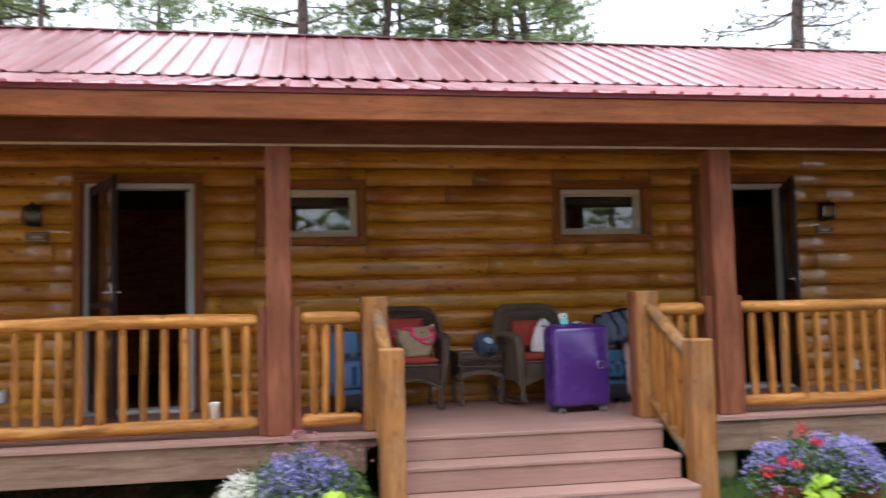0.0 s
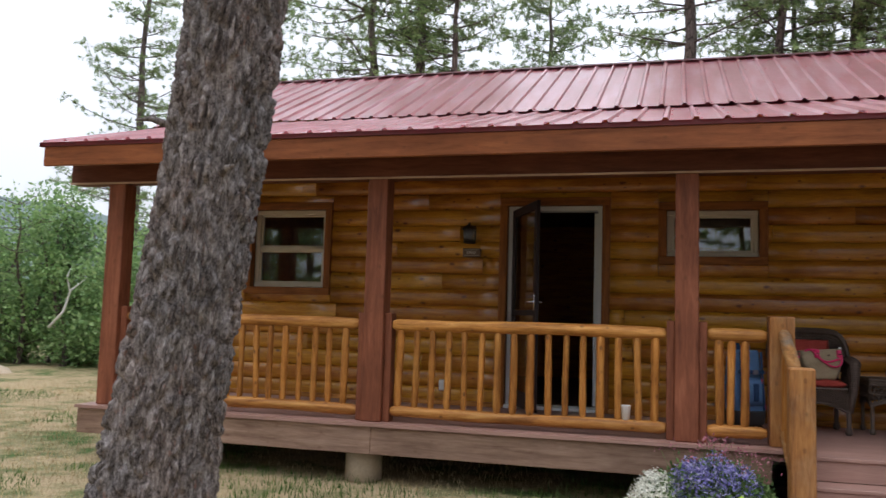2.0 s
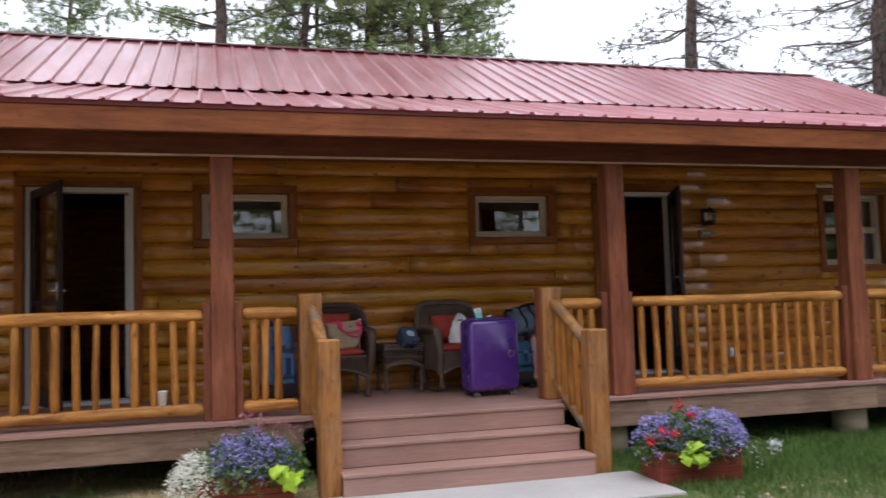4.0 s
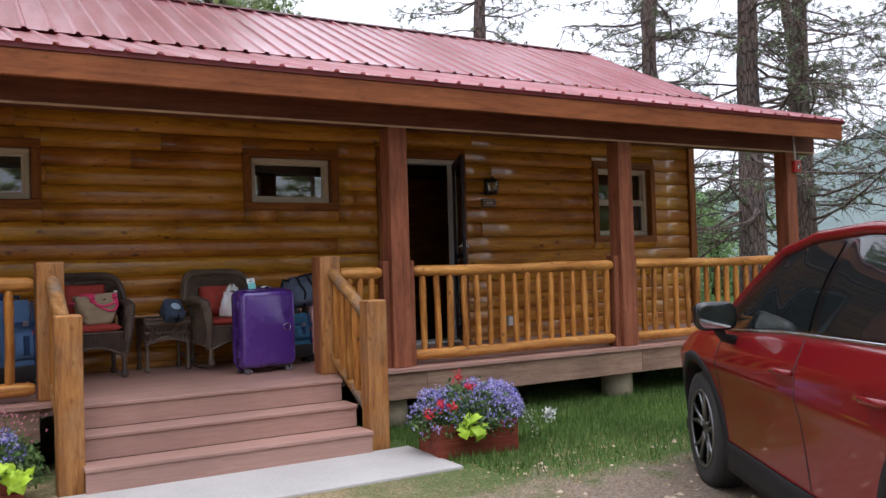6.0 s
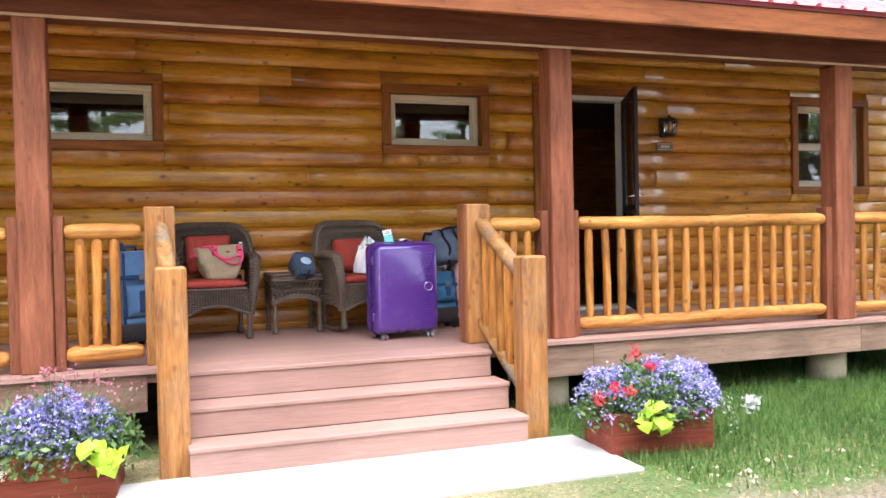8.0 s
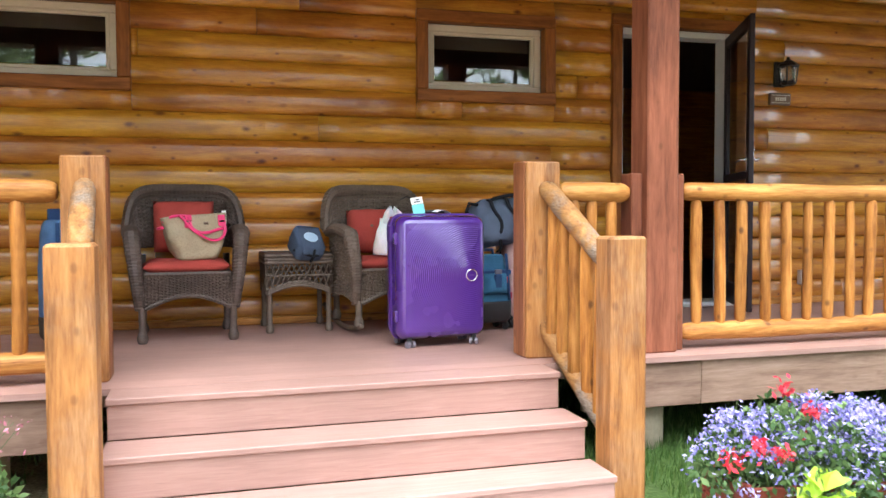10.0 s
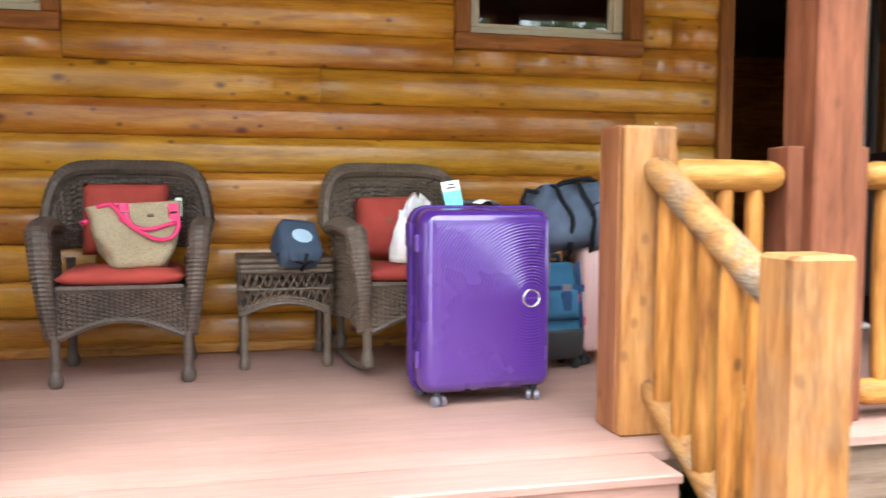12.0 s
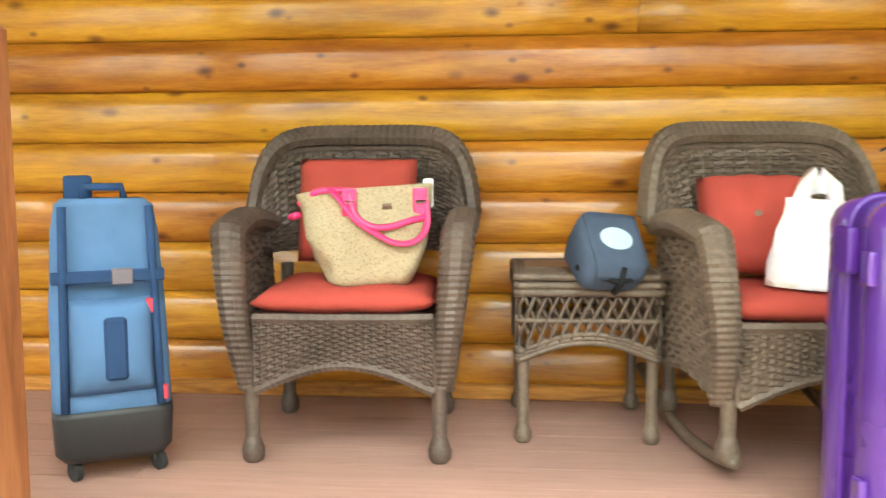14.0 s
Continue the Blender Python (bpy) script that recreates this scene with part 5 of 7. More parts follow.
soft_case("soft_suitcase", pose(0.515, 7.6, DECK, 0, 0, 30), M["blue_cloth"], M["navy_cloth"], "tall pale blue soft suitcase with navy straps on wheels", 0.285, 0.72, 0.24)
bm = B()
box(bm, -0.035, 0.035, -0.02, 0.02, -0.02, 0.12, 0.01, 2)
fl = thing("travel_pouch", pose(0.435, 7.62, DECK + 0.66, 0, 0, 30), "navy cloth pouch standing on a blue suitcase", "pouch")
part("cover", bm, M["navy_cloth"], fl)
soft_case("soft_suitcase", pose(2.97, 7.67, DECK, 0, 0, 10), M["teal_cloth"], M["navy_cloth"], "small dark blue soft suitcase behind a purple case", 0.27, 0.48, 0.22)


def pink_case():
    t = thing("hard_suitcase", pose(3.285, 7.78, DECK, 0, 0, 3), "rose pink hard-shell suitcase under a duffel bag", "suitcase")
    w, h, zc = 0.36, 0.52, 0.315
    part("front_shell", hard_half(w, h, 0.05, -0.004, -0.12, zc, 0.03), M["pink_shell"], t, "", True)
    part("rear_shell", hard_half(w, h, 0.05, 0.004, 0.12, zc, 0.03), M["pink_shell"], t, "", True)
    for k in range(5):
        bm = B()
        x = -0.11 + k * 0.055
        tube(bm, [(x, -0.119, 0.1), (x, -0.1195, 0.2), (x, -0.1195, 0.45), (x, -0.119, 0.53)], 0.003, 6)
        part("rib", bm, M["pink_shell"], t, "", True)
    bm = B()
    tube(bm, [(x, 0, zc + z) for x, z in rounded_rect(w + 0.003, h + 0.003, 0.05)], 0.006, 6)
    part("zip", bm, M["black_plastic"], t, "", True)
    bm = B()
    tube(bm, [(0.178, -0.02, 0.36), (0.2, -0.02, 0.37), (0.2, -0.02, 0.46), (0.178, -0.02, 0.47)], 0.01, 8)
    part("side_handle", bm, M["black_plastic"], t, "", True)
    for sx in (-1, 1):
        for sy in (-1, 1):
            caster(t, sx * 0.15, sy * 0.085, M["black_rubber"], 0.3)


pink_case()


def duffel():
    # lies slumped over the two cases, one end lower
    t = thing("duffel_bag", pose(3.165, 7.76, DECK + 0.545, 0, -10, 4), "slate grey duffel bag slumped over two suitcases", "bag")
    secs = []
    L = 0.275
    for i in range(31):
        k = i / 30
        x = -L + 2 * L * k
        e = (1 - abs(2 * k - 1) ** 5) ** 0.5
        r = 0.03 + 0.14 * e
        sag = 0.02 * math.sin(k * 7)
        ring = []
        for j in range(30):
            a = 2 * math.pi * j / 30
            yy = r * 1.12 * math.cos(a)
            z = 0.135 + r * 0.98 * math.sin(a) * (1 if math.sin(a) > 0 else 0.92)
            z += sag * max(0, math.sin(a)) + 0.0
            fold = noise.noise((x * 7, math.cos(a) * 1.6, math.sin(a) * 1.6 + 3)) * 0.03 + noise.noise((x * 18, math.cos(a) * 4, math.sin(a) * 4)) * 0.02
            ring.append((x, yy + fold * math.cos(a), max(0.008, z + fold * math.sin(a))))
        secs.append(ring)
    bm = B()
    shell_loft(bm, secs)
    part("body", bm, M["slate_cloth"], t, "", True)
    for x in (-0.13, -0.02, 0.2):
        bm = B()
        pts = [(x + 0.01 * math.sin(a), -0.202 * math.cos(radians(a * 10 - 70)), 0.137 + 0.176 * math.sin(radians(a * 10 - 70))) for a in range(0, 19)]
        tube(bm, pts, 0.013, 6, True, 0, None, 0.5)
        part("strap", bm, M["strap"], t, "black webbing strap", True)
    bm = B()
    tube(bm, [(-0.11, -0.03, 0.29), (-0.08, -0.04, 0.312), (0.0, -0.04, 0.316), (0.07, -0.04, 0.31), (0.1, -0.03, 0.29)], [0.012] * 5, 8)
    part("carry_handle", bm, M["strap"], t, "", True)
    bm = B()
    tube(bm, [(-0.24, 0, 0.2), (-0.275, -0.02, 0.26), (-0.25, -0.03, 0.31), (-0.19, -0.02, 0.29)], [0.012] * 4, 8)
    part("end_loop", bm, M["strap"], t, "", True)
    def pocket(u, v):
        x = 0.105 + (u - 0.5) * 0.25
        a = radians(-58 + 82 * v)
        b = 0.012 * (1 - abs(2 * u - 1) ** 6) * (1 - abs(2 * v - 1) ** 6)
        return (x, -(0.203 + b) * math.cos(a), 0.135 + (0.176 + b) * math.sin(a))
    bm = B()
    sheet(bm, pocket, 10, 10, 0.004)
    part("front_pocket", bm, M["slate_cloth"], t, "zipped front pocket", True)
    bm = B()
    tube(bm, [pocket(u, v) for u, v in ((0, 0.1), (0, 0.9), (0.1, 1), (0.9, 1), (1, 0.9), (1, 0.1))], 0.004, 5)
    part("zip", bm, M["strap"], t, "", True)
    bm = B()
    tube(bm, [(0.13 + 0.022 * math.cos(a * 0.45), -0.218, 0.135 + 0.03 * math.sin(a * 0.45)) for a in range(15)], 0.003, 5)
    box(bm, 0.125, 0.135, -0.222, -0.205, 0.085, 0.11, 0.002)
    part("emblem", bm, M["red_logo"], t, "small red stitched emblem")


duffel()


def tote_bag():
    t = thing("tote_bag", C1 @ pose(0.058, -0.125, 0.466, -4, 0, 10), "beige patterned canvas tote with hot pink handles on a chair", "bag")
    W0, W1, D0, D1, H = 0.255, 0.385, 0.17, 0.11, 0.275

    def top_z(x, y):
        return H + 0.05 * x - 0.16 * max(0.0, -x - 0.12) - 0.03 * max(0.0, -y) - 0.022 * math.exp(-((x - 0.03) / 0.07) ** 2)

    secs = []
    for k in range(21):
        v = k / 20
        w = W0 + (W1 - W0) * v ** 0.75 - 0.05 * (1 - v) ** 6
        d = D0 + (D1 - D0) * v + 0.03 * math.sin(v * math.pi) - 0.04 * (1 - v) ** 8
        sec = []
        for x, y in rounded_rect(w, d, min(0.045, d * 0.42), 7):
            f = noise.noise((x * 8, y * 8, v * 3.0)) * 0.016 + noise.noise((x * 22, y * 22, v * 7)) * 0.007
            crease = -0.014 * math.exp(-((x + 0.07 + 0.04 * v) / 0.016) ** 2) * v * (1 if y < 0 else 0)
            sec.append((x + f * 0.7 - 0.012 * v, y + f - crease, 0.004 + v * top_z(x, y)))
        secs.append(sec)
    bm = B()
    shell_loft(bm, secs)
    part("body", bm, M["tote"], t, "", True)
    yf = -D1 / 2 - 0.014

    def strap(pts, r, flat):
        fine = []
        P = [Vector(p) for p in pts]
        for n_ in range(len(P) - 1):
            a, b, c, d = P[max(0, n_ - 1)], P[n_], P[n_ + 1], P[min(len(P) - 1, n_ + 2)]
            for q in range(6):
                u = q / 6
                fine.append(0.5 * ((2 * b) + (c - a) * u + (2 * a - 5 * b + 4 * c - d) * u * u + (3 * b - a - 3 * c + d) * u ** 3))
        fine.append(P[-1])
        bm = B()
        tube(bm, fine, r, 8, True, 0, None, flat)
        return bm

    part("rim_trim", strap([(-0.195, yf + 0.05, 0.232), (-0.15, yf + 0.014, 0.262), (-0.1, yf + 0.008, 0.268), (-0.05, yf + 0.008, 0.264)], 0.009, 1.0), M["pink_strap"], t, "hot pink leather rim", True)
    part("side_trim", strap([(-0.202, -0.035, 0.2), (-0.216, 0.0, 0.196), (-0.202, 0.035, 0.2)], 0.014, 0.7), M["pink_strap"], t, "hot pink leather side trim", True)
    # both handles have fallen over the front
    part("handle", strap([(-0.11, yf + 0.004, 0.27), (-0.085, yf - 0.016, 0.24), (-0.045, yf - 0.03, 0.185), (0.005, yf - 0.034, 0.15), (0.06, yf - 0.036, 0.122), (0.115, yf - 0.032, 0.125), (0.15, yf - 0.02, 0.165), (0.15, yf - 0.006, 0.235)], 0.011, 0.6), M["pink_strap"], t, "hot pink drooping handle", True)
    part("handle", strap([(-0.06, yf - 0.01, 0.262), (-0.045, yf - 0.024, 0.2), (-0.005, yf - 0.034, 0.168), (0.05, yf - 0.03, 0.166), (0.105, yf - 0.024, 0.182), (0.145, yf - 0.014, 0.19)], 0.009, 0.6), M["pink_strap"], t, "hot pink drooping handle", True)
    for x in (-0.06, 0.135):
        bm = B()
        box(bm, x - 0.02, x + 0.02, yf - 0.014, yf + 0.012, 0.195, 0.272, 0.006, 2)
        part("handle_tab", bm, M["pink_strap"], t, "hot pink leather tab")
        bm = B()
        tube(bm, [(x - 0.014, yf - 0.017, 0.232), (x + 0.014, yf - 0.017, 0.234)], 0.005, 6)
        part("buckle", bm, M["chrome"], t)
    bm = B()
    tube(bm, [(0.03, yf - 0.008, 0.222), (0.055, yf - 0.008, 0.223)], 0.007, 8)
    part("clasp", bm, M["plate"], t, "small brass clasp")
    bm = B()
    box(bm, 0.15, 0.178, -0.03, -0.022, 0.22, 0.3, 0.003)
    part("tissue", bm, M["white_card"], t, "white packet poking out of the bag")


tote_bag()


def plastic_bag():
    s = Nodes("thin_white_plastic", 0.35, 0, 0.5)
    v = s.coord((1, 1, 1), False)
    c = s.ramp(s.noise(v, 9, 4), [(0.35, (0.72, 0.66, 0.68)), (0.6, (0.85, 0.82, 0.84))])
    s.colour(c)
    s.bump(s.noise(v, 24, 5, 0.6, 1.5), 0.7, 0.02)
    s.b.inputs["Subsurface Weight"].default_value = 0.2
    t = thing("shopping_bag", C2 @ pose(-0.012, -0.16, 0.478, 0, 4, 6), "crumpled white plastic shopping bag standing on a rocking chair", "bag")
    secs = []
    for k in range(12):
        v = k / 11
        w = 0.235 * (1 - 0.25 * v ** 2)
        d = 0.15 * (1 - 0.75 * v)
        sec = []
        for i in range(28):
            a = 2 * math.pi * i / 28
            wr = 1 + 0.1 * noise.noise((math.cos(a) * 2.5, math.sin(a) * 2.5, v * 4))
            sec.append((w / 2 * math.cos(a) * wr, d / 2 * math.sin(a) * wr, 0.004 + 0.23 * v))
        secs.append(sec)
    bm = B()
    shell_loft(bm, secs)
    part("sack", bm, s.m, t, "", True)
    for sx in (-1, 1):
        bm = B()
        tube(bm, [(sx * 0.055, 0, 0.2), (sx * 0.04, 0, 0.27), (sx * 0.02 - 0.005, 0.005, 0.305), (sx * 0.01, 0.01, 0.25)], [0.026, 0.02, 0.014, 0.018], 8, True, 0.15, random.Random(3))
        part("handle_loop", bm, s.m, t, "", True)


plastic_bag()


def lunch_bag():
    t = thing("lunch_bag", TBL @ pose(0.03, -0.165, TH + 0.0, 30, 4, 22), "small slate blue insulated lunch bag on a wicker table", "bag")

    def top(y):
        return 0.135 + 0.42 * y

    secs = []
    for k, f in ((0, 0.86), (0.12, 0.98), (0.5, 1.04), (0.82, 1.0), (0.94, 0.94), (1.0, 0.84)):
        secs.append([(x * f + 0.004 * noise.noise((x * 20, y * 20, k * 4)), y * f, 0.003 + k * top(y * f) + 0.004 * noise.noise((x * 25, y * 25, k))) for x, y in rounded_rect(0.19, 0.17, 0.035, 4)])
    bm = B()
    shell_loft(bm, secs)
    part("body", bm, M["lunch_cloth"], t, "", True)

    def flap(u, v):
        x = (u - 0.5) * 0.165
        if v < 0.72:
            y = 0.06 - 0.145 * v / 0.72
            return (x, y, top(y) + 0.009)
        k = (v - 0.72) / 0.28
        return (x * (1 - 0.15 * k), -0.089 - 0.012 * k, top(-0.085) + 0.004 - 0.045 * k)
    bm = B()
    sheet(bm, flap, 12, 14, 0.006)
    part("flap", bm, M["lunch_cloth"], t, "fold-over flap", True)
    for nm, pts in (("strap", [(-0.1, -0.03, 0.05), (-0.06, -0.085, 0.06), (0.0, -0.105, 0.055), (0.06, -0.088, 0.06), (0.1, -0.03, 0.05)]), ("strap", [(0.0, -0.102, 0.1), (0.004, -0.108, 0.05), (0.0, -0.098, 0.012)])):
        bm = B()
        tube(bm, pts, 0.009, 6)
        part(nm, bm, M["strap"], t, "dark webbing strap", True)
    bm = B()
    ring = []
    for k, (ra, rb_) in enumerate(((0.05, 0.034), (0.0006, 0.0004))):
        ring.append([bm.verts.new((ra * math.cos(a * math.pi / 12), -0.015 + rb_ * math.sin(a * math.pi / 12), top(-0.015 + rb_ * math.sin(a * math.pi / 12)) + 0.0115)) for a in range(24)])
    for a in range(24):
        bm.faces.new((ring[0][a], ring[0][(a + 1) % 24], ring[1][(a + 1) % 24], ring[1][a]))
    part("emblem", bm, M["pale_blue"], t, "pale blue oval emblem")


lunch_bag()


# ---------------------------------------------------------------- fixtures on the wall
def wall_lamp(x, sign_x):
    t = thing("wall_lantern", pose(x, WALL - 0.05, 2.465), "small black coach lantern with frosted glass on the log wall", "lamp", "wall lanterns")
    bm = B()
    box(bm, -0.05, 0.05, -0.012, 0.02, -0.1, 0.1, 0.008)
    part("backplate", bm, M["black_metal"], t)
    bm = B()
    tube(bm, [(0, -0.01, 0.03), (0, -0.06, 0.07), (0, -0.09, 0.09)], 0.01, 8)
    part("bracket", bm, M["black_metal"], t, "", True)
    bm = B()
    lathe(bm, [(0.085, 0.045), (0.08, 0.06), (0.045, 0.085), (0.015, 0.1), (0.012, 0.12)], 8, (0, -0.1, 0))
    lathe(bm, [(0.05, -0.1), (0.062, -0.085), (0.058, -0.075)], 8, (0, -0.1, 0))
    for k in range(4):
        a = radians(45 + 90 * k)
        tube(bm, [(0.06 * math.cos(a), -0.1 + 0.06 * math.sin(a), -0.08), (0.072 * math.cos(a), -0.1 + 0.072 * math.sin(a), 0.05)], 0.006, 5)
    part("cage", bm, M["black_metal"], t, "black hooded lantern cage")
    bm = B()
    lathe(bm, [(0.052, -0.075), (0.062, 0.044)], 16, (0, -0.1, 0))
    part("shade", bm, M["lamp_glass"], t, "frosted glass shade", True)
    s = thing("number_sign", pose(sign_x, WALL - 0.055, 2.268), "small bronze room sign plate below a lantern", "sign", "room signs")
    bm = B()
    box(bm, -0.098, 0.098, -0.012, 0.02, -0.048, 0.048, 0.006)
    part("plate", bm, M["plate"], s)
    for k, (z0, z1) in enumerate(((-0.032, -0.028), (0.028, 0.032))):
        bm = B()
        box(bm, -0.085, 0.085, -0.0145, -0.0118, z0, z1)
        part("border", bm, M["plate_letter"], s)
    for k in range(5):
        bm = B()
        box(bm, -0.05 + k * 0.021, -0.037 + k * 0.021, -0.0145, -0.0118, -0.014, 0.014)
        part("lettering", bm, M["plate_letter"], s)


wall_lamp(-2.24, -2.23)
wall_lamp(5.69, 5.69)
for x in (-2.51, 5.94):
    t = thing("wall_outlet", pose(x, WALL - 0.045, 0.83), "pale weatherproof outlet box low on the log wall", "outlet", "wall outlets")
    bm = B()
    box(bm, -0.042, 0.042, -0.04, 0.02, -0.06, 0.06, 0.008)
    part("box", bm, M["outlet"], t)
    bm = B()
    box(bm, -0.035, 0.035, -0.055, -0.041, -0.05, 0.052, 0.006)
    part("cover", bm, M["conduit"], t)
t = thing("paper_cup", pose(-0.475, 6.605, 0.759), "small white paper cup standing on a peeled log rail", "cup")
bm = B()
lathe(bm, [(0.03, 0.0), (0.04, 0.115), (0.042, 0.118), (0.038, 0.118), (0.029, 0.006)], 18)
part("cup", bm, M["white_cup"], t, "", True)
t = thing("fire_alarm", pose(8.95, PY0, 2.6), "red alarm box with a strobe on a porch post", "alarm")
bm = B()
box(bm, -0.055, 0.055, -0.06, -0.001, -0.07, 0.07, 0.008)
part("box", bm, M["alarm"], t)
bm = B()
box(bm, -0.03, 0.03, -0.085, -0.061, -0.035, 0.035, 0.01)
part("strobe", bm, M["lamp_glass"], t, "clear strobe lens")
bm = B()
tube(bm, [(-0.01, -0.02, 0.07), (-0.01, -0.02, 0.2), (-0.02, -0.015, 0.4)], 0.011, 8)
part("conduit", bm, M["conduit"], t, "white conduit running up the post", True)


# ---------------------------------------------------------------- trees
def near_bark_material():
    """Dark scaly bark: grey flake faces, near-black gaps, specks of rust."""
    s = Nodes("ponderosa_bark", 0.92, 0, 0.15)
    flake = s.noise(s.coord((14, 14, 5)), 2.0, 7, 0.72, 0.4)
    speck = s.noise(s.coord((1, 1, 0.7)), 70, 6, 0.75)
    big = s.noise(s.coord((1, 1, 0.6)), 2.8, 4)
    rust = s.noise(s.coord((1, 1, 0.5)), 24, 4, 0.6)
    c = s.ramp(flake, [(0.37, (0.026, 0.021, 0.02)), (0.46, (0.1, 0.084, 0.078)), (0.55, (0.26, 0.232, 0.222)), (0.66, (0.52, 0.49, 0.48))])
    c = s.mix(0.4, c, s.ramp(speck, [(0.42, (0.02, 0.016, 0.015)), (0.6, (0.34, 0.31, 0.3))]))
    c = s.mix(s.ramp(rust, [(0.6, (0, 0, 0)), (0.72, (0.5, 0.5, 0.5))]), c, (0.24, 0.1, 0.06))
    c = s.mix(0.5, c, s.ramp(big, [(0.4, (0.8, 0.8, 0.82)), (0.68, (1.25, 1.08, 1.0))]), "MULTIPLY")
    s.colour(c)
    s.bump(s.mix(0.45, flake, speck), 1.0, 0.018)
    return s.m


def bark_material(name, dark, mid, light, scale=1.0):
    s = Nodes(name, 0.9, 0, 0.2)
    v = s.coord((4.5 * scale, 4.5 * scale, 1.1 * scale))
    vo = s.n("TexVoronoi", feature="DISTANCE_TO_EDGE")
    s.link(v, vo.inputs["Vector"])
    vo.inputs["Scale"].default_value = 4.0
    f = s.noise(v, 9, 6, 0.65, 0.8)
    n2 = s.noise(s.coord((1, 1, 1)), 2.4, 4)
    c = s.ramp(f, [(0.28, dark), (0.5, mid), (0.74, light)])
    c = s.mix(0.85, c, s.ramp(vo.outputs["Distance"], [(0.0, (0.12, 0.1, 0.1)), (0.13, (1.05, 1.0, 1.0))]), "MULTIPLY")
    c = s.mix(0.35, c, s.ramp(n2, [(0.4, (0.75, 0.75, 0.78)), (0.65, (1.35, 1.05, 0.9))]), "MULTIPLY")
    s.colour(c)
    s.bump(s.mix(0.5, f, vo.outputs["Distance"]), 0.9, 0.03)
    return s.m


M["bark"] = near_bark_material()
M["far_bark"] = bark_material("distant_pine_bark", (0.065, 0.054, 0.05), (0.15, 0.125, 0.115), (0.25, 0.21, 0.195), 0.7)


def leaf_material(name, dark, mid, light, rough=0.6, through_=0.25):
    s = Nodes(name, rough, 0, 0.3)
    g = s.n("NewGeometry")
    c = s.ramp(g.outputs["Random Per Island"], [(0.0, dark), (0.5, mid), (1.0, light)])
    big = s.noise(s.coord((1, 1, 1)), 0.9, 3)
    c = s.mix(0.6, c, s.ramp(big, [(0.35, (0.65, 0.68, 0.7)), (0.65, (1.25, 1.2, 1.05))]), "MULTIPLY")
    s.colour(c)
    s.b.inputs["Subsurface Weight"].default_value = 0.0
    tr = s.n("BsdfTranslucent")
    s.link(c, tr.inputs["Color"])
    mx = s.n("MixShader")
    mx.inputs[0].default_value = through_
    out = s.t.nodes["Material Output"]
    s.link(s.b.outputs[0], mx.inputs[1])
    s.link(tr.outputs[0], mx.inputs[2])
    s.link(mx.outputs[0], out.inputs["Surface"])
    return s.m


M["needles"] = leaf_material("pine_needles", (0.12, 0.19, 0.07), (0.25, 0.35, 0.14), (0.38, 0.47, 0.22))
M["needles_dry"] = leaf_material("sparse_grey_green_needles", (0.09, 0.12, 0.07), (0.16, 0.2, 0.12), (0.24, 0.28, 0.17))
M["oak_leaf"] = leaf_material("thicket_leaves", (0.11, 0.2, 0.075), (0.24, 0.39, 0.15), (0.4, 0.54, 0.25), 0.6, 0.42)
M["grass"] = leaf_material("grass_blades", (0.045, 0.1, 0.02), (0.1, 0.185, 0.04), (0.19, 0.27, 0.085), 0.6, 0.3)
M["litter"] = leaf_material("brown_pine_litter", (0.12, 0.075, 0.04), (0.25, 0.17, 0.09), (0.4, 0.3, 0.17), 0.8, 0.1)
M["straw"] = leaf_material("dry_straw", (0.27, 0.19, 0.09), (0.48, 0.37, 0.2), (0.66, 0.56, 0.35), 0.8, 0.1)


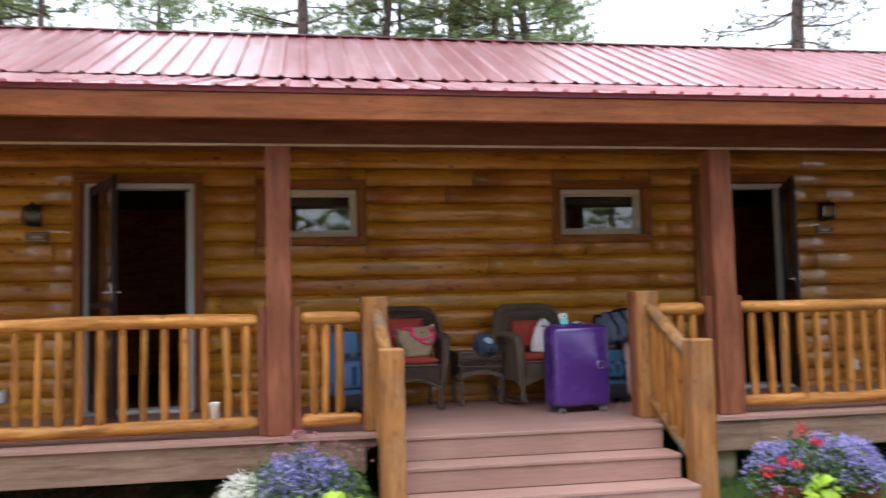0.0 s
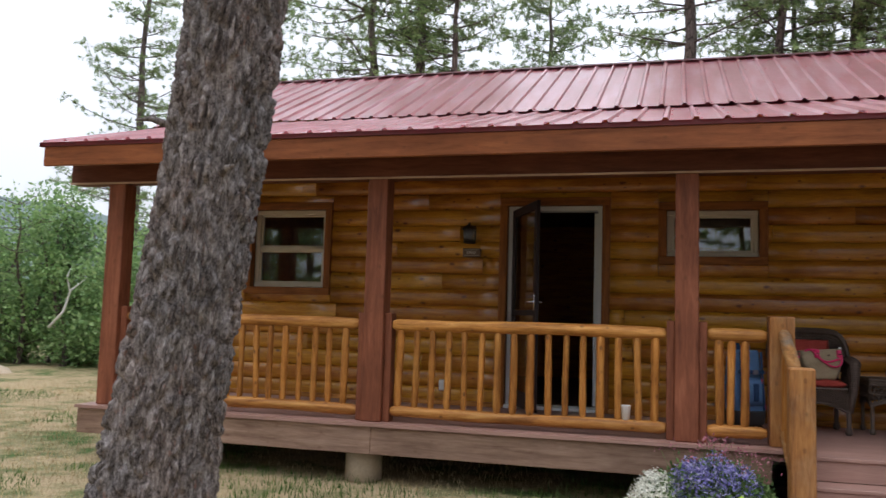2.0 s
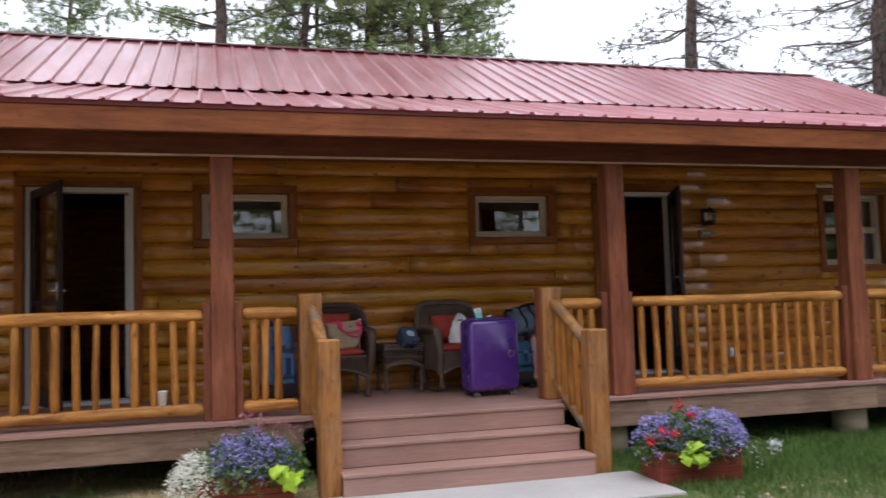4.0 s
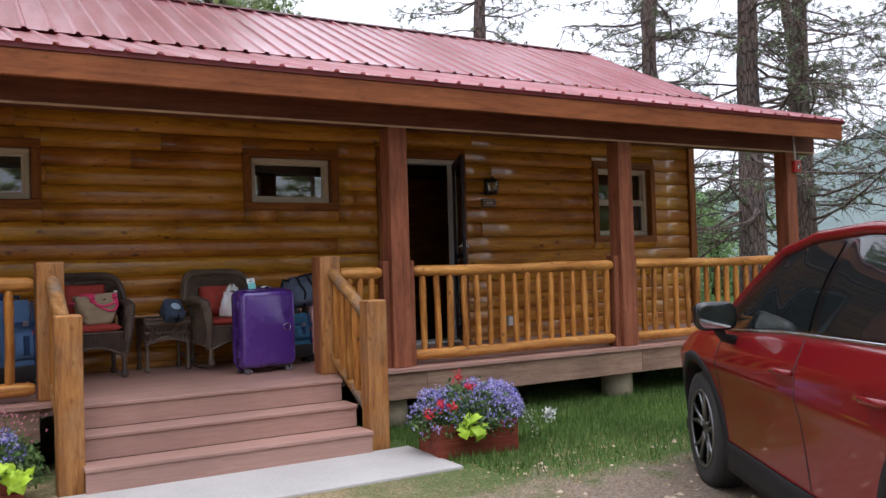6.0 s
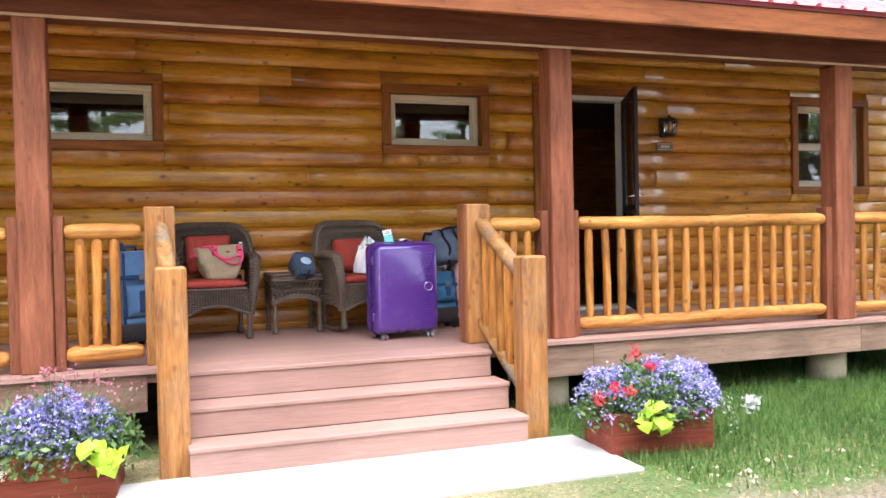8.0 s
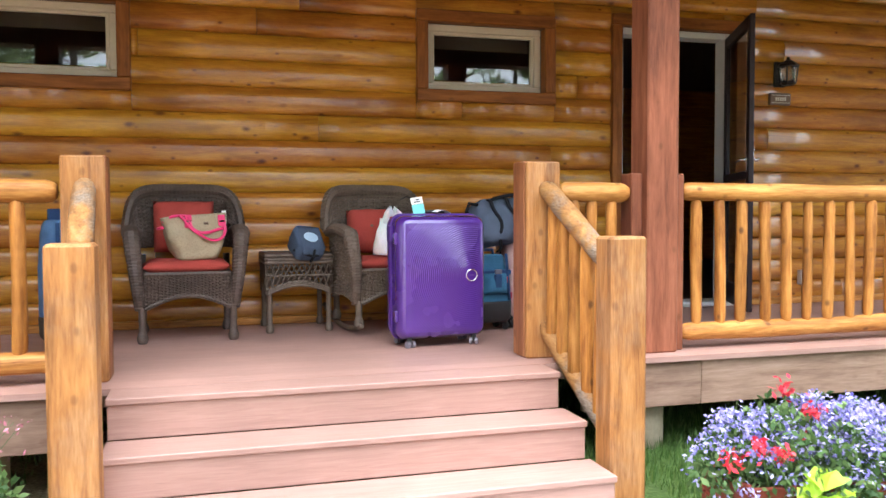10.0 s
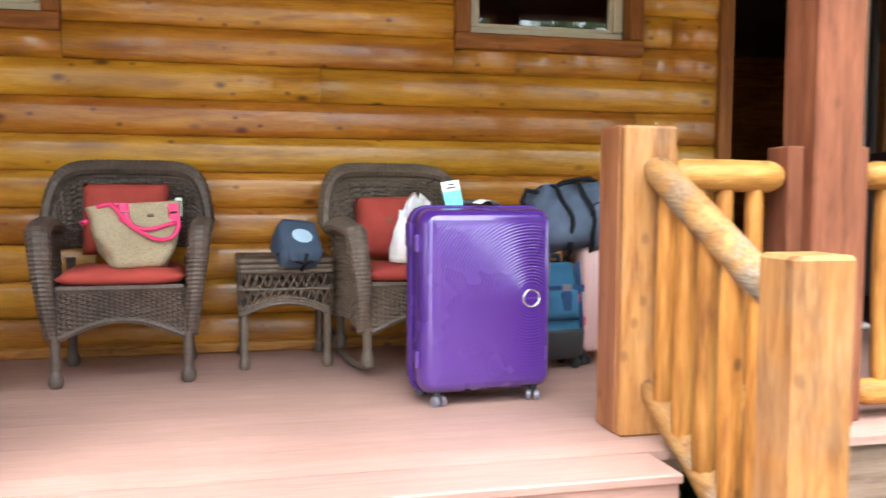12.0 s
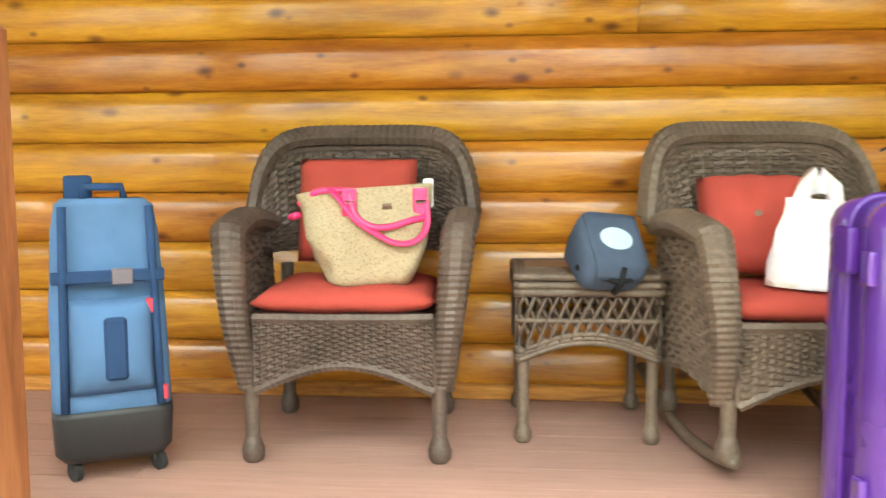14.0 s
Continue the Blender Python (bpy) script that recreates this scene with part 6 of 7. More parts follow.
def near_trunk():
    """The big leaning ponderosa beside the walk, with plated bark in relief."""
    t = thing("pine_tree", pose(-3.045, 3.85, GROUND), "large leaning ponderosa pine trunk with deeply furrowed bark", "tree")
    nA, nZ, H = 400, 640, 7.5
    verts, faces = [], []
    for j in range(nZ + 1):
        z = H * (j / nZ) ** 1.3
        cx = 0.118 * z + 0.05 * math.sin(z * 0.6)
        r0 = 0.305 - 0.007 * z + 0.12 * math.exp(-z * 1.7)
        for i in range(nA):
            a = 2 * math.pi * i / nA
            px, py = math.cos(a) * 4.4, math.sin(a) * 4.4
            wx = 0.4 * noise.noise((px * 0.6, py * 0.6, z * 1.7)) + 0.16 * noise.noise((px * 1.6, py * 1.6, z * 6))
            wy = 0.4 * noise.noise((px * 0.6 + 9, py * 0.6, z * 1.7)) + 0.16 * noise.noise((px * 1.6, py * 1.6 + 7, z * 6))
            wz = 0.45 * noise.noise((px * 0.9, py * 0.9 + 30, z * 1.2))
            d, _ = noise.voronoi((px * 1.25 + wx, py * 1.25 + wy, z * 5.2 + wz))
            e, _ = noise.voronoi((px * 3.2 + wy, py * 3.2 + wx, z * 14 + wz * 2))
            plate = max(0.0, min(1.0, (d[1] - d[0] - 0.12) / 0.26))
            plate = plate * plate * (3 - 2 * plate)
            flake = min(0.35, e[1] - e[0]) / 0.35
            depth = 0.75 + 0.5 * noise.noise((px * 0.5, py * 0.5, z * 0.9 + 4))
            fine = noise.noise((px * 6, py * 6, z * 40))
            r = r0 + 0.05 * depth * (plate - 0.8) + 0.012 * (flake - 0.6) * (0.3 + plate) + 0.006 * fine + 0.02 * noise.noise((px * 0.3, py * 0.3, z * 0.7))
            verts.append((cx + r * math.cos(a), r * math.sin(a), z - 0.05))
    for j in range(nZ):
        for i in range(nA):
            a, b = j * nA + i, j * nA + (i + 1) % nA
            faces.append((a, b, b + nA, a + nA))
    raw("trunk", verts, faces, M["bark"], t, True)
    rr = random.Random(9)
    for k, (z, a, ln) in enumerate(((2.55, 185, 0.22), (2.2, -38, 0.24), (3.6, 170, 0.5), (5.2, 200, 1.6), (5.6, 20, 1.8), (6.2, -70, 1.6))):
        ar = radians(a)
        p = Vector((0.118 * z + 0.27 * math.cos(ar), 0.27 * math.sin(ar), z))
        q = p + Vector((math.cos(ar), math.sin(ar), 0.15)) * ln
        bm = B()
        tube(bm, [p, p.lerp(q, 0.5) + Vector((0, 0, 0.02)), q], [0.026 if ln < 1 else 0.05, 0.018, 0.006], 7, True, 0.15, rr)
        part("branch_stub" if ln < 0.6 else "limb", bm, M["bark"], t, "broken grey branch stub" if ln < 0.6 else "", True)
    # twigs that hang into view from the limbs
    bm = B()
    for k in range(9):
        p = Vector((-1.0 + rr.uniform(-0.6, 0.6), rr.uniform(-0.6, 0.5), 5.6))
        for b in range(4):
            p2 = p + Vector((rr.uniform(-0.2, 0.2), rr.uniform(-0.2, 0.2), -rr.uniform(0.15, 0.4)))
            tube(bm, [p, p2], [0.008, 0.004], 4)
            p = p2
    tagged(part("twigs", bm, M["bark"], t, "bare hanging twigs"), kind="stuff")


near_trunk()


def needle_tufts(centres, rr, needles=22, size=0.17, width=0.013):
    """Long thin blades fanning out of each centre."""
    c = np.repeat(np.array(centres, float), needles, axis=0)
    n = len(c)
    rs = np.random.RandomState(rr.randint(0, 10 ** 6))
    d = rs.normal(size=(n, 3))
    d[:, 2] += 0.25
    d /= np.linalg.norm(d, axis=1)[:, None]
    side = np.cross(d, rs.normal(size=(n, 3)))
    side /= np.linalg.norm(side, axis=1)[:, None]
    ln = size * rs.uniform(0.6, 1.15, (n, 1))
    w = width * rs.uniform(0.7, 1.3, (n, 1))
    base = c + d * 0.015
    v = np.empty((n * 3, 3))
    v[0::3], v[1::3], v[2::3] = base - side * w, base + side * w, c + d * ln
    f = np.arange(n * 3).reshape(n, 3)
    return v, f


def pine(seed, height, base, spread_, whorls, tuft_every, r0, needles, needle_mat, bare=0.0, droop=0.0, size=0.17, width=0.013):
    """A pine: tapered trunk, curved limbs with side branches, needles in tufts."""
    rr = random.Random(seed)
    t = thing("pine_tree", pose(0, 0, 0), "tall ponderosa pine with tufted green needles around the cabin", "tree", "pines around the cabin")
    bm = B()
    pts = [(0.12 * noise.noise((seed, k * 0.4, 0)) * k * 0.3, 0.12 * noise.noise((seed, k * 0.4, 5)) * k * 0.3, height * k / 14) for k in range(15)]
    tube(bm, pts, [r0 * (1 - 0.86 * k / 14) * (1.25 if k == 0 else 1) for k in range(15)], 12, True, 0.05, rr)
    part("trunk", bm, M["far_bark"], t, "", True)
    wander = 0.62 if bare else 0.26
    limbs = B()
    tufts = []
    for w in range(whorls):
        z = base + (height - base - 0.4) * (w / whorls) ** 0.9
        k = (z - base) / (height - base)
        reach = spread_ * (1 - k) ** 0.7 * (0.75 + 0.25 * min(1, k * 6 + 0.4)) + 0.4
        ctr = Vector(pts[min(14, int(14 * z / height))])
        for b in range(rr.randint(2, 4)):
            a = rr.uniform(0, 2 * math.pi)
            ln = reach * rr.uniform(0.55, 1.1)
            dirv = Vector((math.cos(a), math.sin(a), 0))
            path, p, up = [], Vector((ctr.x, ctr.y, z)), rr.uniform(-0.1, 0.25) - droop * rr.uniform(0.2, 1.0)
            steps = 7
            for s in range(steps + 1):
                path.append(p.copy())
                dirv = (dirv + Vector((rr.uniform(-wander, wander), rr.uniform(-wander, wander), 0))).normalized()
                up += rr.uniform(-wander, wander) * 0.5 if bare else 0
                p = p + (dirv + Vector((0, 0, up + 0.07 * s - 0.1))).normalized() * ln / steps
            rb = 0.011 + 0.017 * ln / 2.2
            tube(limbs, path, [rb * (1 - 0.8 * s / steps) for s in range(steps + 1)], 5, True)
            for s in range(2, steps + 1):
                for q in range(2):
                    side = Vector((-dirv.y, dirv.x, 0)) * (1 if q else -1)
                    tl = rr.uniform(0.25, 0.75) * (1.2 - s / steps * 0.5)
                    o = path[s]
                    e1 = o + (side * 0.7 + dirv * 0.5 + Vector((0, 0, rr.uniform(-0.35, 0.35) - droop * 0.4))).normalized() * tl
                    mid = o.lerp(e1, 0.5) + Vector((0, 0, rr.uniform(-0.06, 0.06)))
                    tube(limbs, [o, mid, e1], [rb * 0.35, rb * 0.26, rb * 0.15], 3, False)
                    if bare:
                        for _ in range(2):
                            g = e1 + Vector((rr.uniform(-0.3, 0.3), rr.uniform(-0.3, 0.3), rr.uniform(-0.35, 0.15)))
                            tube(limbs, [mid, mid.lerp(g, 0.6) + Vector((0, 0, 0.04)), g], [rb * 0.22, rb * 0.18, rb * 0.1], 3, False)
                    if rr.random() > bare:
                        for _ in range(tuft_every):
                            tufts.append(o.lerp(e1, rr.uniform(0.3, 1.08)) + Vector((rr.uniform(-0.13, 0.13), rr.uniform(-0.13, 0.13), rr.uniform(-0.05, 0.14))))
    tagged(part("limb_work", limbs, M["far_bark"], t, "forked grey-brown limbs"), kind="stuff")
    v, f = needle_tufts(tufts, rr, needles, size, width)
    crown = raw("crown", v, f, needle_mat, t)
    tagged(crown, "open crown of tufted needles", kind="stuff")
    return t


P1 = pine(21, 15.0, 4.2, 3.4, 26, 2, 0.2, 16, M["needles"])
P2 = pine(22, 17.0, 3.6, 3.0, 28, 2, 0.24, 16, M["needles"])
P3 = pine(23, 13.0, 3.4, 2.7, 24, 2, 0.17, 16, M["needles"])
PB = pine(24, 15.0, 1.9, 3.8, 27, 2, 0.32, 16, M["needles_dry"], 0.45, 0.3, 0.14, 0.011)
PB2 = pine(25, 14.0, 2.2, 3.4, 23, 2, 0.27, 16, M["needles_dry"], 0.5, 0.3, 0.14, 0.011)
P_OFFVIEW = pine(26, 17.0, 1.5, 3.6, 26, 2, 0.22, 8, M["needles"], 0.0, 0.1, 0.32, 0.045)
tagged(PB, "tall pine with bare drooping lower limbs and sparse needles")
tagged(PB2, "tall pine with bare drooping lower limbs and sparse needles")
P1.matrix_world = pose(-7.95, 20.2, GROUND, 0, 0, 10)
P2.matrix_world = pose(-7.1, 21.5, GROUND)
P3.matrix_world = pose(-5.7, 20.0, GROUND, 0, 0, 60)
PB.matrix_world = pose(14.75, 12.0, GROUND, 0, 0, 0)
PB2.matrix_world = pose(16.9, 12.3, GROUND, 0, 0, 140)
for src, x, y, rz in ((P2, 0.2, 20.0, 120), (P1, 2.2, 20.5, 200), (P3, 2.75, 21.8, 20), (P2, 3.9, 20.0, 250), (P1, 5.5, 20.4, 310), (P3, -3.9, 24.5, 140), (P1, -13.0, 23.0, 80),
                      (P2, -19.5, 26.0, 15), (P3, 8.2, 25.5, 0), (P3, 4.75, 19.2, 75), (P2, 6.4, 22.5, 40), (P1, -22.5, 15.0, 170)):
    copy_thing(src, pose(x, y, GROUND, 0, 0, rz))
# pines out of view before the cabin, known from the window reflections
P_OFFVIEW.matrix_world = pose(-2, -20, GROUND)
rb = random.Random(91)
for k in range(15):
    copy_thing(P_OFFVIEW, pose(-30 + k * 4.2 + rb.uniform(-1.2, 1.2), -22 - (k % 3) * 5 + rb.uniform(-2, 2) + abs(-30 + k * 4.2) * 0.2, GROUND, 0, 0, rb.uniform(0, 360)))
# unseen pines added at both sides to darken window reflections and wall
for k in range(9):
    copy_thing(P_OFFVIEW, pose(17 + (k % 3) * 5 + rb.uniform(-1.5, 1.5), -13 + (k // 3) * 6 + rb.uniform(-2, 2), GROUND, 0, 0, rb.uniform(0, 360)))
    copy_thing(P_OFFVIEW, pose(-17 - (k % 3) * 5 + rb.uniform(-1.5, 1.5), -14 + (k // 3) * 6 + rb.uniform(-2, 2), GROUND, 0, 0, rb.uniform(0, 360)))
for src, x, y, rz in ((PB2, 14.2, 14.2, 30), (PB, 20.2, 20.5, 100), (PB2, 19.5, 14.5, 200), (PB, 23.5, 13.0, 260), (PB, 12.8, 19.5, 330)):
    copy_thing(src, pose(x, y, GROUND, 0, 0, rz))


def leaves(centres, rr, per, size, spread_):
    """Small folded leaves scattered about each centre."""
    c = np.repeat(np.array(centres, float), per, axis=0)
    n = len(c)
    rs = np.random.RandomState(rr.randint(0, 10 ** 6))
    c = c + rs.normal(size=(n, 3)) * spread_
    d = rs.normal(size=(n, 3))
    d /= np.linalg.norm(d, axis=1)[:, None]
    s = np.cross(d, rs.normal(size=(n, 3)))
    s /= np.linalg.norm(s, axis=1)[:, None]
    ln = size * rs.uniform(0.6, 1.3, (n, 1))
    v = np.empty((n * 4, 3))
    v[0::4], v[1::4], v[2::4], v[3::4] = c - d * ln, c + s * ln * 0.5, c + d * ln, c - s * ln * 0.5
    return v, np.arange(n * 4).reshape(n, 4)


def thicket_tree(seed, height, width):
    rr = random.Random(seed)
    t = thing("oak_thicket_tree", pose(0, 0, 0), "leafy green scrub oak with several thin grey stems", "tree", "scrub oaks beside the meadow")
    stems = B()
    cs = []
    for k in range(5):
        p = Vector((rr.uniform(-0.5, 0.5), rr.uniform(-0.5, 0.5), -0.1))
        path = [p.copy()]
        d = Vector((rr.uniform(-0.35, 0.35), rr.uniform(-0.35, 0.35), 1))
        for s in range(7):
            d = (d + Vector((rr.uniform(-0.25, 0.25), rr.uniform(-0.25, 0.25), 0.1))).normalized()
            p = p + d * height / 8.5
            path.append(p.copy())
            for b in range(4):
                a = rr.uniform(0, 6.28)
                e = p + Vector((math.cos(a), math.sin(a), rr.uniform(-0.1, 0.6))) * rr.uniform(0.25, 1.0) * width * 0.42
                tube(stems, [p, p.lerp(e, 0.5) + Vector((0, 0, 0.06)), e], [0.016, 0.01, 0.004], 3, False)
                for q in range(5):
                    cs.append(p.lerp(e, rr.uniform(0.35, 1.15)) + Vector((rr.uniform(-0.2, 0.2), rr.uniform(-0.2, 0.2), rr.uniform(-0.2, 0.25))))
        tube(stems, path, [0.06 * (1 - 0.11 * s) for s in range(8)], 6)
    for k in range(60):
        a = rr.uniform(0, 6.28)
        cs.append(Vector((math.cos(a) * width * 0.45 * rr.random(), math.sin(a) * width * 0.45 * rr.random(), rr.uniform(0.2, 1.2))))
    tagged(part("stem_work", stems, M["far_bark"], t, "thin grey forking stems"), kind="stuff")
    v, f = leaves(cs, rr, 9, 0.07, 0.2)
    tagged(raw("crown", v, f, M["oak_leaf"], t), "uneven crown of small bright green leaves", kind="stuff")
    return t


T1, T2, T3 = thicket_tree(31, 5.2, 2.4), thicket_tree(32, 4.6, 2.2), thicket_tree(33, 3.2, 2.5)
T1.matrix_world = pose(-16.4, 17.6, GROUND)
T2.matrix_world = pose(-14.4, 17.4, GROUND)
T3.matrix_world = pose(-12.6, 17.2, GROUND)
rt = random.Random(77)
for k in range(30):
    src = rt.choice((T1, T2, T3))
    x = -24 + (k % 15) * 1.15 + rt.uniform(-0.5, 0.5)
    y = 18.0 + (k // 15) * 3.2 + rt.uniform(-1.0, 1.6) - max(0, -x - 15) * 0.35
    copy_thing(src, pose(x, y, GROUND - 0.05, 0, 0, rt.uniform(0, 360)) @ Matrix.Scale(rt.uniform(0.5, 0.92), 4))
for k in range(12):
    copy_thing((T2, T3)[k % 2], pose(10.5 + k * 1.5 + rt.uniform(-0.5, 0.5), 24 + rt.uniform(-3, 4), GROUND - 0.05, 0, 0, rt.uniform(0, 360)))



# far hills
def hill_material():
    s = Nodes("forested_hill_painted_haze", 1.0, 0, 0.0)
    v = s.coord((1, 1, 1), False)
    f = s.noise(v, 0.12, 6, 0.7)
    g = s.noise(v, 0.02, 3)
    # the haze of distance is mixed into these hill colours
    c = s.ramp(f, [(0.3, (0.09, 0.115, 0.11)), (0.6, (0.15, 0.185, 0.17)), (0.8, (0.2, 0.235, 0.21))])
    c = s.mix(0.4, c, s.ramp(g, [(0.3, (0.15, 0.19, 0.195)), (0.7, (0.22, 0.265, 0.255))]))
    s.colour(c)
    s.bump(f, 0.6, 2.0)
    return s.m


def hills():
    verts, faces = [], []
    nA, nR = 120, 10
    for i in range(nA + 1):
        a = radians(-85 + 170 * i / nA)
        az = math.degrees(a)
        top = 18 + 5 * noise.noise((az * 0.035, 2.0, 0)) + 5 * noise.noise((az * 0.11, 5.0, 0))
        top += 36 * math.exp(-((az - 67) / 12) ** 2) + 14 * math.exp(-((az + 50) / 20) ** 2)
        for j in range(nR + 1):
            k = j / nR
            r = 210 + 260 * k
            z = -2 + top * 1.75 * math.sin(k * math.pi / 2) + 3.0 * noise.noise((az * 0.8, k * 9, 1)) * k
            verts.append((math.sin(a) * r, math.cos(a) * r, z))
    for i in range(nA):
        for j in range(nR):
            a = i * (nR + 1) + j
            faces.append((a, a + nR + 1, a + nR + 2, a + 1))
    tagged(raw("backdrop", verts, faces, hill_material(), None, True), "forested hills in the distance, blue-green haze painted into their colour", "hills", kind="structure")


hills()


# ---------------------------------------------------------------- grass, straw, stones
def blades(name, spots, h0, h1, w, material, label, lean=0.5):
    rs = np.random.RandomState(4 + len(spots))
    b = np.array(spots, float)
    n = len(b)
    a = rs.uniform(0, 2 * np.pi, n)
    h = rs.uniform(h0, h1, n)
    dx, dy = np.cos(a), np.sin(a)
    ww = w * rs.uniform(0.6, 1.4, n)
    off = lean * h * rs.uniform(0.2, 1.0, n)
    la = rs.uniform(0, 2 * np.pi, n)
    v = np.empty((n * 3, 3))
    v[0::3] = np.stack([b[:, 0] - dx * ww, b[:, 1] - dy * ww, b[:, 2]], 1)
    v[1::3] = np.stack([b[:, 0] + dx * ww, b[:, 1] + dy * ww, b[:, 2]], 1)
    v[2::3] = np.stack([b[:, 0] + np.cos(la) * off, b[:, 1] + np.sin(la) * off, b[:, 2] + h], 1)
    tagged(raw(name, v, np.arange(n * 3).reshape(n, 3), material), label, "grass", kind="stuff")


def lawn():
    rr = random.Random(8)
    green, dry, litter = [], [], []
    while len(green) < 105000:
        x, y = rr.uniform(2.95, 12.5), rr.uniform(4.1, 9.0)
        if x < 3.3 and y < 5.0 or (0.4 < x < 3.22 and y < 6.0):
            continue
        n = noise.noise((x * 0.9, y * 0.9, 4)) * 0.6 + (y - 4.6) * 1.3
        if rr.random() < max(0.0, min(1.0, 0.45 + n)):
            green.append((x, y, GROUND - 0.012))
        elif rr.random() < 0.1:
            dry.append((x, y, GROUND - 0.01))
    k = 0
    while k < 56000:
        x, y = rr.uniform(-13.0, 0.4), rr.uniform(3.2, 15.5)
        if y > 8.2 and x > -6.2:
            continue
        n = noise.noise((x * 0.6, y * 0.6, 9)) + 0.25 * noise.noise((x * 2, y * 2, 1))
        (green if n > 0.05 + 0.2 * max(0.0, min(1.0, (-5.0 - x) / 2)) else dry).append((x, y, GROUND - 0.012))
        k += 1
    while len(litter) < 9000:
        x, y = rr.uniform(0.2, 5.2), rr.uniform(3.2, 5.3)
        if 0.44 < x < 3.22 and y > 4.9:
            continue
        litter.append((x, y, GROUND + 0.004))
    blades("grass", green, 0.03, 0.1, 0.005, M["grass"], "short green lawn grass in front of the deck")
    blades("dry_grass", dry, 0.02, 0.08, 0.004, M["straw"], "thin dry straw-coloured grass")
    blades("pine_litter", litter, 0.004, 0.018, 0.003, M["litter"], "loose dry pine needles and straw on the ground", 5.0)
    v, f = [], []
    for k in range(110):
        x, y = rr.uniform(3.1, 6.2), rr.uniform(3.0, 4.9)
        r = rr.uniform(0.008, 0.026)
        b = len(v)
        for i, (px, py, pz) in enumerate(((1, 0, 0.1), (0.3, 0.9, 0), (-0.9, 0.5, 0.1), (-0.7, -0.7, 0), (0.4, -0.9, 0.1), (0, 0.1, 0.75))):
            v.append((x + px * r * rr.uniform(0.7, 1.3), y + py * r * rr.uniform(0.7, 1.3), GROUND + pz * r))
        f += [(b + i, b + (i + 1) % 5, b + 5) for i in range(5)]
    tagged(raw("gravel", v, f, M["pier"]), "loose pale gravel stones beside the lawn", "gravel", kind="stuff")


lawn()
bm = B()
bmesh.ops.create_icosphere(bm, subdivisions=4, radius=0.5)
for v in bm.verts:
    v.co *= 1 + 0.25 * noise.noise(v.co * 2.2) + 0.06 * noise.noise(v.co * 7)
    v.co.z *= 0.42
    v.co.x *= 1.5
bk = part("boulder", bm, M["pier"], None, "", True)
bk.matrix_world = pose(-14.6, 14.3, GROUND + 0.05, 0, 0, 20)
tagged(bk, "pale flat boulder at the meadow's edge", "rock")
bm = B()
tube(bm, [(0, 0, 0), (0.15, 0.05, 0.5), (0.05, 0.1, 1.0), (0.28, 0.1, 1.4)], [0.035, 0.03, 0.024, 0.01], 7)
tube(bm, [(0.05, 0.1, 0.95), (-0.2, 0.1, 1.25), (-0.22, 0.12, 1.5)], [0.02, 0.014, 0.006], 6)
sn = part("dead_branch", bm, M["conduit"], None, "", True)
sn.matrix_world = pose(-14.3, 16.0, 1.1, 0, 25, 0)
tagged(sn, "bleached dead branch standing in the scrub oaks", "branch")


# ---------------------------------------------------------------- flower planters
M["planter"] = wood("red_brown_planter_boards", (0.12, 0.025, 0.015), (0.2, 0.045, 0.028), (0.27, 0.07, 0.04), "x", 0.55, 0.2, 0.1)
M["soil"] = plain("dark_soil", (0.03, 0.022, 0.016), 0.95, 0, 60, 0.3, 0.5)
M["foliage"] = leaf_material("planter_foliage", (0.04, 0.09, 0.025), (0.09, 0.16, 0.05), (0.17, 0.25, 0.09))
M["lobelia"] = leaf_material("violet_blue_lobelia_petals", (0.16, 0.14, 0.45), (0.32, 0.29, 0.66), (0.62, 0.58, 0.85), 0.6, 0.2)
M["geranium"] = leaf_material("red_geranium_petals", (0.5, 0.02, 0.04), (0.7, 0.03, 0.06), (0.8, 0.1, 0.12), 0.6, 0.2)
M["lime"] = leaf_material("lime_sweet_potato_leaves", (0.3, 0.5, 0.03), (0.42, 0.62, 0.05), (0.55, 0.75, 0.1), 0.5, 0.3)
M["alyssum"] = leaf_material("white_alyssum_petals", (0.6, 0.62, 0.58), (0.75, 0.76, 0.72), (0.85, 0.85, 0.82), 0.6, 0.2)
M["pale_leaf"] = leaf_material("pale_variegated_leaves", (0.2, 0.27, 0.14), (0.36, 0.42, 0.27), (0.6, 0.63, 0.5))
M["pink_spray"] = leaf_material("dusty_pink_flower_spray", (0.3, 0.08, 0.12), (0.42, 0.14, 0.2), (0.55, 0.25, 0.3), 0.6, 0.2)


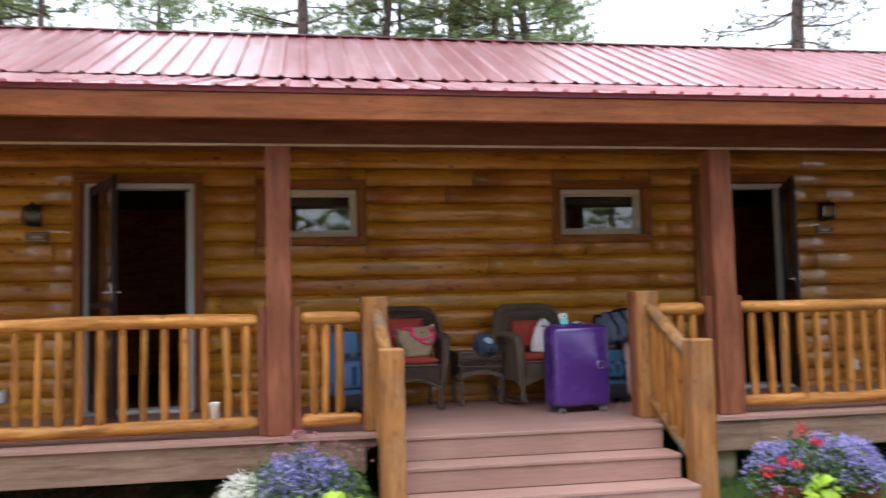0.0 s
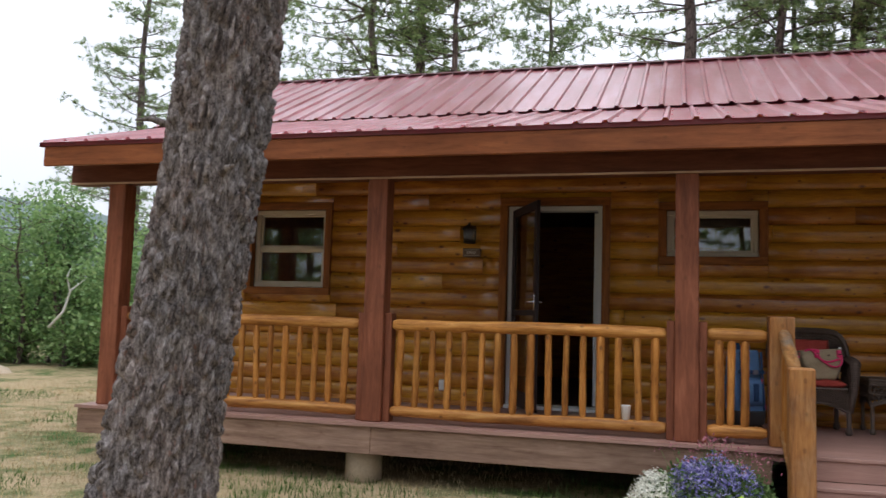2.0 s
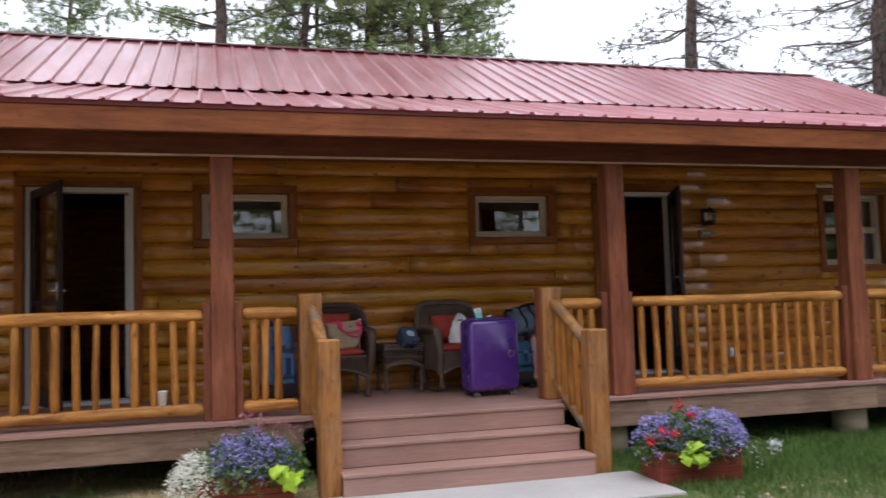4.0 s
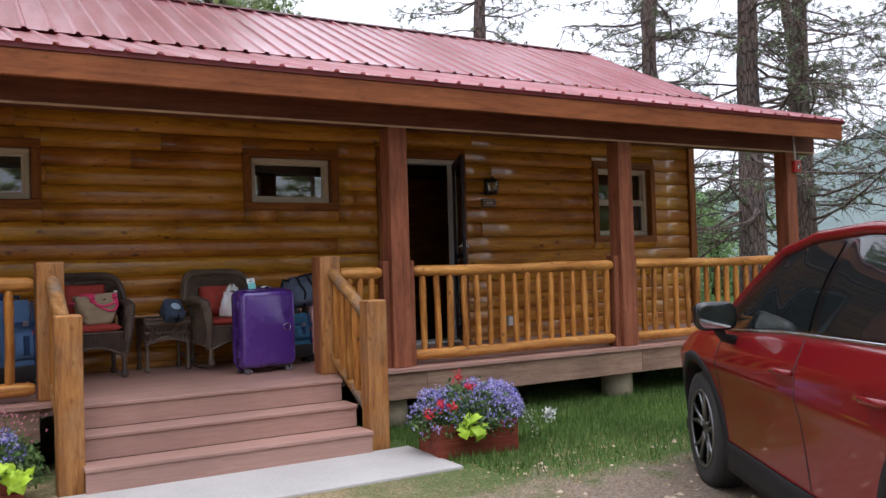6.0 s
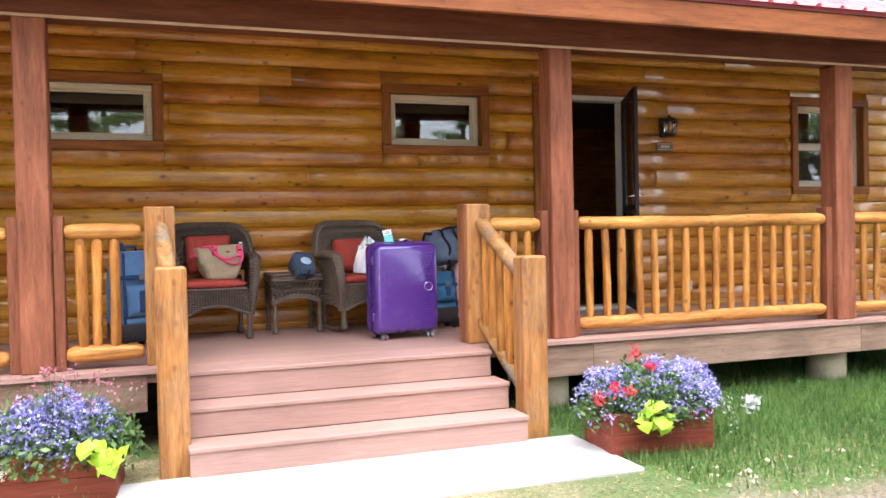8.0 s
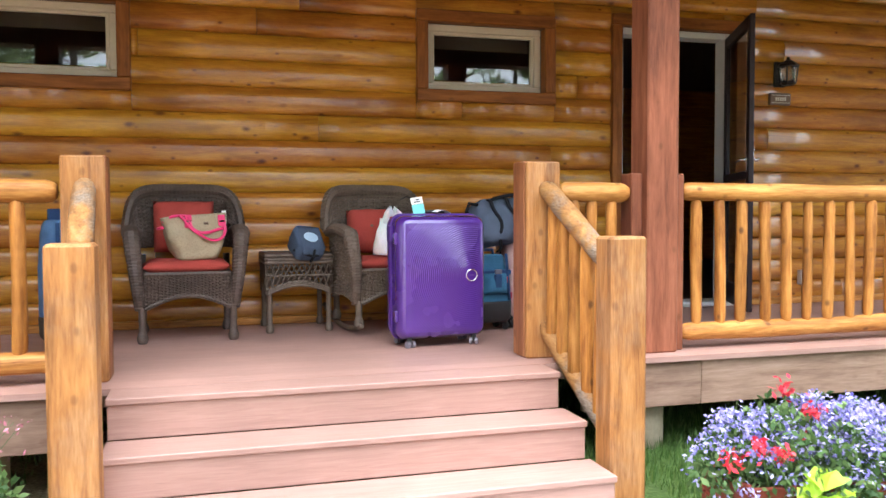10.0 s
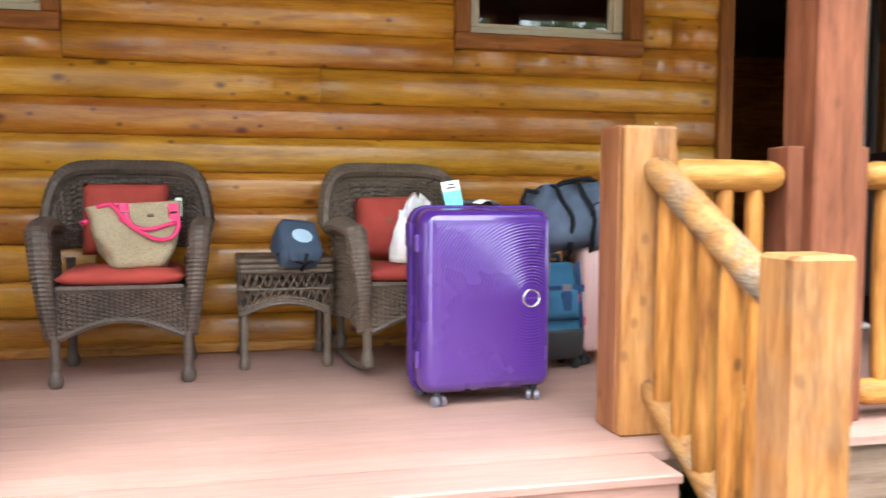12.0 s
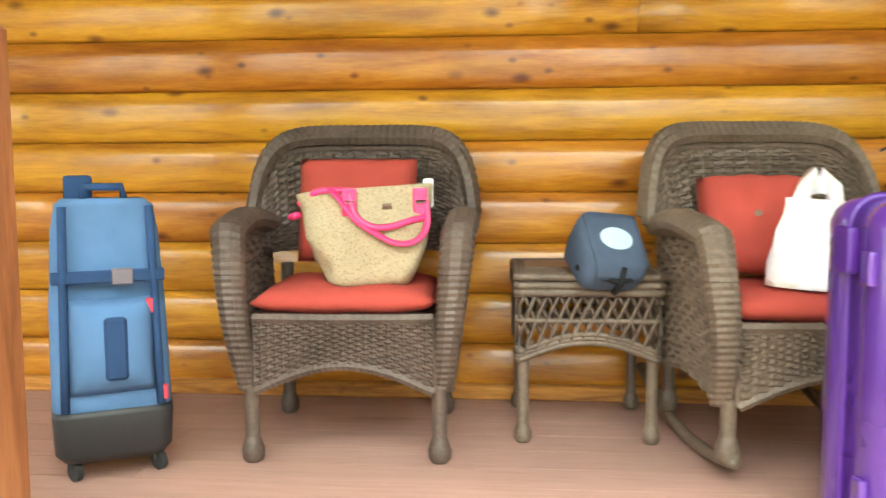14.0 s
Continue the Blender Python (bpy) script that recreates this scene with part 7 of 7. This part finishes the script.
def planter(m, label, lime_x, white_side, spray, blue_x, red_x):
    t = thing("flower_planter", m, label, "planter", "planters beside the stairs")
    w, d, h = 0.66, 0.4, 0.25
    for k in range(2):
        za, zb = k * h / 2 + 0.001, (k + 1) * h / 2 - 0.001
        for nm, a, b, c, e in (("board", -w / 2, w / 2, -d / 2, -d / 2 + 0.025), ("board", -w / 2, w / 2, d / 2 - 0.025, d / 2), ("board", -w / 2, -w / 2 + 0.025, -d / 2 + 0.026, d / 2 - 0.026), ("board", w / 2 - 0.025, w / 2, -d / 2 + 0.026, d / 2 - 0.026)):
            bm = B()
            box(bm, a, b, c, e, za, zb, 0.004)
            part(nm, bm, M["planter"], t)
    bm = B()
    box(bm, -w / 2 + 0.027, w / 2 - 0.027, -d / 2 + 0.027, d / 2 - 0.027, 0.02, h - 0.02)
    part("soil", bm, M["soil"], t)
    rr = random.Random(int(blue_x * 100) + 50)
    def dome(n, cx, cy, rx, ry, z0, hz, shell=0.75):
        out = []
        for _ in range(n):
            a, q = rr.uniform(0, 6.283), rr.random() ** 0.5
            x, y = cx + rx * q * math.cos(a), cy + ry * q * math.sin(a)
            top = z0 + hz * math.sqrt(max(0, 1 - q * q)) * (1 + 0.3 * noise.noise((x * 9, y * 9, 0)))
            out.append((x, y, top * (shell + (1 - shell) * rr.random()) if rr.random() < 0.75 else rr.uniform(z0 * 0.8, top)))
        return out
    v, f = leaves(dome(900, 0, 0, 0.42, 0.27, 0.23, 0.27, 0.6), rr, 5, 0.022, 0.03)
    tagged(raw("foliage", v, f, M["foliage"], t), "mixed green trailing foliage", kind="stuff")
    v, f = leaves(dome(1200, blue_x, -0.01, 0.31, 0.27, 0.26, 0.27, 0.92), rr, 4, 0.0115, 0.014)
    tagged(raw("lobelia_bloom", v, f, M["lobelia"], t), "mass of small violet-blue lobelia flowers", kind="stuff")
    v, f = leaves(dome(330, -blue_x * 1.8, -0.03, 0.22, 0.24, 0.26, 0.25, 0.92), rr, 4, 0.0115, 0.014)
    tagged(raw("lobelia_bloom", v, f, M["lobelia"], t), "small violet-blue lobelia flowers", kind="stuff")
    for k in range(len(red_x)):
        c = Vector((red_x[k][0], red_x[k][1], red_x[k][2]))
        v, f = leaves([c] * 10, rr, 4, 0.016, 0.02)
        tagged(raw("geranium_head", v, f, M["geranium"], t), "red geranium flower head", kind="stuff")
        bm = B()
        tube(bm, [(c.x * 0.8, c.y * 0.8, 0.22), tuple(c)], 0.004, 5)
        part("stem", bm, M["foliage"], t)
    # broad lime leaves
    for k in range(15):
        bm = B()
        a = rr.uniform(0, 6.28)
        s = rr.uniform(0.045, 0.075)
        pts = [(0, 0), (0.6, 0.35), (0.95, 0.2), (0.75, 0.75), (0, 1.5), (-0.75, 0.75), (-0.95, 0.2), (-0.6, 0.35)]
        vs = [bm.verts.new((px * s, py * s, -0.25 * abs(px) * s - 0.2 * py * py * s)) for px, py in pts]
        mid = bm.verts.new((0, 0.6 * s, 0.1 * s))
        for i in range(8):
            bm.faces.new((vs[i], vs[(i + 1) % 8], mid))
        lf = part("lime_leaf", bm, M["lime"], t, "broad lime-green leaf")
        lf.matrix_local = pose(lime_x + rr.uniform(-0.1, 0.1), -0.22 - rr.uniform(0, 0.08), 0.2 + rr.uniform(0, 0.15), rr.uniform(-75, -20), rr.uniform(-30, 30), rr.uniform(-100, 100) + 180)
    if white_side:
        v, f = leaves(dome(560, white_side * 0.34, -0.07, 0.21, 0.23, 0.12, 0.3, 0.8), rr, 5, 0.012, 0.016)
        tagged(raw("alyssum_bloom", v, f, M["alyssum"], t), "frothy white alyssum", kind="stuff")
    if spray:
        bm = B()
        heads = []
        for k in range(60):
            x, y = rr.gauss(0.02, 0.13), rr.gauss(0, 0.08)
            tip = Vector((x * 1.7, y * 1.5, 0.5 + rr.uniform(0, 0.17) - abs(x) * 0.35))
            tube(bm, [(x, y, 0.25), (x * 1.3, y * 1.2, 0.42), tip], [0.0022, 0.0018, 0.0012], 3, False)
            heads.append(tip)
        tagged(part("spray_stem_work", bm, M["foliage"], t, "thin wiry stems"), kind="stuff")
        v, f = leaves(heads, rr, 7, 0.011, 0.022)
        tagged(raw("pink_bloom", v, f, M["pink_spray"], t), "airy dusty pink flower sprays", kind="stuff")
    else:
        bm = B()
        tips = []
        for k in range(7):
            a = rr.uniform(-0.2, 0.5)
            p = Vector((0.3, -0.1 + 0.05 * k, 0.27))
            q = p + Vector((0.14 + 0.05 * a, -0.03, -0.02))
            e = q + Vector((0.05 + 0.03 * k, -0.02, -0.16 + 0.02 * k))
            tube(bm, [p, q, e], 0.003, 4)
            tips += [q.lerp(e, u) for u in (0.2, 0.5, 0.8, 1)]
        tagged(part("trailing_stems", bm, M["foliage"], t, "trailing variegated stems"), kind="stuff")
        v, f = leaves(tips, rr, 3, 0.014, 0.014)
        tagged(raw("pale_leaf_trail", v, f, M["pale_leaf"], t), "small pale variegated leaves", kind="stuff")
        bm = B()
        tube(bm, [(0.3, -0.05, 0.28), (0.52, 0.0, 0.3), (0.76, 0.06, 0.2)], 0.004, 5)
        part("long_stem", bm, M["foliage"], t)
        v, f = leaves([(0.76, 0.06, 0.2)] * 26, rr, 4, 0.02, 0.026)
        tagged(raw("white_bloom", v, f, M["alyssum"], t), "single white bloom on a trailing stem", kind="stuff")


planter(pose(0.15, 5.78, GROUND, 0, 0, -4), "red-brown wooden planter full of blue, white and lime plants", 0.3, -1, True, 0.04, ())
planter(pose(3.52, 5.38, GROUND, 0, 0, -6), "red-brown wooden planter with violet lobelia and red geraniums", -0.1, 0, False, 0.14,
        ((-0.03, -0.1, 0.5), (-0.3, -0.2, 0.4), (-0.37, -0.12, 0.34), (-0.24, -0.24, 0.38), (-0.05, 0.05, 0.56)))


# ---------------------------------------------------------------- parked car
M["car_red"] = plain("wet_red_car_paint", (0.16, 0.003, 0.006), 0.45, 0.0, 200, 0.06, 0.0, 0, 0.9, 0.1)
M["car_gloss"] = plain("gloss_black_window_surround", (0.008, 0.008, 0.009), 0.12, 0, 200, 0.1, 0)
M["car_black"] = plain("matt_black_cladding", (0.014, 0.014, 0.015), 0.65, 0, 200, 0.1, 0.1, 0, 0, 0.25)
M["tyre"] = plain("dusty_tyre_rubber", (0.03, 0.029, 0.028), 0.85, 0, 60, 0.25, 0.2)
M["alloy"] = plain("gunmetal_alloy", (0.2, 0.2, 0.205), 0.3, 0.9, 60, 0.1, 0)
M["tail_red"] = plain("red_lamp_lens", (0.4, 0.01, 0.01), 0.12, 0, 60, 0.1, 0)
M["mirror"] = plain("mirror_silver", (0.85, 0.87, 0.88), 0.02, 1.0, 10, 0.01, 0)


def lerp_table(table, x):
    for (x0, a), (x1, b) in zip(table, table[1:]):
        if x <= x1:
            k = (x - x0) / (x1 - x0)
            k = max(0.0, min(1.0, k))
            return a + (b - a) * k
    return table[-1][1]


def suv():
    t = thing("parked_car", pose(4.28, 2.04, GROUND - 0.01, 0, 0, -31), "wet dark red compact SUV parked facing the cabin", "car")
    plan = [(-2.28, 0.62), (-2.2, 0.78), (-2.0, 0.87), (-1.5, 0.915), (0, 0.92), (1.45, 0.915), (1.8, 0.885), (2.05, 0.81), (2.2, 0.68), (2.27, 0.5)]
    belt = [(-2.28, 0.98), (-1.6, 1.1), (0, 1.06), (1.0, 1.0), (1.6, 0.95), (2.1, 0.82), (2.27, 0.66)]
    hood = [(0.6, 1.12), (1.05, 1.09), (1.6, 1.03), (2.0, 0.93), (2.2, 0.78), (2.27, 0.68)]
    roofz = [(-2.1, 1.18), (-1.95, 1.34), (-1.75, 1.47), (-1.3, 1.55), (-0.5, 1.59), (0.1, 1.57), (0.4, 1.51), (0.75, 1.33), (1.12, 1.09)]
    roofw = [(-2.1, 0.66), (-1.75, 0.6), (-0.5, 0.62), (0.2, 0.6), (0.75, 0.68), (1.12, 0.76)]

    def hw(y, z):
        b = lerp_table(plan, y)
        zb = lerp_table(belt, y)
        k = (z - 0.24) / (zb - 0.24)
        shape = -0.045 * (1 - k) ** 3 - 0.012 * math.sin(k * math.pi * 1.7) - 0.06 * max(0, k - 0.82) / 0.18
        crease = 0.012 * math.exp(-((z - (0.8 + 0.02 * y)) / 0.05) ** 2)
        return b + shape + crease

    ys = [-2.28, -2.24, -2.2] + [-2.16 + 0.045 * i for i in range(97)] + [2.2, 2.24, 2.27]
    wheels = (1.35, -1.35)
    nz = 22
    bm = B()
    for s in (-1, 1):
        grid = []
        for y in ys:
            zb = lerp_table(belt, y)
            lo = 0.24 if abs(y) < 1.9 else 0.24 + (abs(y) - 1.9) * 0.35
            grid.append([(s * hw(y, lo + (zb - lo) * j / nz), y, lo + (zb - lo) * j / nz) for j in range(nz + 1)])
        vs = [[bm.verts.new(p) for p in r] for r in grid]
        for i in range(len(ys) - 1):
            for j in range(nz):
                cy, cz = (grid[i][j][1] + grid[i + 1][j][1]) / 2, (grid[i][j][2] + grid[i][j + 1][2]) / 2
                if any(math.hypot(cy - w, cz - 0.36) < 0.42 for w in wheels):
                    continue
                q = (vs[i][j], vs[i + 1][j], vs[i + 1][j + 1], vs[i][j + 1])
                bm.faces.new(q if s > 0 else q[::-1])
        # bonnet, tail and shelf from the belt to the middle
        for i in range(len(ys) - 1):
            strip = []
            for y, edge in ((ys[i], grid[i][nz]), (ys[i + 1], grid[i + 1][nz])):
                zc = lerp_table(hood, y) if y > 0.6 else lerp_table(belt, y) + 0.02
                strip.append([(edge[0] * (1 - k), y, edge[2] + (zc - edge[2]) * math.sin(k * math.pi / 2) ** 0.7) for k in (0, 0.12, 0.3, 0.6, 1.0)])
            for j in range(4):
                q = [bm.verts.new(strip[0][j]), bm.verts.new(strip[1][j]), bm.verts.new(strip[1][j + 1]), bm.verts.new(strip[0][j + 1])]
                bm.faces.new(q if s > 0 else q[::-1])
    for yend in (ys[0], ys[-1]):
        lo = 0.24 + (abs(yend) - 1.9) * 0.35
        zb = lerp_table(belt, yend)
        q = [bm.verts.new((sx * hw(yend, z), yend, z)) for sx, z in ((-1, lo), (1, lo), (1, zb), (-1, zb))]
        bm.faces.new(q)
    bmesh.ops.remove_doubles(bm, verts=list(bm.verts), dist=0.001)
    bmesh.ops.recalc_face_normals(bm, faces=list(bm.faces))
    part("body", bm, M["car_red"], t, "", True)
    bm = B()
    box(bm, -0.8, 0.8, -2.1, 2.1, 0.2, 0.3, 0.02)
    box(bm, -0.74, 0.74, -1.0, 1.0, 0.3, 0.55)
    for w in wheels:
        box(bm, -0.62, 0.62, w - 0.44, w + 0.44, 0.3, 0.85)
    part("underbody", bm, M["car_black"], t)

    # cabin: sides between the belt and the roof rail
    def side(y, k, s, out=0.0):
        b = lerp_table(belt, y) - 0.005
        r = lerp_table(roofz, y) - 0.06
        x0 = hw(y, lerp_table(belt, y)) - 0.012
        x1 = lerp_table(roofw, y) + 0.055
        x = x0 + (x1 - x0) * k + 0.03 * math.sin(k * math.pi)
        return (s * (x + out), y, b + (max(b + 0.01, r) - b) * k)
    cab = [-2.08 + 0.08 * i for i in range(40)]
    cab = [y for y in cab if y <= 1.06]
    for s in (-1, 1):
        bm = B()
        g = [[bm.verts.new(side(y, k / 8, s)) for k in range(9)] for y in cab]
        for a, b in zip(g, g[1:]):
            for j in range(8):
                bm.faces.new((a[j], b[j], b[j + 1], a[j + 1]))
        part("pillar_panel", bm, M["car_gloss"], t, "gloss black window surround", True)
        for y0a, y0b, y1a, y1b in ((-0.24, -0.3, 0.86, 0.28), (-1.12, -1.16, -0.33, -0.38), (-1.72, -1.55, -1.2, -1.24)):
            bm = B()
            def pane(u, v):
                k = 0.06 + 0.86 * v
                ya, yb = y0a + (y0b - y0a) * v, y1a + (y1b - y1a) * v
                return side(ya + (yb - ya) * u, k, s, 0.005)
            sheet(bm, pane, 12, 6)
            part("side_window", bm, M["car_glass_dark"], t, "side window, opaque near-black for the shaded car interior", True)
        bm = B()
        tube(bm, [(Vector(side(y, 0.0, s, 0.008)) + Vector((0, 0, 0.012))) for y in cab if -1.75 < y < 0.95], 0.008, 6)
        part("belt_strip", bm, M["chrome"], t, "bright chrome belt strip", True)
        bm = B()
        tube(bm, [side(y, 1.0, s, 0.0) for y in cab if y < 1.05], 0.03, 8)
        part("roof_rail", bm, M["car_red"], t, "red roof edge and screen pillar", True)
    bm = B()
    def roof_fn(u, v):
        y = -2.08 + 2.35 * u
        x = (2 * v - 1)
        edge = lerp_table(roofw, y) + 0.055
        return (x * edge, y, lerp_table(roofz, y) - 0.06 * abs(x) ** 3)
    sheet(bm, roof_fn, 24, 14, 0.012)
    part("roof_skin", bm, M["car_red"], t, "", True)
    bm = B()
    def screen(u, v):
        y = 0.29 + 0.78 * u
        x = (2 * v - 1)
        edge = lerp_table(roofw, y) + 0.05
        return (x * edge, y + 0.05 * (1 - x * x), lerp_table(roofz, y) - 0.045 * abs(x) ** 3 + 0.006)
    sheet(bm, screen, 10, 12)
    part("windscreen", bm, M["car_glass_dark"], t, "", True)
    # wheels
    for wy in wheels:
        for s in (-1, 1):
            wh = new("wheel")
            wh.parent = t
            wh.matrix_local = pose(s * 0.79, wy, 0.36, 0, 90 * s, 0)
            bm = B()
            lathe(bm, [(0.235, -0.1), (0.3, -0.112), (0.345, -0.1), (0.36, -0.06), (0.36, 0.06), (0.345, 0.1), (0.3, 0.112), (0.24, 0.1)], 40, (0, 0, 0), False)
            part("tyre", bm, M["tyre"], wh, "", True)
            bm = B()
            lathe(bm, [(0.05, 0.06), (0.045, 0.085), (0.02, 0.09)], 16)
            for k in range(10):
                a = 2 * math.pi * (k // 2) / 5 + (0.16 if k % 2 else -0.16)
                b = 2 * math.pi * (k // 2) / 5 + (0.27 if k % 2 else -0.27)
                tube(bm, [(0.04 * math.cos(a), 0.04 * math.sin(a), 0.075), (0.14 * math.cos(a), 0.14 * math.sin(a), 0.085), (0.238 * math.cos(b), 0.238 * math.sin(b), 0.098)], [0.016, 0.013, 0.012], 6)
            ring = [(0.235 * math.cos(a * math.pi / 20), 0.235 * math.sin(a * math.pi / 20), 0.1) for a in range(41)]
            tube(bm, ring, 0.011, 6)
            part("rim", bm, M["alloy"], wh, "five twin-spoke gunmetal rim", True)
            bm = B()
            lathe(bm, [(0.232, 0.02), (0.232, 0.03)], 30)
            part("brake_disc", bm, M["black_metal"], wh)
            # arch cladding follows the body side
            bm = B()
            prev = None
            for i in range(25):
                a = radians(-14 + 208 * i / 24)
                ring = []
                for r, out in ((0.428, -0.1), (0.424, 0.008), (0.435, 0.014), (0.482, 0.011), (0.49, 0.0)):
                    y, z = wy + r * math.cos(a), 0.36 + r * math.sin(a)
                    z = max(0.2, z)
                    ring.append(bm.verts.new((s * (hw(max(-2.27, min(2.26, y)), max(0.25, min(z, lerp_table(belt, y)))) + out), y, z)))
                if prev:
                    for j in range(4):
                        bm.faces.new((prev[j], ring[j], ring[j + 1], prev[j + 1]))
                prev = ring
            part("arch_cladding", bm, M["car_black"], t, "", True)
    for s in (-1, 1):
        bm = B()
        def sill(u, v):
            y = -0.9 + 1.8 * u
            z = 0.21 + 0.17 * v
            return (s * (hw(y, max(0.24, z)) + 0.012), y, z)
        sheet(bm, sill, 12, 4, 0.01)
        part("sill_cladding", bm, M["car_black"], t, "", True)
        # shut lines
        for y in (0.86, -0.28, -1.08):
            bm = B()
            pts = [(s * (hw(y, z) + 0.0005), y + 0.03 * math.sin((z - 0.4) * 3), z) for z in [0.4 + (lerp_table(belt, y) - 0.41) * i / 10 for i in range(11)]]
            tube(bm, pts, 0.0035, 4)
            part("shut_line", bm, M["black_rubber"], t)
        for y in (-0.13, -0.98):
            z = 0.9
            bm = B()
            x = s * (hw(y, z) + 0.012)
            tube(bm, [(s * hw(y + 0.1, z), y + 0.1, z), (x + s * 0.016, y + 0.07, z), (x + s * 0.016, y - 0.07, z + 0.004), (s * hw(y - 0.1, z), y - 0.1, z + 0.004)], [0.012, 0.015, 0.015, 0.012], 8)
            part("door_handle", bm, M["car_red"], t, "red door handle", True)
        # mirror
        mr = new("wing_mirror")
        mr.parent = t
        y, z = 0.62, 1.11
        x = s * (hw(0.62, 1.0) + 0.13)
        mr.matrix_local = pose(x, y, z, 0, 0, -6 * s)
        bm = B()
        secs = []
        for k, f in ((0, 1.0), (0.25, 1.04), (0.6, 0.95), (0.85, 0.7), (1, 0.4)):
            secs.append([(px * f, -0.03 + k * 0.13, pz * f + 0.01 * k) for px, pz in rounded_rect(0.225, 0.15, 0.05, 5)])
        shell_loft(bm, secs)
        part("housing", bm, M["car_gloss"], mr, "", True)
        bm = B()
        vs = [bm.verts.new((px, -0.034, pz)) for px, pz in rounded_rect(0.195, 0.125, 0.042, 6)]
        bm.faces.new(vs)
        bmesh.ops.solidify(bm, geom=list(bm.faces), thickness=0.004)
        part("mirror_glass", bm, M["mirror"], mr, "silvered mirror glass")
        bm = B()
        tube(bm, [(-s * 0.02, 0.02, -0.06), (-s * 0.06, 0.03, -0.12), (-s * 0.14, 0.03, -0.14)], [0.03, 0.026, 0.03], 8)
        part("mirror_arm", bm, M["car_black"], mr, "", True)
        bm = B()
        def lamp(u, v):
            y = 1.82 + 0.3 * u
            z = 0.76 + 0.06 * u * 0 + 0.09 * v - 0.02 * u
            return (s * (hw(y, z) + 0.006), y, z)
        sheet(bm, lamp, 8, 4)
        part("headlight", bm, M["lamp_glass"], t, "", True)
        bm = B()
        def tail(u, v):
            y = -2.24 + 0.3 * u
            z = 0.86 + 0.1 * v
            return (s * (hw(y, min(z, lerp_table(belt, y) - 0.01)) + 0.006), y, z)
        sheet(bm, tail, 8, 4)
        part("tail_light", bm, M["tail_red"], t, "", True)


# opaque near-black panes stand in for the shaded car interior
s_ = Nodes("near_black_opaque_glass", 0.03)
s_.b.inputs["Base Color"].default_value = (0.012, 0.015, 0.016, 1)
s_.b.inputs["Coat Weight"].default_value = 0.0
s_.b.inputs["Specular IOR Level"].default_value = 0.6
s_.b.inputs["Coat Roughness"].default_value = 0.01
M["car_glass_dark"] = s_.m
suv()
